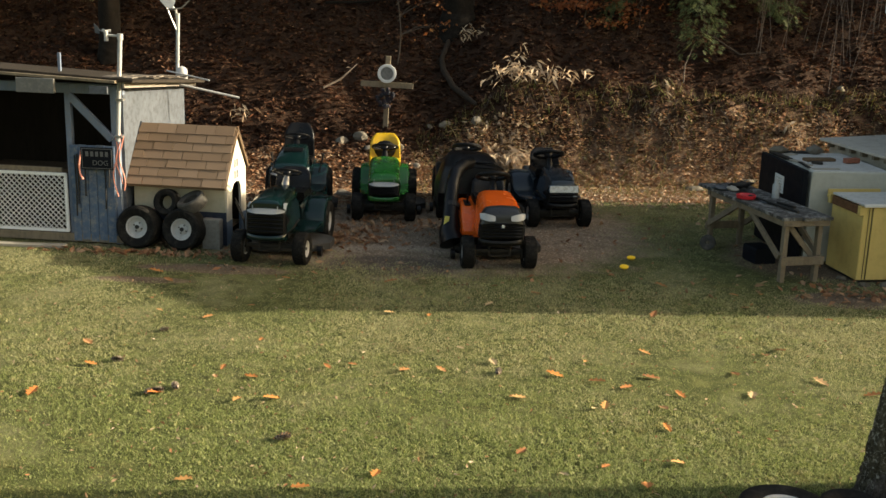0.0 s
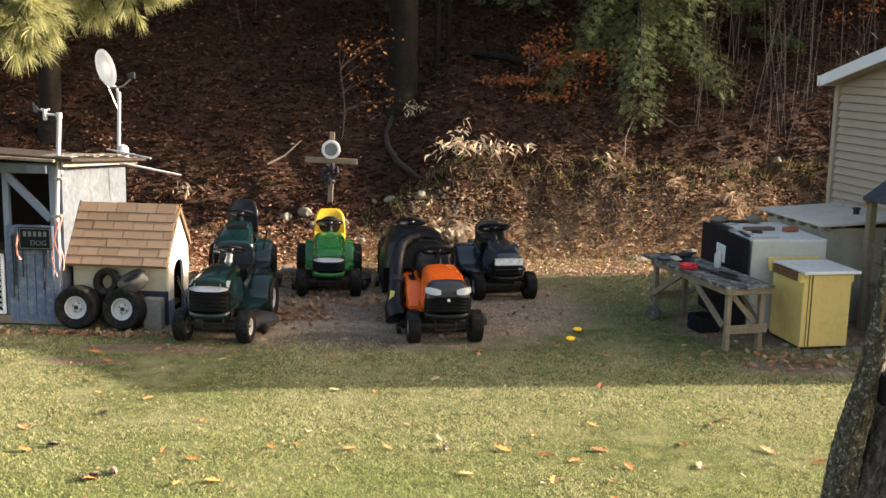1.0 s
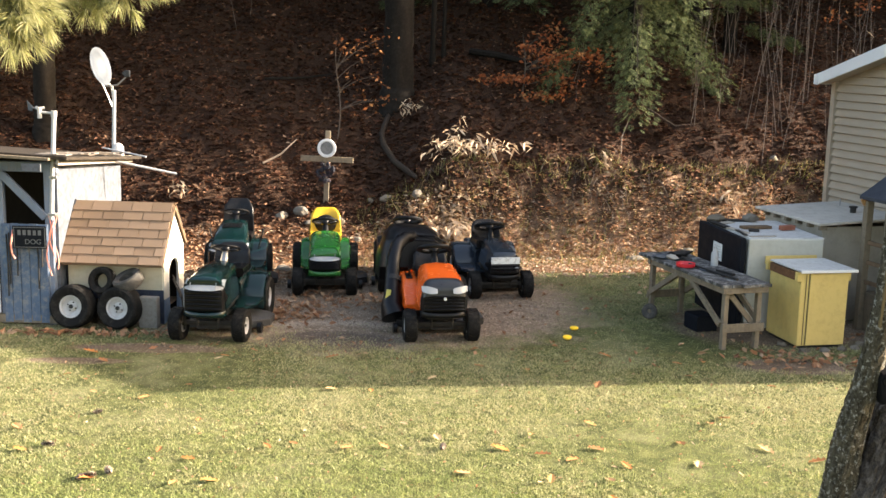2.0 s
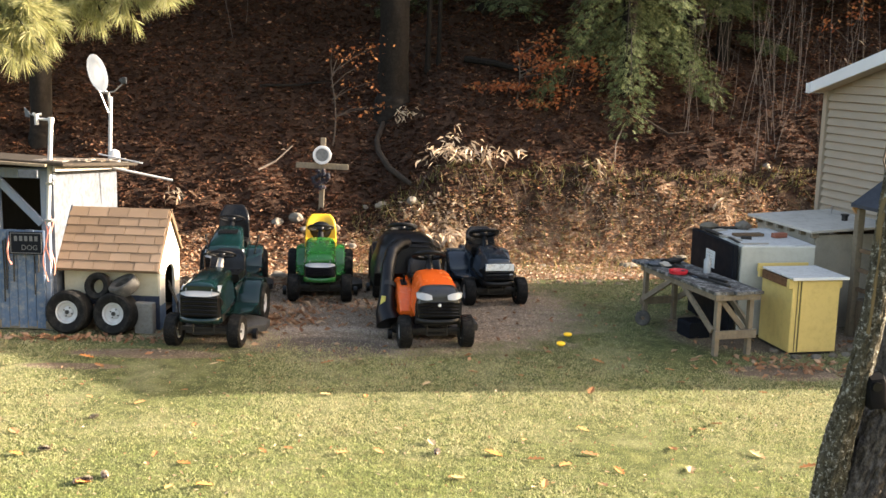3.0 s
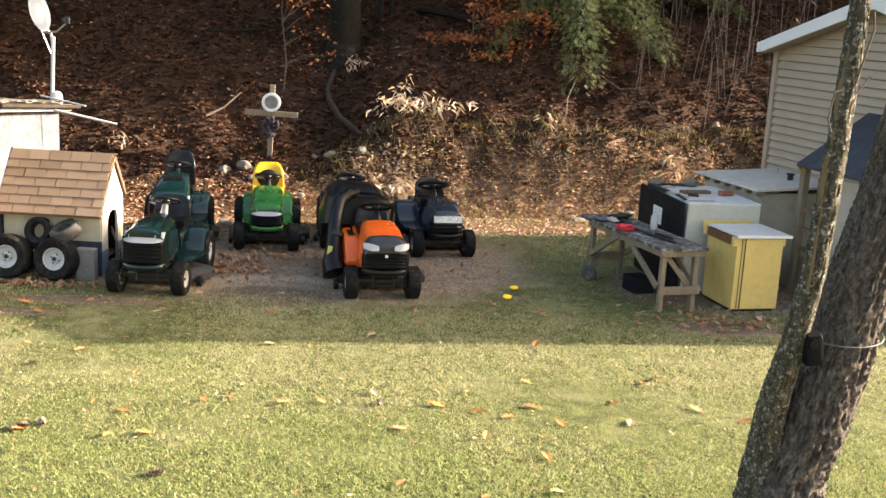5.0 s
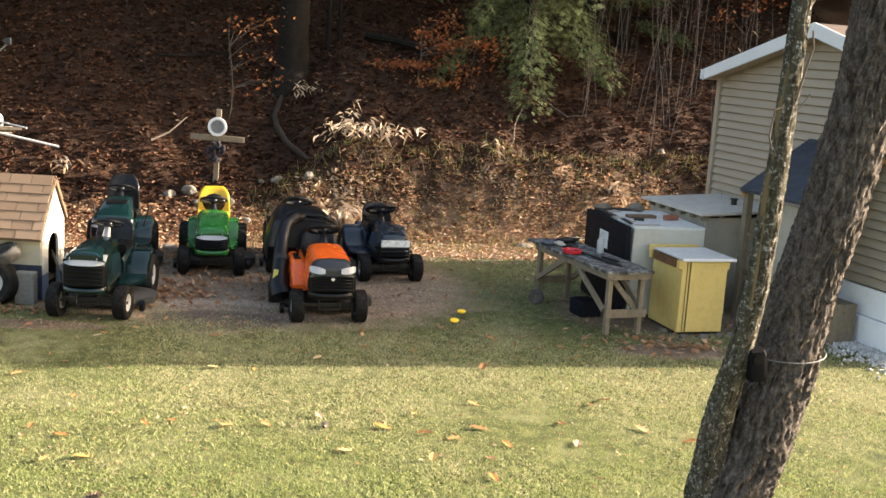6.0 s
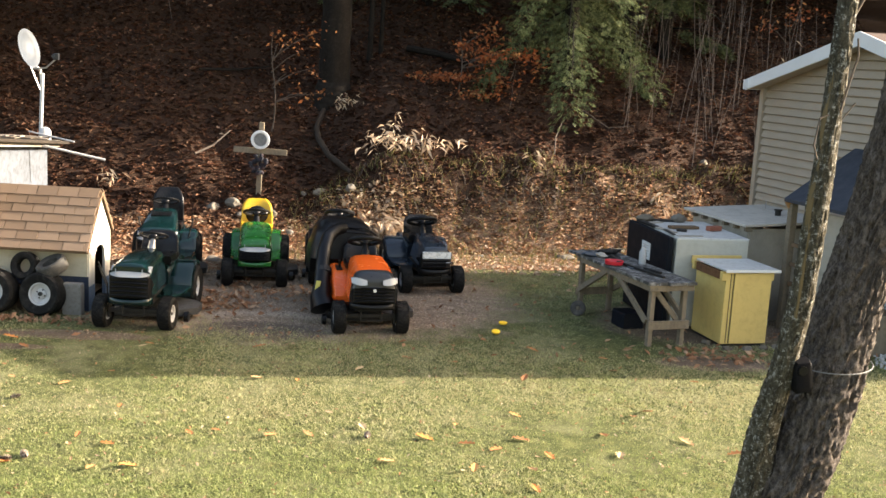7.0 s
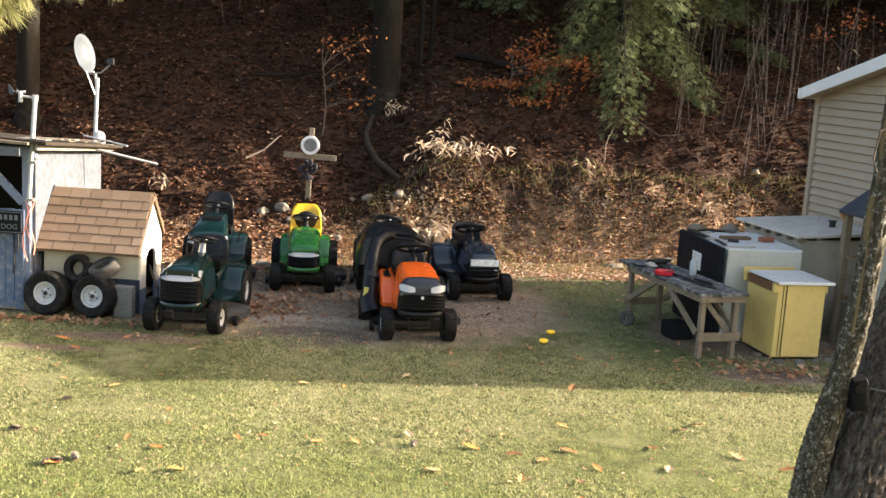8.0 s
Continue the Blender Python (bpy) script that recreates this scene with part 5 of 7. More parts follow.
# ---- work table ----
def work_table():
    a = Vector((3.25, 12.37, 0))
    m = axes(a, (0.956, 0.29))
    t = thing("work_table", m, "weathered grey wooden work table with crossed braces", "table")
    w, l, h = 0.43, 1.8, 0.75
    legs = {}
    for i, (x, y) in enumerate(((0.0, 0.0), (w, 0.0), (0.0, l), (w, l))):
        bm = bmesh.new()
        beam(bm, (x, y, -0.02), (x, y, h), 0.058, 0.07, 0.006)
        part("leg", bm, WOOD_GREY, t)
    n = 5
    for k in range(n):
        bm = bmesh.new()
        bw = (w + 0.2) / n
        box(bm, (-0.1 + bw * (k + 0.5), l / 2 + 0.06 + R.uniform(-0.03, 0.03), h + 0.02), (bw - 0.008, l + 0.34, 0.036), bevel=0.004)
        part("top_board", bm, WOOD_TOP, t)
    for y in (-0.02, l + 0.02):
        bm = bmesh.new()
        box(bm, (w / 2, y - 0.045, h - 0.03), (w + 0.16, 0.03, 0.08), bevel=0.004)
        part("apron", bm, WOOD_GREY, t)
        bm = bmesh.new()
        box(bm, (w / 2, y - 0.04 if y < 0.5 else y, 0.27), (w + 0.12, 0.03, 0.1), bevel=0.004)
        part("stretcher", bm, WOOD_GREY, t)
    for x in (-0.045, w + 0.045):
        bm = bmesh.new()
        box(bm, (x, l / 2, h - 0.04), (0.03, l + 0.1, 0.07), bevel=0.004)
        part("apron", bm, WOOD_GREY, t)
        for y0, y1 in ((0.02, 0.75), (l - 0.02, l - 0.75)):
            bm = bmesh.new()
            beam(bm, (x, y0, 0.3), (x, y1, h - 0.05), 0.035, 0.07, 0.004)
            part("brace", bm, WOOD_GREY, t)
    bm = bmesh.new()
    beam(bm, (0.03, 0.03, h - 0.05), (w - 0.03, 0.03, 0.28), 0.03, 0.06)
    part("brace", bm, WOOD_GREY, t)
    return m, h + 0.04


TABLE, TOP = work_table()


b = bmesh.new()
rod(b, [(0.2, 0.1, TOP + 0.02), (0.1, 1.15, TOP + 0.02)], 0.016, 8)
simple("iron_pipe", b, BLACK_STEEL, TABLE, "dark iron pipe lying along the work table", "pipe")
b = bmesh.new()
lathe(b, [(0.002, 0.0), (0.1, 0.0), (0.115, 0.01), (0.12, 0.05), (0.112, 0.052), (0.1, 0.015), (0.002, 0.012)], Matrix.Translation((0.02, 1.0, TOP)) @ Matrix.Rotation(radians(-90), 4, "Y"), 20)
simple("red_tray", b, RED_PLASTIC, TABLE, "round red plastic tray on the work table", "tray", smooth=True)
for k, (x, y, s) in enumerate(((-0.02, 1.55, (0.13, 0.07, 0.035)), (0.1, 1.5, (0.08, 0.1, 0.03)), (0.3, 1.65, (0.16, 0.05, 0.05)), (0.22, 1.35, (0.06, 0.12, 0.03)))):
    b = bmesh.new()
    lump(b, (x, y, TOP + s[2] * 0.8), s, k, 0.5)
    simple("rag", b, (DISH_GREY, GREY_BOARD, BLACK_STEEL, BLACK_STEEL)[k], TABLE, ("crumpled pale rag", "crumpled grey rag", "dark greasy tool heap", "dark folded cloth")[k] + " on the work table", "rag", "oddments on the table", True)
b = bmesh.new()
box(b, (0.12, 0.75, TOP + 0.008), (0.05, 0.12, 0.014), bevel=0.003)
simple("paint_scraper", b, DISH_GREY, TABLE, "small pale flat tool on the work table", "tool")
b = bmesh.new()
box(b, (0.28, 0.5, TOP + 0.02), (0.04, 0.3, 0.03), Matrix.Rotation(0.2, 4, "Z"), 0.004)
simple("steel_bar", b, BLACK_STEEL, TABLE, "dark steel bar on the work table", "bar")
b = bmesh.new()
lathe(b, [(0.002, 0), (0.045, 0), (0.047, 0.16), (0.02, 0.2), (0.018, 0.24), (0.002, 0.24)], Matrix.Translation((0.42, 1.0, TOP)) @ Matrix.Rotation(radians(-90), 4, "Y"), 16)
simple("spray_bottle", b, surface("cloudy bottle", (0.3, 0.31, 0.31), 0.35, vary=0.1), TABLE, "cloudy grey bottle standing on the work table", "bottle", smooth=True)


# ---- old refrigerator carcass ----
def cold_box():
    m = axes((3.68, 13.3, 0), (0.991, 0.13))
    t = thing("old_refrigerator", m, "old white refrigerator cabinet with black door on its side", "refrigerator")
    w, d, h = 1.03, 1.45, 1.15
    bm = bmesh.new()
    box(bm, (w / 2 + 0.03, d / 2, h / 2 + 0.02), (w - 0.06, d, h - 0.02), bevel=0.015)
    part("cabinet", bm, PALE_STEEL, t)
    bm = bmesh.new()
    box(bm, (-0.015, d / 2, h / 2 + 0.02), (0.07, d + 0.01, h), bevel=0.012)
    door = part("black_door", bm, BLACK_PANEL, t, "dull black door panel")
    bm = bmesh.new()
    box(bm, (-0.056, 0.72, 0.88), (0.008, 0.3, 0.22))
    part("paper_label", bm, PAPER, door, "faded paper notice")
    for k in range(5):
        bm = bmesh.new()
        box(bm, (-0.062, 0.72, 0.95 - 0.035 * k), (0.004, 0.2 - 0.05 * (k % 2), 0.006))
        part("print_bar", bm, GREY_BOARD, door)
    bm = bmesh.new()
    box(bm, (w / 2 + 0.05, d / 2, h + 0.012), (w - 0.08, d - 0.03, 0.014), bevel=0.004)
    part("top_sheet", bm, PALE_TOP, t, "peeling pale top sheet")
    for x, y, s, r in ((0.28, 0.12, (0.35, 0.06, 0.012), 0.1), (0.12, 0.7, (0.09, 0.7, 0.014), 0.15), (0.2, 1.2, (0.3, 0.12, 0.012), 0.5)):
        bm = bmesh.new()
        box(bm, (x, y, h + 0.026), s, Matrix.Rotation(r, 4, "Z"), 0.003)
        part("peeling_strip", bm, GREY_BOARD, t)
    for x, y, s, r in ((0.06, 1.05, (0.09, 0.55, 0.025), 0.05), (0.42, 1.36, (0.5, 0.09, 0.03), -0.06), (0.1, 0.36, (0.05, 0.42, 0.012), -0.1)):
        bm = bmesh.new()
        box(bm, (x, y, h + 0.034), s, Matrix.Rotation(r, 4, "Z"), 0.004)
        part("rubber_seal", bm, BLACK_STEEL, t, "perished black door seal")
    for x in (0.12, w - 0.12):
        for y in (0.1, d - 0.1):
            bm = bmesh.new()
            rod(bm, [(x, y, -0.02), (x, y, 0.04)], 0.03, 10)
            part("foot", bm, BLACK_PLASTIC, t)
    return m, h + 0.02


COLD, COLD_TOP = cold_box()
for k, (x, y, s, mat, lab) in enumerate(((0.12, 1.32, (0.13, 0.09, 0.06), STONE, "mossy rounded stone"), (0.62, 1.34, (0.12, 0.09, 0.065), STONE, "pale rounded stone"))):
    b = bmesh.new()
    lump(b, (x, y, COLD_TOP + s[2] * 0.75), s, k + 4, 0.3)
    simple("stone", b, mat, COLD, lab + " weighing down the refrigerator top", "stone", "stones", True)
b = bmesh.new()
box(b, (0.82, 0.62, COLD_TOP + 0.035), (0.2, 0.09, 0.06), Matrix.Rotation(0.3, 4, "Z"), 0.006)
simple("loose_brick", b, surface("red brick", (0.26, 0.1, 0.065), 0.9, fine=40, vary=0.3, bump=0.4), COLD, "red brick lying on the refrigerator top", "brick")
b = bmesh.new()
box(b, (0.45, 0.75, COLD_TOP + 0.02), (0.4, 0.13, 0.035), Matrix.Rotation(0.12, 4, "Z"), 0.004)
simple("board_offcut", b, WOOD_BROWN, COLD, "short brown board on the refrigerator top", "board")
b = bmesh.new()
box(b, (0.33, 0.52, COLD_TOP + 0.015), (0.13, 0.1, 0.03), Matrix.Rotation(-0.3, 4, "Z"), 0.004)
simple("dark_hinge", b, BLACK_STEEL, COLD, "dark metal hinge plate on the refrigerator top", "hinge")


b = bmesh.new()
lump(b, (0, 0, 0.08), (0.07, 0.06, 0.1), 77, 0.5, 3)
simple("plastic_bag", b, TRIM_WHITE, Matrix.Translation((5.02, 13.55, 0.0)), "crumpled white plastic bag behind the cabinet", "bag", smooth=True)


# ---- mustard chest ----
def yellow_cabinet():
    m = axes((4.147, 12.5, 0), (0.595, 0.125))
    t = thing("metal_cabinet", m, "mustard yellow enamelled metal cabinet with pale top", "cabinet")
    w, d, h = 0.6, 0.74, 0.88
    bm = bmesh.new()
    box(bm, (w / 2, d / 2, h / 2 + 0.03), (w, d, h), bevel=0.012)
    part("body", bm, YELLOW_ENAMEL, t)
    bm = bmesh.new()
    box(bm, (w / 2 + 0.055, -0.008, h / 2 + 0.03), (w - 0.11, 0.018, h - 0.02), bevel=0.005)
    part("front_panel", bm, YELLOW_ENAMEL, t)
    for x in (0.07, 0.108):
        bm = bmesh.new()
        box(bm, (x - 0.004, -0.006, h / 2 + 0.03), (0.0035, 0.008, h - 0.03))
        part("seam", bm, WORN_BLACK, t)
    bm = bmesh.new()
    box(bm, (-0.02, d / 2 - 0.03, h - 0.02), (0.05, d - 0.08, 0.1), bevel=0.004)
    part("side_rail", bm, RUST, t, "rusted side rail")
    for x, y in ((-0.02, 0.03), (w + 0.01, 0.03), (-0.02, d)):
        bm = bmesh.new()
        box(bm, (x, y, h - 0.02), (0.06, 0.06, 0.11), bevel=0.005)
        part("corner_bracket", bm, YELLOW_ENAMEL, t)
    bm = bmesh.new()
    box(bm, (w / 2 - 0.02, d + 0.02, h + 0.04), (w + 0.08, 0.03, 0.1), bevel=0.004)
    part("back_lip", bm, YELLOW_ENAMEL, t)
    bm = bmesh.new()
    box(bm, (w / 2 + 0.02, d / 2 - 0.05, h + 0.055), (w + 0.12, d - 0.02, 0.024), bevel=0.005)
    part("top_panel", bm, PALE_TOP, t, "weathered pale top panel")
    bm = bmesh.new()
    box(bm, (w / 2 + 0.02, -0.07, h + 0.053), (w + 0.125, 0.012, 0.034), bevel=0.003)
    part("edge_strip", bm, TRIM_WHITE, t)
    bm = bmesh.new()
    box(bm, (w / 2, d / 2, 0.015), (w - 0.06, d - 0.06, 0.05))
    part("plinth", bm, BLACK_STEEL, t)


yellow_cabinet()


# ---- sprayer by the skirting ----
def sprayer():
    t = thing("garden_sprayer", Matrix.Translation((6.27, 13.1, 0.02)), "white pump sprayer bottle with black hose on gravel", "sprayer")
    up = Matrix.Rotation(radians(-90), 4, "Y")
    bm = bmesh.new()
    lathe(bm, [(0.002, 0), (0.075, 0), (0.08, 0.02), (0.08, 0.3), (0.06, 0.35), (0.03, 0.37), (0.002, 0.37)], up, 18)
    part("bottle", bm, WHITE_PVC, t, smooth=True)
    bm = bmesh.new()
    lathe(bm, [(0.002, 0.37), (0.035, 0.37), (0.035, 0.41), (0.012, 0.42), (0.012, 0.52), (0.002, 0.52)], up, 14)
    rod(bm, [(-0.05, 0, 0.52), (0.05, 0, 0.52)], 0.012, 8)
    part("pump", bm, BLACK_PLASTIC, t, smooth=True)
    bm = bmesh.new()
    rod(bm, [(0.02, 0, 0.38), (0.09, -0.02, 0.4), (0.14, -0.03, 0.3), (0.13, -0.04, 0.1), (0.05, -0.1, 0.02), (-0.04, -0.12, 0.012)], 0.009, 8)
    part("hose", bm, BLACK_PLASTIC, t, smooth=True)


sprayer()

# ---- cross-shaped garden marker with a round dial ----
def dial_post():
    y = 18.3
    z = ground_z(-2.03, y)
    t = thing("dial_post", Matrix.Translation((-2.03, y, z)) @ Matrix.Rotation(radians(1.5), 4, "Y"), "grey wooden cross post carrying a round dial", "post")
    top = 2.0 - z
    bm = bmesh.new()
    beam(bm, (0, 0, -0.15), (0, 0, top), 0.085, 0.06, 0.005)
    part("upright", bm, WOOD_GREY, t)
    bm = bmesh.new()
    box(bm, (0, -0.048, 1.53 - z), (0.88, 0.03, 0.095), bevel=0.005)
    part("cross_bar", bm, WOOD_GREY, t)
    m = Matrix.Translation((0, -0.1, 1.72 - z)) @ Matrix.Rotation(radians(-90), 4, "Z")
    bm = bmesh.new()
    lathe(bm, [(0.002, -0.03), (0.12, -0.03), (0.155, 0.0), (0.155, 0.035), (0.12, 0.04), (0.115, 0.02), (0.002, 0.018)], Matrix.Translation((0, -0.1, 1.72 - z)) @ Matrix.Rotation(radians(-90), 4, "Z"), 30)
    dial = part("dial", bm, TRIM_WHITE, t, "round white-rimmed dial", smooth=True)
    bm = bmesh.new()
    lathe(bm, [(0.002, 0.02), (0.105, 0.02), (0.105, 0.026), (0.002, 0.027)], m, 26)
    part("dial_face", bm, surface("mottled grey dial face", (0.16, 0.165, 0.17), 0.4, vary=0.7, coarse=14), dial)
    bm = bmesh.new()
    for k in range(22):
        a, r = k * 2.4, 0.03 + 0.1 * R.random()
        lump(bm, (math.cos(a) * r, -0.11 - 0.05 * R.random(), 1.32 - z + math.sin(a) * r * 1.4), (0.042, 0.035, 0.045), k, 0.6, 1)
    part("wreath", bm, surface("faded dark wreath", (0.018, 0.021, 0.028), 0.8, vary=0.5, dirt=(0.16, 0.05, 0.035), dirt_amount=0.4), t, "faded dark wreath")


dial_post()

# ---- scattered ground cover (uncountable, one object a kind) ----
rng = np.random.default_rng(5)


def cover(name, spots, size, material, label, category, fold=0.35, narrow=0.5, lift=0.012, tilt=0.5):
    """Curled four-triangle leaves at (x, y, z) spots."""
    n = len(spots)
    shape = np.array([(-1.0, 0, 0), (-0.25, 1, 1), (1.0, 0, 0.5), (-0.25, -1, 1), (0.05, 0, 0)])
    a, s = rng.uniform(0, 2 * np.pi, n), size * rng.uniform(0.6, 1.35, n)
    v = np.tile(shape, (n, 1, 1))
    v[:, :, 1] *= (narrow * rng.uniform(0.6, 1.2, n))[:, None]
    v[:, :, 2] *= (fold * rng.uniform(-0.4, 1.3, n))[:, None]
    v *= s[:, None, None] * 0.5
    for k in range(2):
        t = rng.normal(0, tilt, n)
        c, d = np.cos(t), np.sin(t)
        p, q = v[:, :, k].copy(), v[:, :, 2].copy()
        v[:, :, k], v[:, :, 2] = p * c[:, None] - q * d[:, None], p * d[:, None] + q * c[:, None]
    c, d = np.cos(a)[:, None], np.sin(a)[:, None]
    p, q = v[:, :, 0].copy(), v[:, :, 1].copy()
    v[:, :, 0], v[:, :, 1] = p * c - q * d, p * d + q * c
    v += np.asarray(spots)[:, None, :]
    v[:, :, 2] += lift
    f = np.array([(0, 4, 1), (4, 2, 1), (0, 3, 4), (3, 2, 4)])
    faces = (f[None] + (np.arange(n) * 5)[:, None, None]).reshape(-1, 3)
    return tagged(sheet(name, v.reshape(-1, 3), faces, material), label, category, kind="stuff")


def on_ground(xs, ys):
    return np.array([(x, y, ground_z(x, y)) for x, y in zip(xs, ys)])


YARD_LEAF = pieces_mat("faded brown leaves", [(0.27, 0.12, 0.062), (0.4, 0.22, 0.125), (0.18, 0.085, 0.048), (0.48, 0.33, 0.21), (0.33, 0.15, 0.075)], 0.75, island=True, bump=0.1, translucent=0.15)


# grass blades, closest together where the lawn is nearest
def lawn():
    pts = []
    for x0, x1, y0, y1, density in ((-4.2, 4.6, 5.6, 8.6, 10500), (-5.8, 7.0, 8.6, 11.0, 8500), (-7.0, 7.4, 11.0, 14.0, 5200), (1.2, 6.0, 14.0, 18.2, 5600), (4.4, 7.5, 7.0, 8.6, 1500)):
        k = int((x1 - x0) * (y1 - y0) * density)
        pts.append(np.c_[rng.uniform(x0, x1, k), rng.uniform(y0, y1, k)])
    pts = np.concatenate(pts)
    cell = {}

    def keep(x, y):
        key = (round(x * 6), round(y * 6))
        if key not in cell:
            bare = yard(key[0] / 6, key[1] / 6)
            patch = noise.noise(Vector((key[0] * 0.16, key[1] * 0.16, 4.0))) + 0.6 * noise.noise(Vector((key[0] * 0.5, key[1] * 0.5, 6.0)))
            cell[key] = (bare, patch + R.uniform(-0.3, 0.3))
        bare, patch = cell[key]
        return max(0.0, 1 - bare * 1.05) * 1.0, patch
    info = np.array([keep(x, y) for x, y in pts])
    tufts = rng.random((400, 400))

    def tuft(step):
        """How thick the grass stands, from one tuft to the next."""
        u, v = pts[:, 0] / step + 1000, pts[:, 1] / step
        i, j = np.floor(u).astype(int), np.floor(v).astype(int)
        f, g = u - i, v - j
        i, j = i % 399, j % 399
        return (tufts[i, j] * (1 - f) + tufts[i + 1, j] * f) * (1 - g) + (tufts[i, j + 1] * (1 - f) + tufts[i + 1, j + 1] * f) * g
    thick = 0.75 * tuft(0.03) + 0.25 * tuft(0.11)
    ok = rng.random(len(pts)) < info[:, 0] * np.clip(2.2 * thick - 0.1, 0.25, 1.0)
    pts, patch, thick = pts[ok], info[ok, 1], thick[ok]
    n = len(pts)
    h = rng.uniform(0.008, 0.026, n) * (1 - 0.12 * np.clip(patch, -0.6, 0.9)) * (0.55 + 0.9 * thick)
    a, w = rng.uniform(0, np.pi * 2, n), rng.uniform(0.0022, 0.005, n)
    lean = rng.normal(0, 0.016, (n, 2))
    base = np.c_[pts, np.full(n, -0.004)]
    side = np.c_[np.cos(a) * w, np.sin(a) * w, np.zeros(n)]
    tip = base + np.c_[lean, h]
    v = np.stack([base - side, base + side, tip], 1).reshape(-1, 3)
    tagged(sheet("grass", v, np.arange(n * 3).reshape(-1, 3), GRASS_BLADE), "short yellow-green autumn lawn grass", "grass", kind="stuff")


lawn()

# dead leaves over the hill, thinning out over the yard
N_LEAF = 92000
hx, hy = rng.uniform(-10, 11, N_LEAF), 16.0 + 12 * rng.random(N_LEAF) ** 1.4
near = np.array([(y - foot(x)) for x, y in zip(hx, hy)])
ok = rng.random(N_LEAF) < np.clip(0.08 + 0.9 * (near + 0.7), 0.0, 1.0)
# Brighter leaves low, darker uphill: sun and tree shade put into the colour.
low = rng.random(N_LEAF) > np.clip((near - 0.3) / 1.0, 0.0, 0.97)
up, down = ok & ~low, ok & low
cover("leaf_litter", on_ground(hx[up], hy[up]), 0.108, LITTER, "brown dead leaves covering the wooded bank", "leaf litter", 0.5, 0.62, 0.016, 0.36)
cover("leaf_litter", on_ground(hx[down], hy[down]), 0.09, LIT_LITTER, "tan and russet leaves low on the bank, brightened for sun", "leaf litter", 0.45, 0.62, 0.016, 0.28)
yx, yy = rng.uniform(-3.6, 6.2, 380), rng.uniform(11.6, 17.2, 380)
cover("yard_leaves", on_ground(yx, yy), 0.08, YARD_LEAF, "dead leaves blown over the bare yard", "leaf litter", 0.5, 0.5)
px = np.concatenate([rng.normal(-1.8, 0.5, 150), rng.normal(-0.7, 0.3, 90), rng.normal(-2.0, 0.3, 160), rng.normal(4.1, 0.5, 120), rng.normal(-4.2, 0.7, 150)])
py = np.concatenate([rng.normal(14.3, 0.35, 150), rng.normal(14.5, 0.35, 90), rng.normal(13.6, 0.3, 160), rng.normal(11.95, 0.25, 120), rng.normal(12.4, 0.07, 150)])
cover("leaf_drift", on_ground(px, py), 0.1, YARD_LEAF, "drifts of brown leaves against the parked machines", "leaf litter", 0.6, 0.5, 0.02, 0.5)
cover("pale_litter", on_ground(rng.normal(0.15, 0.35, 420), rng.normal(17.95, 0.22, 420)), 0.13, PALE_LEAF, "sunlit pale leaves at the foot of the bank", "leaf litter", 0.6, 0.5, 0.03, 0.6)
# Pale and tan leaves are massed here to brighten the sunlit bank foot.
bx = rng.uniform(-5, 8.5, 6500)
by = np.array([foot(x) for x in bx]) - 1.0 + 1.9 * rng.random(6500) ** 1.3
cover("bank_pale_leaves", on_ground(bx, by), 0.085, PALE_LEAF, "pale curled leaves among the darker litter", "leaf litter", 0.5, 0.5, 0.02, 0.35)
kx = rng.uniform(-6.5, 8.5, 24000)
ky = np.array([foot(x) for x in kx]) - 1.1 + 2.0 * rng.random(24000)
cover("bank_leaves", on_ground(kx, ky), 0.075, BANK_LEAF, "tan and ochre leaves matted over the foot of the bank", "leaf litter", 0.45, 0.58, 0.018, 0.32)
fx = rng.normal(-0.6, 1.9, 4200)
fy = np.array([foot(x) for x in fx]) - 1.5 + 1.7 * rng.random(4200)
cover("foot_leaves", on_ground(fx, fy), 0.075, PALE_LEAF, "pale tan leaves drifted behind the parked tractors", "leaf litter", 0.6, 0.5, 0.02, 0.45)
cover("lawn_flecks", on_ground(rng.uniform(-5, 5.5, 420), rng.uniform(6, 11.3, 420)), 0.04, PALE_LEAF, "small pale leaf scraps in the lawn", "leaf litter", 0.5, 0.4, 0.03, 0.4)
cover("lawn_bits", on_ground(rng.uniform(-5, 5.5, 1100), rng.uniform(6, 12.3, 1100)), 0.036, YARD_LEAF, "small brown leaf scraps in the lawn", "leaf litter", 0.5, 0.4, 0.018, 0.4)


def oak_leaf_mesh():
    bm = bmesh.new()
    right = [(0.0, -1.0), (0.08, -0.8), (0.38, -0.7), (0.2, -0.42), (0.62, -0.2), (0.28, 0.08), (0.55, 0.4), (0.22, 0.5), (0.28, 0.82), (0.0, 1.0)]
    mid = [bm.verts.new((0, y, 0.02 * (1 - y * y))) for _, y in right]
    for s in (-1, 1):
        edge = [mid[0]] + [bm.verts.new((s * x, y, 0.3 * x + 0.1 * y * y)) for x, y in right[1:-1]] + [mid[-1]]
        for i in range(len(right) - 1):
            vs = [mid[i], mid[i + 1], edge[i + 1], edge[i]]
            vs = [v for j, v in enumerate(vs) if v not in vs[:j]]
            bm.faces.new(vs)
    return mesh_of("fallen_leaf", bm, pieces_mat("fallen oak leaf", [(0.5, 0.2, 0.06), (0.3, 0.13, 0.06), (0.52, 0.27, 0.1), (0.46, 0.36, 0.22), (0.44, 0.16, 0.05)], 0.6, bump=0.1))


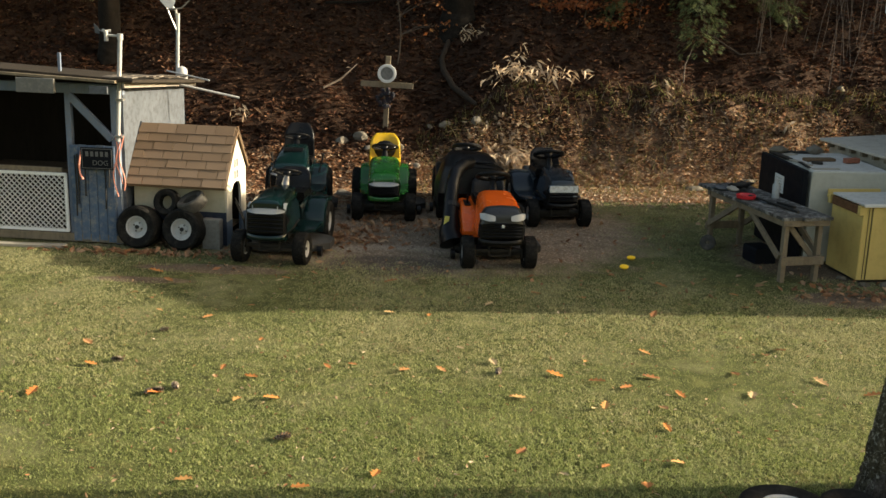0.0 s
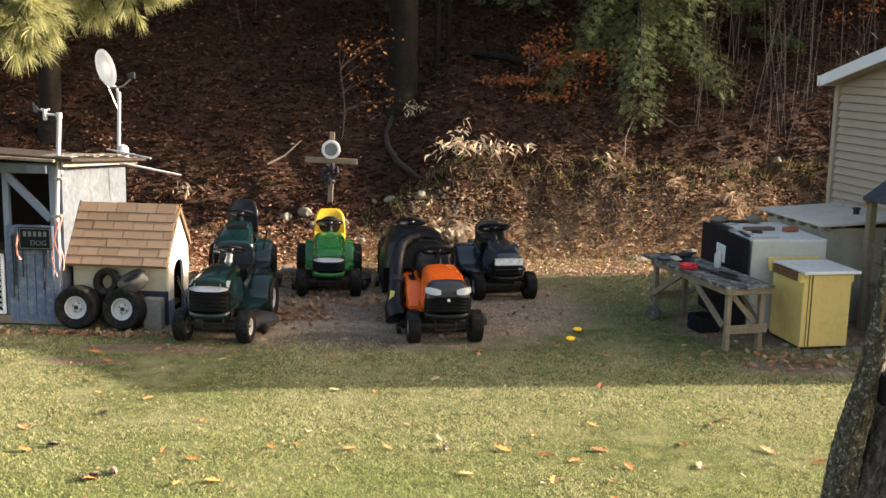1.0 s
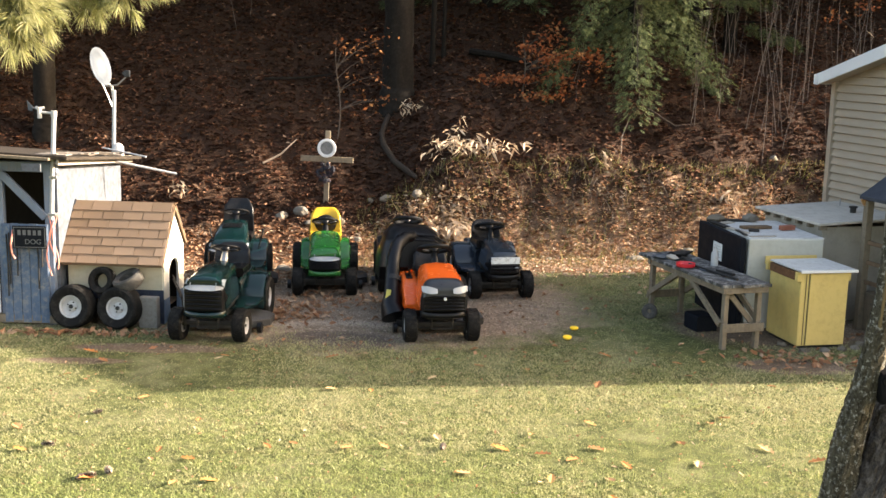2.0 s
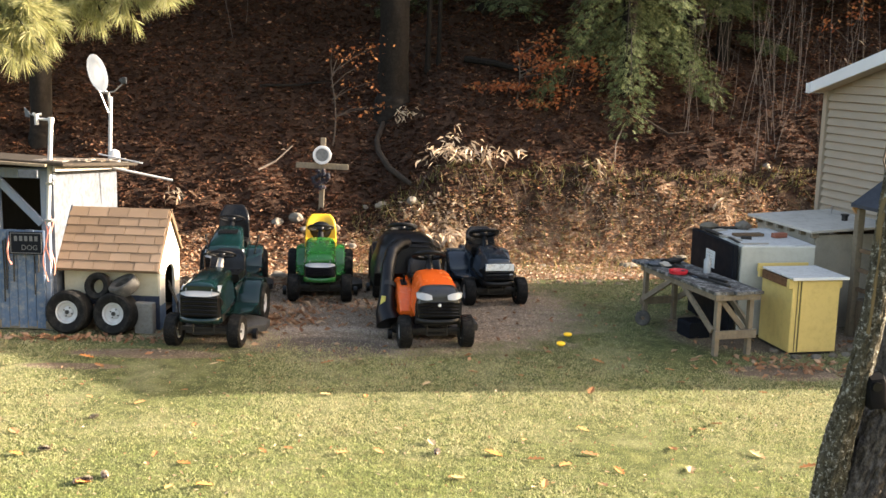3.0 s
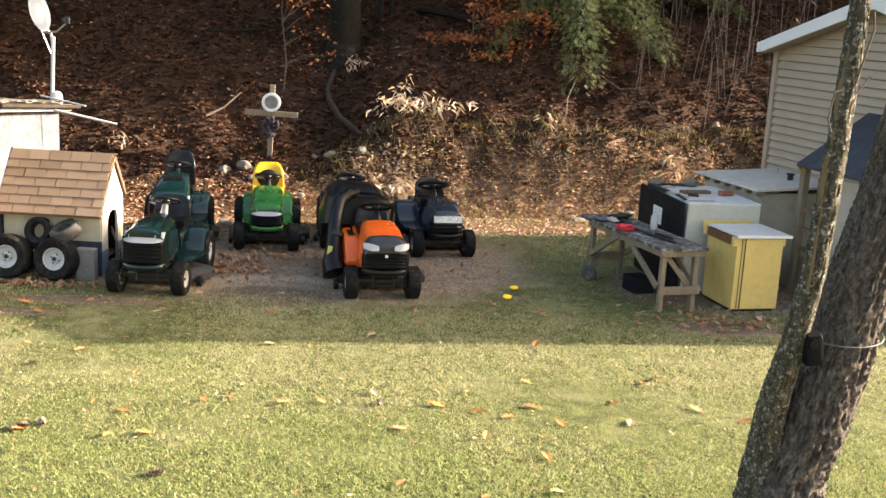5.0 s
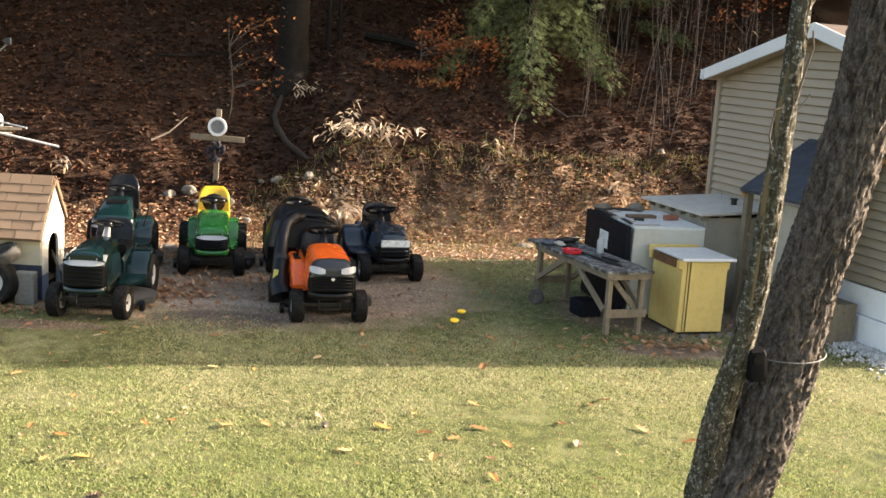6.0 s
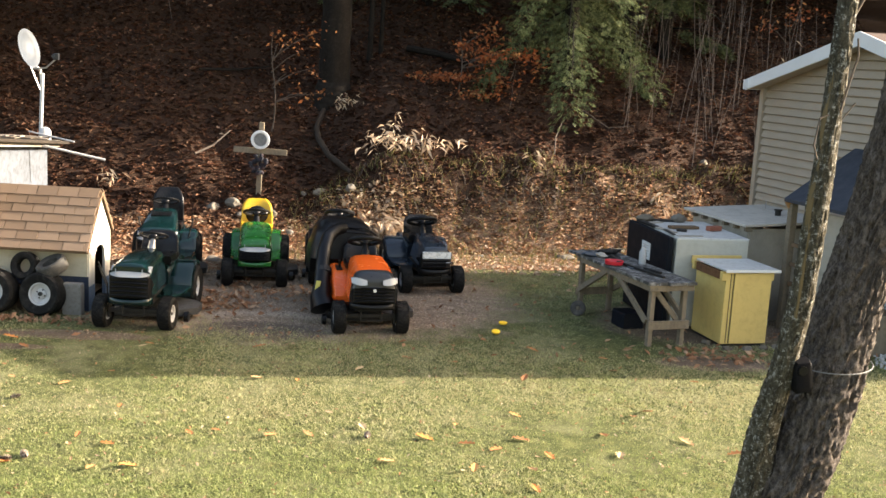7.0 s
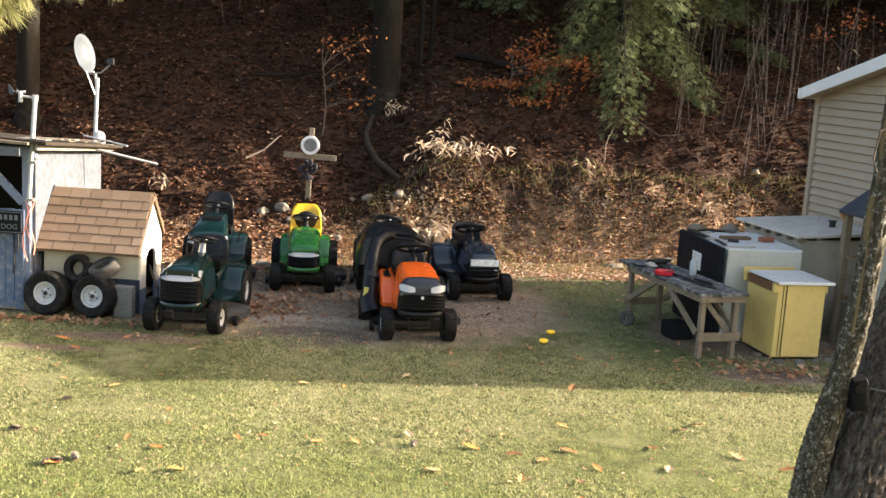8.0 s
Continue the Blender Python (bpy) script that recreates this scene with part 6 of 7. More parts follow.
LEAF = oak_leaf_mesh()
SPOTS = [(-2.19, 9.46), (-3.72, 9.17), (-3.49, 8.63), (-2.35, 8.7), (-2.74, 8.05), (-2.06, 8.0), (-1.79, 8.06), (-1.47, 8.84), (-1.26, 8.92), (-0.48, 8.9), (0.19, 8.34), (0.51, 8.91),
         (0.89, 8.25), (1.36, 8.26), (1.54, 8.58), (0.86, 8.8), (0.8, 9.28), (-0.79, 8.84), (-0.03, 9.15), (-0.34, 9.49), (-2.07, 6.56), (-1.28, 6.54), (0.8, 7.11), (1.06, 6.84), (-0.8, 6.8), (-1.56, 7.33), (3.4, 10.9), (2.6, 11.2), (0.4, 11.4), (0.9, 11.3)]
SPOTS += [(R.uniform(-4.5, 3.2), R.uniform(6.4, 12.0)) for k in range(34)]
for x, y in SPOTS:
    ob = new("fallen_leaf", LEAF)
    s = R.uniform(0.045, 0.09)
    ob.matrix_world = Matrix.Translation((x, y, 0.022)) @ Matrix.Rotation(R.uniform(0, 6.28), 4, "Z") @ Matrix.Rotation(R.uniform(-0.3, 0.3), 4, "X") @ Matrix.Diagonal((s, s, s, 1))
    tagged(ob, "curled orange-brown oak leaf on the lawn", "leaf", "leaves on the lawn")


def pine_cone(x, y, turn, size):
    """A long open cone: rings of lifted scales round a spindle."""
    t = thing("pine_cone", Matrix.Translation((x, y, 0.03)) @ Matrix.Rotation(turn, 4, "Z") @ Matrix.Diagonal((size, size, size, 1)), "brown open pine cone lying on the lawn", "pine cone", "pine cones")
    bm = bmesh.new()
    lathe(bm, [(0.002, -0.08), (0.014, -0.07), (0.017, 0.0), (0.01, 0.06), (0.002, 0.08)], None, 8)
    part("core", bm, BARK_DARK, t)
    bm = bmesh.new()
    for k in range(54):
        f = k / 54
        a = k * 2.4
        u = -0.07 + 0.145 * f
        r = 0.036 * math.sin(math.pi * (0.12 + 0.8 * f)) + 0.006
        c, s = math.cos(a), math.sin(a)
        root = Vector((u - 0.012, c * 0.008, s * 0.008))
        tip = Vector((u + 0.006, c * r, s * r))
        side = Vector((0, -s, c)) * 0.012
        bm.faces.new([bm.verts.new(p) for p in (root, tip - side, tip + Vector((0.004, 0, 0)), tip + side)])
    tagged(part("scales", bm, CONE_SCALE, t), "grey-tipped brown scales", kind="stuff")


CONE_SCALE = pieces_mat("cone scales", [(0.16, 0.11, 0.078), (0.3, 0.24, 0.19), (0.08, 0.052, 0.036), (0.42, 0.36, 0.3)], 0.8, island=True, bump=0)
for x, y, a, s in ((-1.55, 7.31, 0.5, 0.8), (-2.74, 8.1, 0.2, 0.7), (-2.62, 8.2, 2.1, 0.75), (-2.8, 8.05, 1.2, 0.6), (-3.3, 8.75, 0.1, 0.7), (0.02, 8.9, 1.4, 0.7), (-3.15, 9.6, 0.8, 0.6)):
    pine_cone(x, y, a, s)


# grit and pebbles worn out of the yard
gxs, gys = rng.uniform(-3.6, 2.6, 9000), rng.uniform(11.9, 16.4, 9000)
bare_at = np.array([yard(x, y) for x, y in zip(gxs, gys)])
sel = rng.random(9000) < bare_at
cover("yard_grit", on_ground(gxs[sel], gys[sel]), 0.022, GRIT, "pale grit and pebbles on the bare dirt", "gravel", 0.9, 0.8, 0.004, 0.6)


# ---- stones ----
STONES = [(3.13, 17.85, 0.2, 0.1), (-2.72, 17.95, 0.16, 0.1), (-2.42, 18.0, 0.15, 0.11), (-2.2, 17.8, 0.2, 0.08), (-1.75, 17.95, 0.12, 0.09), (-1.03, 18.5, 0.12, 0.1), (-0.5, 18.35, 0.14, 0.13), (-2.45, 16.3, 0.17, 0.12), (-0.95, 17.3, 0.1, 0.05),
          (-1.3, 18.6, 0.08, 0.06), (1.7, 17.7, 0.1, 0.06), (-3.2, 17.5, 0.1, 0.06), (4.1, 18.3, 0.14, 0.08), (6.0, 20.2, 0.12, 0.1), (-1.45, 17.6, 0.13, 0.06)]
for k, (x, y, r, h) in enumerate(STONES):
    b = bmesh.new()
    lump(b, (0, 0, 0), (r * 0.85, r * 0.6, h * 0.75), k + 20, 0.35, 3)
    simple("stone", b, STONE, Matrix.Translation((x, y, ground_z(x, y) + h * 0.12)) @ Matrix.Rotation(k * 1.3, 4, "Z"), "rounded pale field stone half sunk in the bank", "stone", "stones along the bank", True)

b = bmesh.new()
for k in range(2600):
    s, o = rng.uniform(2.6, 6.5), abs(rng.normal(0.02, 0.26))
    p = HOUSE @ Vector((s, -0.07 - o, 0))
    r = rng.uniform(0.012, 0.032)
    g = bmesh.ops.create_cube(b, size=1.0, matrix=Matrix.Translation((p.x, p.y, r * 0.4)) @ Euler((rng.uniform(0, 3), rng.uniform(0, 3), rng.uniform(0, 3))).to_matrix().to_4x4() @ Matrix.Diagonal((r * 1.4, r, r * 0.8, 1)))
tagged(part("gravel", b, GRAVEL), "pale gravel strip along the house skirting", "gravel", kind="stuff")

for x, y, a in ((1.47, 12.6, 0.4), (1.6, 13.05, 0.2)):
    b = bmesh.new()
    lathe(b, [(0.002, 0), (0.07, 0), (0.085, 0.012), (0.085, 0.03), (0.06, 0.04), (0.002, 0.042)], Matrix.Rotation(radians(-90), 4, "Y"), 20)
    simple("plastic_disc", b, YELLOW_CUP, Matrix.Translation((x, y, 0.035)) @ Matrix.Rotation(a, 4, "X") @ Matrix.Diagonal((0.62, 0.45, 0.8, 1)), "bright yellow plastic disc lying in the grass", "disc", "yellow discs", True)


# ---- trees ----
def bark_trunk(bm, points, radii, seg=40, rows=90, depth=0.12, seed=0.0):
    """A tapered trunk along points whose surface is broken into bark plates."""
    pts = [Vector(p) for p in points]
    loops = []
    for i in range(rows + 1):
        f = i / rows * (len(pts) - 1)
        k = min(int(f), len(pts) - 2)
        u = f - k
        p = pts[k].lerp(pts[k + 1], u * u * (3 - 2 * u) * 0.5 + u * 0.5)
        r = radii[k] + (radii[k + 1] - radii[k]) * u
        ring = []
        for j in range(seg):
            a = 2 * math.pi * j / seg
            c, s = math.cos(a), math.sin(a)
            q = Vector((c * 1.9 + seed, s * 1.9, p.z * 1.1))
            ridge = 1 - abs(noise.noise(Vector((c * 8 + seed, s * 8, p.z * 6.5)))) * 2.2
            fine = noise.noise(Vector((c * 14 + seed, s * 14, p.z * 22)))
            k2 = 1 + depth * (0.55 * ridge - 0.35 + 0.3 * fine) + 0.06 * noise.noise(q)
            ring.append(p + Vector((c * r * k2, s * r * k2, 0)))
        loops.append(ring)
    rings(bm, loops)


def bark_material(name, dark, mid, light, lichen=None):
    n = Nodes(name)
    plates = n.noise(26.0, 9, 0.75, (1, 1, 0.5))
    fine = n.noise(70.0, 6, 0.7, (1, 1, 0.7))
    col = n.ramp(plates, [(0.32, dark), (0.5, mid), (0.68, light)])
    col = n.mix(n.math("MULTIPLY", n.step(fine, 0.45, 0.75), 0.5), col, tint(light, 1.2))
    if lichen:
        col = n.mix(n.math("MULTIPLY", n.step(n.noise(30.0, 8, 0.78), 0.535, 0.615), 0.75), col, lichen)
    n.bump(n.math("ADD", plates, n.math("MULTIPLY", fine, 0.35)), 1.0, 0.03)
    return n.out(col, 0.95, 0, 0.15)


BARK_FRONT = bark_material("furrowed grey-brown bark", (0.01, 0.008, 0.0065), (0.062, 0.05, 0.042), (0.19, 0.165, 0.145))
BARK_SMALL = bark_material("lichen-flecked bark", (0.014, 0.012, 0.008), (0.05, 0.043, 0.029), (0.13, 0.115, 0.085), (0.46, 0.45, 0.41))


def twin_tree():
    t = thing("yard_tree", Matrix.Translation((2.79, 6.8, 0.02)), "leaning double-trunked tree with rough grey-brown bark", "tree")
    bm = bmesh.new()
    bark_trunk(bm, [(-0.06, 0, -0.1), (0.0, 0, 0.37), (0.115, 0, 0.72), (0.235, 0, 1.22), (0.335, 0, 1.8), (0.46, 0, 2.3), (0.57, 0, 2.95), (0.645, 0, 3.7), (0.9, 0.1, 6.0), (1.15, 0.2, 9.0)], [0.33, 0.26, 0.247, 0.234, 0.206, 0.203, 0.197, 0.198, 0.16, 0.1], 120, 420, 0.22)
    part("main_trunk", bm, BARK_FRONT, t, smooth=True, angle=80)
    bm = bmesh.new()
    bark_trunk(bm, [(-0.19, 0.0, -0.1), (-0.215, -0.06, 0.5), (-0.19, -0.14, 1.0), (-0.147, -0.24, 1.4), (-0.113, -0.33, 1.9), (-0.096, -0.38, 2.63), (-0.082, -0.4, 3.3), (-0.07, -0.4, 3.66), (0.13, -0.45, 6.0), (0.3, -0.5, 8.0)], [0.16, 0.108, 0.092, 0.08, 0.073, 0.064, 0.06, 0.056, 0.04, 0.025], 64, 440, 0.24, 5.0)
    small = part("small_trunk", bm, BARK_SMALL, t, "slim lichen-flecked second trunk", smooth=True, angle=80)
    bm = bmesh.new()
    loops = []
    for f in np.linspace(0, 1, 26):
        z = 1.75 + 1.5 * f
        c = Vector((-0.16 + 0.035 * f, -0.375 - 0.06 * f, z))
        w = 0.017 * math.sin(math.pi * min(1, f * 0.96 + 0.03)) * (1 + 0.5 * math.sin(f * 17)) + 0.004
        loops.append([c + Vector((-w, 0.02, 0)), c + Vector((-w * 0.4, -0.012, 0)), c + Vector((w * 0.5, -0.014, 0)), c + Vector((w, 0.006, 0))])
    rings(bm, loops)
    part("bare_wood", bm, surface("peeled pale wood", (0.14, 0.1, 0.05), 0.8, fine=30, vary=0.35, stretch=(1, 1, 0.1)), small, "peeled patch of pale wood", smooth=True)
    for name, pts, rad in (("dead_twig", [(0.03, -0.03, 2.95), (0.07, -0.06, 3.2), (0.1, -0.07, 3.35), (0.09, -0.06, 3.45)], 0.006), ("dead_twig", [(0.06, 0, 3.55), (0.13, -0.02, 3.72), (0.26, -0.04, 3.86), (0.5, -0.05, 4.2)], 0.012),
                           ("dead_twig", [(0.02, -0.05, 3.05), (0.05, -0.06, 2.98), (0.11, -0.08, 3.08)], 0.004), ("dead_twig", [(-0.03, -0.06, 3.0), (-0.09, -0.08, 2.98), (-0.11, -0.08, 2.82), (-0.08, -0.08, 2.74)], 0.005)):
        bm = bmesh.new()
        rod(bm, [(px - 0.1, py - 0.4, pz) for px, py, pz in pts], rad, 6)
        part(name, bm, TWIG, small)
    for k, (p, q) in enumerate((((0.9, 0.1, 5.2), (2.4, 0.6, 7.5)), ((1.0, 0.1, 6.4), (-0.4, 0.9, 8.6)), ((0.3, -0.1, 5.8), (-0.9, -0.5, 7.6)))):
        bm = bmesh.new()
        p, q = Vector(p), Vector(q)
        rod(bm, [p, p.lerp(q, 0.4) + Vector((0, 0, -0.15)), q], [0.08, 0.05, 0.02], 8)
        part("limb", bm, BARK_FRONT, t, smooth=True)
    return t


twin_tree()


def tree_box():
    """Small weatherproof box strapped between the two trunks."""
    t = thing("trail_camera", Matrix.Translation((2.74, 6.5, 1.385)) @ Matrix.Rotation(radians(-8), 4, "Y"), "small dark weatherproof box strapped to the tree", "box")
    bm = bmesh.new()
    rings(bm, [[Vector((x * k, y, z * k)) for x, z in ((-0.045, -0.11), (0.045, -0.11), (0.06, -0.08), (0.06, 0.07), (0.045, 0.11), (-0.045, 0.11), (-0.06, 0.07), (-0.06, -0.08))] for y, k in ((0.06, 1.0), (-0.02, 1.0), (-0.05, 0.85), (-0.055, 0.6))])
    part("case", bm, surface("mottled dark casing", (0.004, 0.004, 0.005), 0.75, vary=0.4, coarse=20, spec=0.1, dirt=(0.012, 0.012, 0.014), dirt_amount=0.4), t, smooth=True)
    bm = bmesh.new()
    rod(bm, [(-0.01, -0.05, 0.05), (-0.01, -0.066, 0.05)], 0.03, 14)
    part("lens_hood", bm, BLACK_PLASTIC, t)
    bm = bmesh.new()
    pts = [Vector((0.275 + 0.275 * math.cos(a), 0.27 + 0.275 * math.sin(a), -0.0 - 0.02 * math.sin(-a) + 0.03 * math.cos(a) * -1)) for a in np.linspace(math.pi * 1.08, math.pi * 2.1, 22)]
    rod(bm, pts, 0.0045, 6)
    part("strap", bm, surface("grey webbing strap", (0.12, 0.12, 0.12), 0.7), t, "thin grey strap round the trunk")


tree_box()
spare_wheel((1.87, 6.38, 0.09), 0.3, 0.17, 0, 90, WHITE_RIM, 0.5, "black tyre on white rim lying beside the tree")
spare_wheel((2.3, 6.45, 0.1), 0.2, 0.16, 0, 90, None, 0.5, "small black tyre lying against the tree foot")


def sprays(bm, base, tip, count, size, flat, droop, seed, width=0.25, along=0.15, hang=0.3):
    """Flat feathery sprays along a bough."""
    r = random.Random(seed)
    base, tip = Vector(base), Vector(tip)
    way = (tip - base).normalized()
    side = way.cross(Vector((0, 0, 1))).normalized()
    length = (tip - base).length
    for k in range(count):
        f = along + (1 - along) * r.random()
        p = base.lerp(tip, f) + Vector((0, 0, -droop * f * f))
        s = r.choice((-1, 1))
        out = (side * s * r.uniform(0.4, 1.0) + way * r.uniform(0.2, 0.9) + Vector((0, 0, -r.uniform(0.0, 1.7) * hang))).normalized()
        p = p + out * r.uniform(0, flat) * (1.1 - f * 0.6) + Vector((r.gauss(0, 0.03), r.gauss(0, 0.03), r.gauss(0, 0.05)))
        w = out.cross(Vector((r.gauss(0, 0.4), r.gauss(0, 0.4), 1))).normalized()
        L = size * r.uniform(0.6, 1.3)
        for j in range(3):
            q = p + out * L * j * 0.3
            for sg in (-1, 1):
                d = (out * 0.75 + w * sg * 0.75).normalized() * L * (0.62 - 0.13 * j)
                n = w * L * width * 0.35 * (1 if sg > 0 else -1)
                vs = [bm.verts.new(c) for c in (q, q + d * 0.5 + out * L * width * 0.5, q + d, q + d * 0.5 - out * L * width * 0.4)]
                bm.faces.new(vs)


def hemlock(x, y, height, low, reach, seed, boughs=26, per=60, size=0.13, trunk=0.16, sag=0.3, label="dark green hillside hemlock with drooping boughs, seen or added for shade"):
    z = ground_z(x, y)
    t = thing("hemlock", Matrix.Translation((x, y, z)), label, "tree", "hillside hemlocks")
    r = random.Random(seed)
    bm = bmesh.new()
    bark_trunk(bm, [(0, 0, -0.2), (0.02, 0, height * 0.5), (0, 0.03, height)], [trunk, trunk * 0.75, 0.02], 14, 40, 0.15, seed)
    part("trunk", bm, BARK_DARK, t, smooth=True, angle=80)
    leaf, wood = bmesh.new(), bmesh.new()
    for k in range(boughs):
        f = (k + r.random()) / boughs
        zz = low + (height - low) * f
        a = k * 2.4 + r.uniform(-0.4, 0.4)
        L = reach * (1 - f * 0.8) * r.uniform(0.75, 1.15)
        p0 = Vector((0, 0, zz))
        p1 = Vector((math.cos(a) * L, math.sin(a) * L, zz - L * sag * r.uniform(0.5, 1.5) + 0.3 * max(0.0, math.sin(a)) * L))
        mid = p0.lerp(p1, 0.5) + Vector((0, 0, 0.1 * L))
        rod(wood, [p0, mid, p1], [0.025, 0.014, 0.004], 5)
        sprays(leaf, p0, p1, int(per * (0.4 + L / reach)), size * (1.0 + 0.4 * (1 - f)), 0.38 * L, 0.4 * sag * L, seed * 100 + k, hang=sag)
    tagged(part("branchwork", wood, BARK_DARK, t), kind="stuff")
    tagged(part("crown", leaf, HEMLOCK_LEAF, t), "drooping feathery needle sprays", kind="stuff")
    return t


hemlock(3.6, 21.9, 9.0, 1.35, 2.25, 3, 54, 420, 0.085, sag=0.6)
hemlock(5.1, 23.4, 9.0, 1.7, 1.8, 8, 26, 200, 0.12)
hemlock(6.0, 24.0, 10.0, 0.5, 1.5, 4, 30, 200, 0.12)
hemlock(0.8, 25.0, 12.0, 0.0, 2.8, 5, 40, 190, 0.15)
hemlock(4.6, 27.5, 12.0, 1.0, 2.8, 6, 30, 80, 0.2)
# Trees out of view to the right, added to keep sun off the hill.
for k, (x, y, clear) in enumerate(((12.0, 24.4, 2.6), (14.0, 27.0, 2.0), (16.5, 24.8, 3.4), (12.0, 29.5, 1.0), (19.0, 27.5, 3.0), (22.0, 25.2, 4.6), (9.0, 28.5, 1.0), (17.0, 31.0, 1.5), (25.0, 28.0, 5.0), (28.0, 26.0, 5.0))):
    hemlock(x, y, 13.5 + k % 3 * 1.5, clear, 3.2, 20 + k, 42, 90, 0.36, 0.2)
# Crowns above the view, added to block sky light over the hill.
for k, (x, y) in enumerate(((-3.5, 26.5), (-8.5, 25.5), (0.5, 30.0), (-12.5, 22.5), (-5.2, 26.0), (-1.5, 33.0), (4.5, 24.5), (-10.0, 20.5), (2.5, 27.5), (-4.0, 30.0))):
    hemlock(x, y, 14.0, 3.6, 3.8, 40 + k, 40, 120, 0.38, 0.24)


def bare_tree(x, y, height, r0, lean, seed, label, mat=BARK_DARK, limbs=7):
    z = ground_z(x, y)
    t = thing("bare_tree", Matrix.Translation((x, y, z)), label, "tree", "hillside trunks")
    r = random.Random(seed)
    bm = bmesh.new()
    bark_trunk(bm, [(0, 0, -0.3), (lean * 0.02, 0, 0.25), (lean * 0.3, 0, height * 0.4), (lean, 0, height)], [r0 * 1.5, r0, r0 * 0.8, r0 * 0.25], 26, 90, 0.14, seed)
    part("trunk", bm, mat, t, smooth=True, angle=80)
    for k in range(limbs):
        bm = bmesh.new()
        f = 0.45 + 0.5 * k / limbs
        a = k * 2.4
        p = Vector((lean * f, 0, height * f))
        L = height * 0.3 * (1.2 - f)
        q = p + Vector((math.cos(a) * L, math.sin(a) * L, L * 0.7))
        rod(bm, [p, p.lerp(q, 0.5) + Vector((0, 0, -0.1)), q], [r0 * 0.35, r0 * 0.2, r0 * 0.06], 6)
        part("limb", bm, mat, t)
    return t


bare_tree(-1.0, 21.5, 11.0, 0.31, 0.1, 1, "thick dark trunk rising from the leafy bank")
bare_tree(-7.3, 19.9, 11.0, 0.2, 0.2, 2, "dark straight trunk behind the old shed")
bare_tree(-5.0, 26.5, 12.0, 0.24, -0.2, 3, "dark trunk high on the hillside")
bare_tree(-0.35, 22.4, 7.0, 0.055, 0.12, 4, "slim bare young trunk on the bank", BARK_DARK, 4)
bare_tree(-0.13, 22.6, 6.0, 0.045, 0.05, 5, "slim bare young trunk on the bank", BARK_DARK, 4)


def stems(x, y, count, height, seed, spreadx=0.35):
    """A clump of thin upright saplings."""
    z = ground_z(x, y)
    r = random.Random(seed)
    bm = bmesh.new()
    for k in range(count):
        bx, by = r.gauss(0, spreadx), r.gauss(0, 0.25)
        h = height * r.uniform(0.5, 1.15)
        lx, ly = r.gauss(0.1, 0.2) * h * 0.5 + bx * 0.35, r.gauss(0, 0.08) * h
        b0 = ground_z(x + bx, y + by) - z
        pts = [Vector((bx + lx * f + 0.03 * math.sin(f * 5 + k), by + ly * f, b0 - 0.05 + h * f)) for f in (0, 0.3, 0.6, 0.85, 1.0)]
        rad = r.uniform(0.003, 0.008)
        rod(bm, pts, [rad, rad * 0.9, rad * 0.7, rad * 0.45, rad * 0.2], 5)
        for j in range(3):
            f = r.uniform(0.4, 0.9)
            p = pts[0].lerp(pts[-1], f)
            q = p + Vector((r.gauss(0, 0.14), r.gauss(0, 0.1), r.uniform(0.1, 0.3)))
            rod(bm, [p, q], [rad * 0.4, rad * 0.15], 4)
    ob = part("sapling_clump", bm, STEM)
    ob.matrix_world = Matrix.Translation((x, y, z))
    return tagged(ob, "clump of thin bare grey saplings on the bank", "shrub", "sapling clumps", "stuff")


for k, (x, y, c, h) in enumerate(((4.9, 20.9, 9, 2.2), (5.6, 21.3, 8, 2.4), (6.2, 20.8, 10, 2.6), (6.9, 21.6, 12, 2.8), (5.3, 22.6, 9, 2.6), (7.4, 20.6, 12, 2.4), (8.0, 22.4, 14, 2.8), (6.4, 23.2, 12, 2.8), (3.9, 21.2, 4, 1.6), (2.2, 20.9, 4, 1.0), (-4.2, 24.0, 4, 2.0), (8.8, 21.0, 12, 2.6), (7.3, 24.5, 14, 3.0))):
    stems(x, y, c * 2 // 3, h, k + 50)


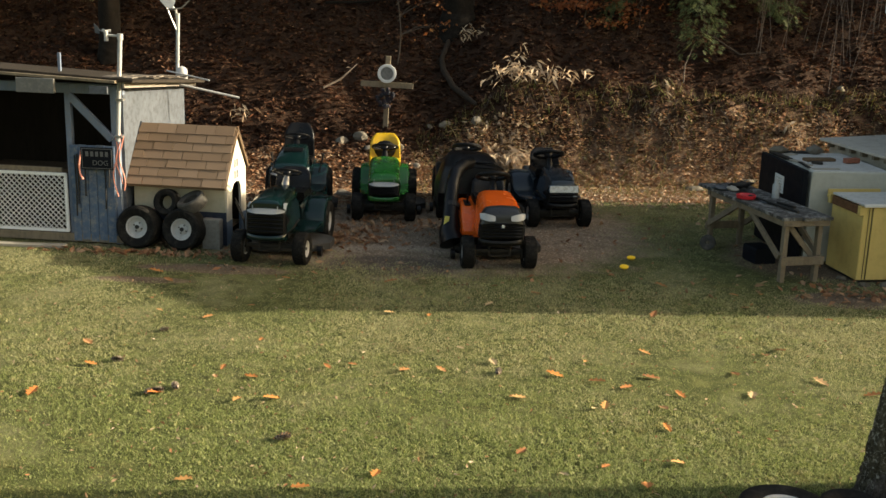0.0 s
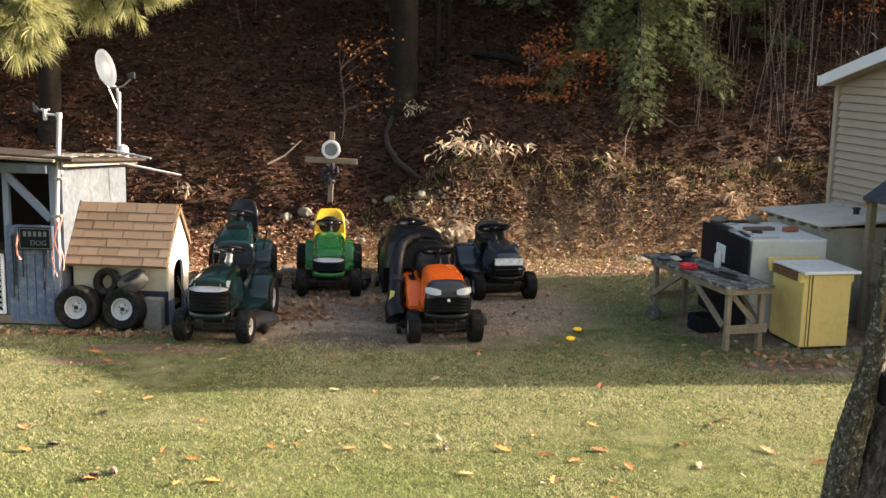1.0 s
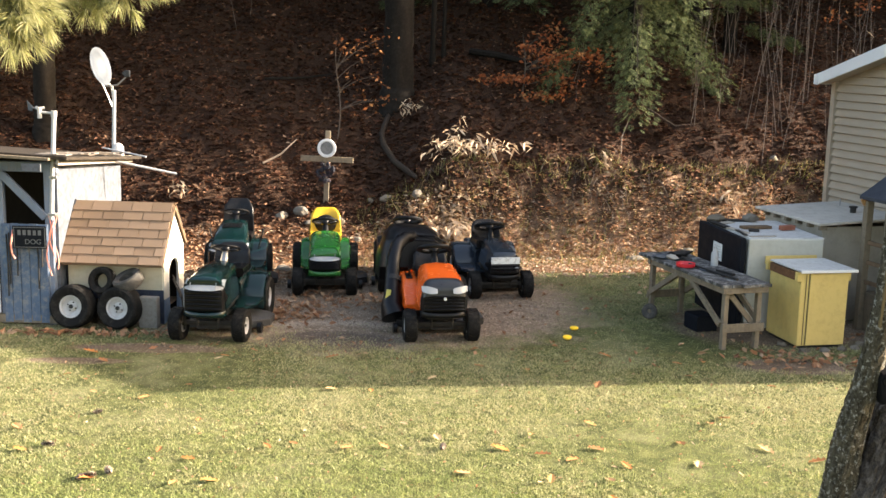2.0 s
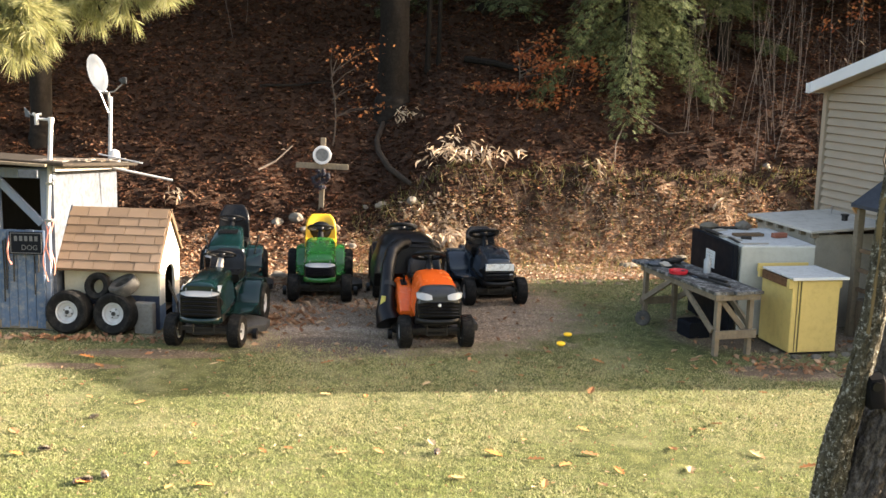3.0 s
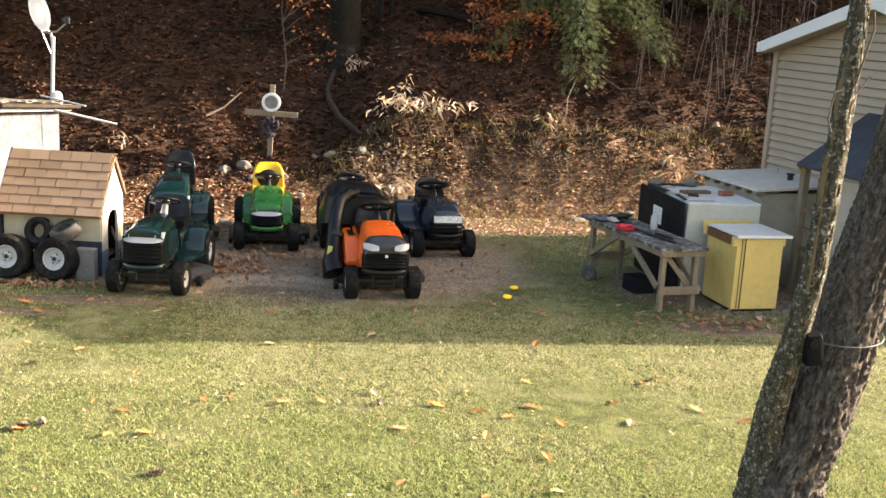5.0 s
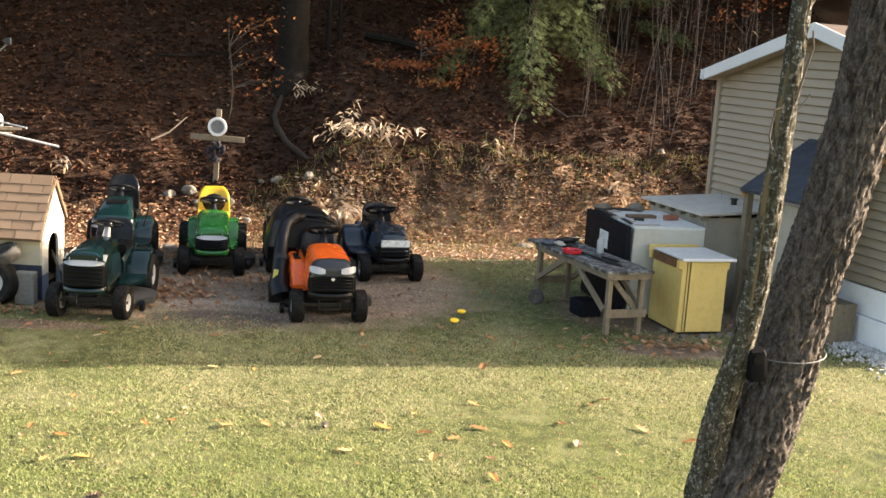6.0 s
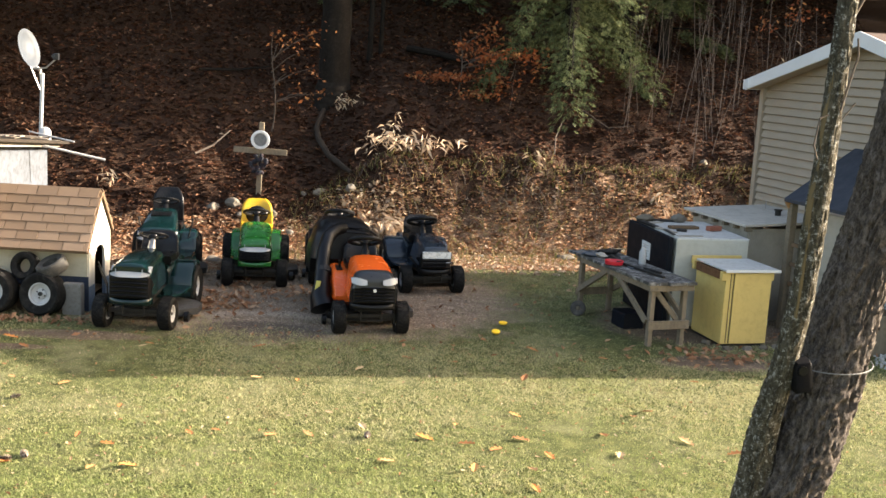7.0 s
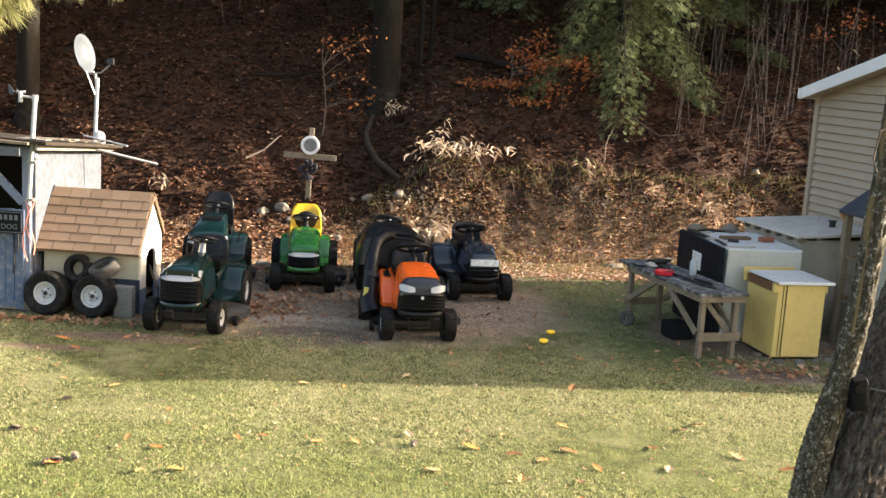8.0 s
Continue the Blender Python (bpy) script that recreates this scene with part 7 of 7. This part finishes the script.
def leafy_sapling(name, base, tips, count, size, material, label, seed, rise=0.5):
    """A thin-stemmed young tree with loose clusters of large leaves."""
    z = ground_z(base[0], base[1])
    t = thing(name, Matrix.Translation((base[0], base[1], z)), label, "shrub", "leafy saplings")
    r = random.Random(seed)
    wood, leaf = bmesh.new(), bmesh.new()
    tall = max(q[2] for q in tips)
    rod(wood, [(0.05 * math.sin(zz * 3), 0, zz) for zz in np.linspace(-0.1, tall, 7)], [0.016, 0.015, 0.014, 0.012, 0.01, 0.007, 0.004], 6)
    for dx, dy, dz, w, h in tips:
        p = Vector((dx, dy, dz))
        s0 = Vector((0.05 * math.sin(dz * 3), 0, dz * 0.72))
        rod(wood, [s0, s0.lerp(p, 0.5) + Vector((0, 0, 0.05)), p], [0.009, 0.007, 0.003], 5)
        for k in range(int(count * w)):
            c = p + Vector((r.gauss(0, w * 0.45), r.gauss(0, 0.2), r.gauss(0, h * 0.4)))
            a, b = r.uniform(0, 6.28), r.uniform(-0.9, 0.5)
            d = Vector((math.cos(a) * math.cos(b), math.sin(a) * math.cos(b), math.sin(b) - 0.3)).normalized()
            n = d.cross(Vector((r.gauss(0, 1), r.gauss(0, 1), r.gauss(0, 1)))).normalized()
            L = size * r.uniform(0.6, 1.3)
            m = d.cross(n)
            pts = (c, c + d * L * 0.4 + n * L * 0.28 + m * L * 0.06, c + d * L, c + d * L * 0.4 - n * L * 0.28 + m * L * 0.06)
            bm_v = [leaf.verts.new(q) for q in pts]
            leaf.faces.new((bm_v[0], bm_v[1], bm_v[2]))
            leaf.faces.new((bm_v[0], bm_v[2], bm_v[3]))
    tagged(part("stem", wood, TWIG, t), kind="stuff")
    tagged(part("foliage", leaf, material, t), label.split(" on ")[0], kind="stuff")


leafy_sapling("amber_sapling", (-2.05, 20.4), [(0.35, 0, 1.75, 0.5, 0.22), (0.75, 0.1, 1.85, 0.35, 0.2), (0.1, 0, 1.7, 0.25, 0.25), (0.7, 0, 1.2, 0.3, 0.35), (0.6, 0, 0.75, 0.4, 0.25), (0.25, 0, 1.1, 0.2, 0.35), (0.85, 0, 0.75, 0.3, 0.25), (0.5, 0, 1.5, 0.3, 0.3)], 62, 0.085, AMBER_LEAF, "slender sapling with amber leaves on the dark bank", 1)
leafy_sapling("russet_sapling", (1.4, 21.3), [(-0.45, 0, 0.35, 0.55, 0.12), (0.0, -0.1, 0.35, 0.6, 0.12), (0.3, -0.3, 0.05, 0.45, 0.14), (0.65, -0.2, 0.75, 0.5, 0.16), (0.1, 0, 0.95, 0.3, 0.14), (1.1, -0.1, 0.85, 0.4, 0.16), (0.5, 0.2, 1.2, 0.4, 0.35), (1.4, -0.3, 0.7, 0.3, 0.3), (0.75, -0.2, 0.3, 0.4, 0.2), (0.9, 0.0, 0.0, 0.35, 0.16), (0.4, 0, 0.7, 0.4, 0.3)], 250, 0.095, RUSSET_LEAF, "young oak with russet leaves on the dark bank", 2)
leafy_sapling("russet_sapling", (8.4, 23.0), [(0.2, 0, 1.6, 0.5, 0.3), (-0.5, 0, 1.3, 0.3, 0.2)], 90, 0.11, RUSSET_LEAF, "sparse russet sapling on the upper bank", 3)


def pale_branch(x, y, w, h, count, size, seed, label):
    z = ground_z(x, y)
    t = thing("dead_branch", Matrix.Translation((x, y, z)), label, "branch", "dead branches")
    r = random.Random(seed)
    wood, leaf = bmesh.new(), bmesh.new()
    for k in range(9):
        a = r.uniform(-1, 1)
        q = Vector((a * w * 0.5, -0.15 + r.gauss(0, 0.06), h * r.uniform(0.1, 0.9) - 0.12 * abs(a)))
        rod(wood, [(w * 0.1 * a, 0.1, 0.0), q], [0.012, 0.004], 5)
        for j in range(count // 9):
            c = q + Vector((r.gauss(0, w * 0.16), r.gauss(0, 0.1), r.gauss(0, h * 0.2)))
            d = Vector((r.gauss(0.2, 0.8), r.gauss(-0.3, 0.4), r.gauss(-0.4, 0.35))).normalized()
            n = d.cross(Vector((r.gauss(0, 1), r.gauss(0, 1), r.gauss(0, 1)))).normalized()
            L = size * r.uniform(0.6, 1.4)
            v = [leaf.verts.new(p) for p in (c, c + d * L * 0.45 + n * L * 0.13, c + d * L - Vector((0, 0, L * 0.25)), c + d * L * 0.45 - n * L * 0.13)]
            leaf.faces.new(v)
    tagged(part("branchwork", wood, TWIG, t), kind="stuff")
    tagged(part("foliage", leaf, PALE_LEAF, t), "limp pale dried leaves", kind="stuff")


pale_branch(0.52, 19.15, 1.5, 0.34, 126, 0.15, 1, "fallen branch with limp pale dried leaves")
pale_branch(0.12, 19.3, 0.25, 0.55, 40, 0.16, 2, "upright tuft of pale dried leaves")
pale_branch(-0.68, 20.9, 0.45, 0.28, 40, 0.11, 3, "small pale withered branch on the bank")
pale_branch(4.86, 19.0, 0.22, 0.3, 22, 0.17, 4, "pale withered leaf cluster at the bank")
pale_branch(2.72, 19.2, 0.25, 0.3, 26, 0.14, 5, "pale withered tuft on the bank face")
pale_branch(-4.4, 18.35, 0.35, 0.2, 36, 0.14, 6, "pale heap of dried leaves on the slope")
pale_branch(0.15, 18.0, 0.55, 0.22, 130, 0.16, 7, "sunlit heap of broad pale leaves")
pale_branch(7.9, 21.8, 0.3, 1.6, 16, 0.14, 8, "few white leaves on thin stems")


def bough_log(name, pts, radii, mat, label, seg=9):
    b = bmesh.new()
    rod(b, [(x, y, ground_z(x, y) + dz) for x, y, dz in pts], radii, seg)
    simple(name, b, mat, Matrix(), label, "branch", "fallen limbs", True)


bough_log("fallen_log", [(-1.15, 21.0, 0.12), (-1.24, 20.5, 0.08), (-1.17, 20.0, 0.1), (-0.95, 19.4, 0.12), (-0.65, 18.9, 0.12), (-0.52, 18.72, 0.06)], [0.045, 0.05, 0.055, 0.055, 0.05, 0.03], LOG_BARK, "bent weathered log lying down the slope")
bough_log("stick", [(-3.22, 19.05, 0.06), (-2.95, 19.3, 0.22), (-2.7, 19.6, 0.3)], [0.02, 0.018, 0.01], TWIG, "pale stick leaning on the slope", 6)
bough_log("stick", [(-3.6, 21.6, 0.1), (-2.9, 21.9, 0.12), (-2.3, 22.3, 0.1)], [0.03, 0.025, 0.012], BARK_DARK, "dark fallen limb among the leaves", 6)
bough_log("stick", [(0.4, 22.6, 0.12), (1.0, 22.4, 0.16), (1.7, 22.2, 0.08)], [0.07, 0.07, 0.05], BARK_DARK, "dark fallen limb among the leaves", 7)
bough_log("stick", [(3.0, 19.0, 0.3), (3.05, 19.3, 0.5), (3.25, 19.7, 0.75)], [0.012, 0.011, 0.005], TWIG, "thin pale dead stem on the bank", 5)
bough_log("stick", [(3.7, 20.5, 0.25), (4.2, 20.4, 0.1), (4.7, 20.5, 0.18)], [0.014, 0.012, 0.006], TWIG, "thin pale dead stem on the bank", 5)


# roots and dry weeds hanging down the cut bank
def bank_growth():
    r = random.Random(12)
    roots, weeds = bmesh.new(), bmesh.new()
    for k in range(190):
        x = r.uniform(-0.8, 7.5)
        y = foot(x) + r.uniform(0.5, 1.6)
        z = ground_z(x, y)
        L = r.uniform(0.15, 0.5)
        dx = r.gauss(0, 0.12)
        rod(roots, [(x, y, z + 0.05), (x + dx * 0.5, y - 0.14, z + 0.02 - L * 0.3), (x + dx, y - 0.2, max(0.02, z - L))], [0.006, 0.005, 0.002], 4)
    part_root = part("bank_roots", roots, TWIG)
    tagged(part_root, "thin roots and dead stems hanging over the cut bank", "roots", kind="stuff")
    for k in range(9000):
        x = r.uniform(-1.5, 8.5)
        y = foot(x) + r.uniform(-0.8, 1.5)
        z = ground_z(x, y)
        h = r.uniform(0.05, 0.28)
        a = r.uniform(0, 6.28)
        w = r.uniform(0.003, 0.008)
        tip = Vector((x + r.gauss(0, 0.09), y - abs(r.gauss(0, 0.08)), z + h * r.uniform(0.2, 1.0)))
        vs = [weeds.verts.new(p) for p in ((x - w * math.cos(a), y - w * math.sin(a), z), (x + w * math.cos(a), y + w * math.sin(a), z), tip)]
        weeds.faces.new(vs)
    tagged(part("bank_weeds", weeds, pieces_mat("dry weeds", [(0.26, 0.19, 0.09), (0.4, 0.31, 0.17), (0.16, 0.17, 0.05), (0.1, 0.14, 0.03), (0.3, 0.2, 0.1), (0.13, 0.15, 0.045)], 0.8, island=True, bump=0, translucent=0.2)), "dry straw and green weeds on the bank", "weeds", kind="stuff")


bank_growth()


# ---- pine by the viewpoint: one sunlit bough hangs into the yard ----
def pine():
    t = thing("white_pine", Matrix.Translation((-4.88, 4.3, 0.05)), "tall white pine with sunlit yellow-green needle tufts", "tree")
    bm = bmesh.new()
    bark_trunk(bm, [(0, 0, -0.2), (0, 0, 3.0), (0.05, 0, 6.0), (0, 0, 10.0)], [0.26, 0.22, 0.18, 0.1], 30, 90, 0.14, 9)
    part("trunk", bm, BARK_DARK, t, smooth=True, angle=80)
    r = random.Random(33)
    wood, needles = bmesh.new(), bmesh.new()

    def tuft(p, d, L, count):
        for k in range(count):
            v = (d + Vector((r.gauss(0, 0.4), r.gauss(0, 0.4), r.gauss(-0.08, 0.36)))).normalized()
            n = v.cross(Vector((r.gauss(0, 1), r.gauss(0, 1), r.gauss(0, 1)))).normalized() * 0.0011
            ll = L * r.uniform(0.7, 1.15)
            q = p + v * ll * 0.55 + Vector((0, 0, -0.004))
            e = p + v * ll + Vector((0, 0, -0.016))
            vs = [needles.verts.new(c) for c in (p - n, p + n, q + n, e, q - n)]
            needles.faces.new(vs)
    boughs = (([(0.2, 0, 4.0), (1.2, 0.15, 3.94), (2.1, 0.25, 3.78), (2.75, 0.3, 3.66), (3.2, 0.35, 3.65), (3.68, 0.35, 3.62)], 130, 0.45),
              ([(1.2, 0.15, 3.94), (2.0, 0.15, 3.75), (2.6, 0.1, 3.58), (2.95, 0.1, 3.5), (3.22, 0.1, 3.46)], 95, 0.3))
    for line, shoots, first in boughs:
        main = [Vector(p) for p in line]
        rod(wood, main, [0.05 - 0.045 * k / (len(main) - 1) for k in range(len(main))], 7)
        for k in range(shoots):
            f = first + (1 - first) * ((k + r.random()) / shoots) ** 0.7
            g = f * (len(main) - 1)
            i = min(int(g), len(main) - 2)
            p = main[i].lerp(main[i + 1], g - i)
            L = r.uniform(0.08, 0.34) * (1.5 - f)
            d = Vector((r.uniform(-0.2, 1.0), r.gauss(0, 0.5), r.uniform(-1.0, 0.4))).normalized()
            e = p + d * L + Vector((0, 0, -0.1 * L))
            rod(wood, [p, e], [0.007, 0.003], 4)
            for j in range(4):
                tuft(p.lerp(e, 0.25 + 0.25 * j), (d + Vector((r.gauss(0, 0.5), r.gauss(0, 0.4), r.gauss(-0.1, 0.4)))).normalized(), 0.085, 42)
    part("bough", wood, BARK_DARK, t)
    tagged(part("needles", needles, PINE_NEEDLE, t), "long yellow-green pine needles", kind="stuff")


pine()

# ---- siding courses of the mobile home, one piece each ----
wall_part = next(o for o in house.children if o.name.startswith("wall"))
b = bmesh.new()
rings(b, [[Vector((x, 0.034, 0.0)), Vector((x, 0.03, 0.0)), Vector((x, 0.03, 0.02)), Vector((x, -0.01, 0.021)), Vector((x, -0.004, 0.028)), Vector((x, 0.024, 0.115)), Vector((x, 0.034, 0.115))] for x in (-0.5, 0.5)])
COURSE = mesh_of("siding_course", b, SIDING)
z = SILL
while z < RIDGE - 0.1:
    top = z + 0.115
    half = WIDE / 2 - 0.06 if top < EAVE else max(0.0, (RIDGE - top) / PITCH)
    if half > 0.1:
        piece("siding_course", COURSE, wall_part, Matrix.Translation((WIDE / 2, -0.0, z)) @ Matrix.Diagonal((2 * half, 1, 1, 1)))
    z += 0.115


# ---- clutter round the dog house and table ----
for x, y, ln, a in ((-5.75, 12.52, 0.95, 2.0), (-6.5, 12.36, 0.7, -5.0)):
    b = bmesh.new()
    box(b, (0, 0, 0.02), (ln, 0.11, 0.035), bevel=0.004)
    simple("plank", b, GREY_BOARD, at(x, y, a), "weathered grey plank lying along the shed sill", "plank", "loose planks")
for dz in (0.0, 0.05):
    b = bmesh.new()
    rod(b, [(-3.36, 13.25, 0.5 + dz), (-3.22, 12.95, 0.42 + dz), (-3.12, 12.72, 0.36 + dz), (-3.1, 12.68, 0.2)], 0.009, 8)
    simple("cart_handle", b, BLACK_STEEL, Matrix(), "dark bent pipe handle beside the dog house door", "handle", "pipe handles", True)
spare_wheel((2.66, 13.82, 0.1), 0.1, 0.06, 70, 6, None, 0.3, "small dusty grey cart wheel leaning on the table leg", DUSTY_RUBBER)
b = bmesh.new()
rings(b, [loaf(-0.16, 0.28, 0.0, 0.2, 0.03, 2), loaf(0.16, 0.28, 0.0, 0.2, 0.03, 2)])
simple("storage_crate", b, BLACK_PANEL, TABLE @ Matrix.Translation((0.25, 0.95, 0.0)), "dark plastic crate under the work table", "crate")
for k, (x, y) in enumerate(((4.2, 12.36), (4.45, 12.4), (4.68, 12.48), (4.86, 12.55), (4.02, 12.62), (5.0, 12.75))):
    b = bmesh.new()
    lump(b, (0, 0, 0), (0.06, 0.045, 0.035), k + 60, 0.5)
    simple("stone", b, STONE, Matrix.Translation((x, y, 0.015)), "small grey stone at the foot of the cabinet", "stone", "stones by the cabinet", True)
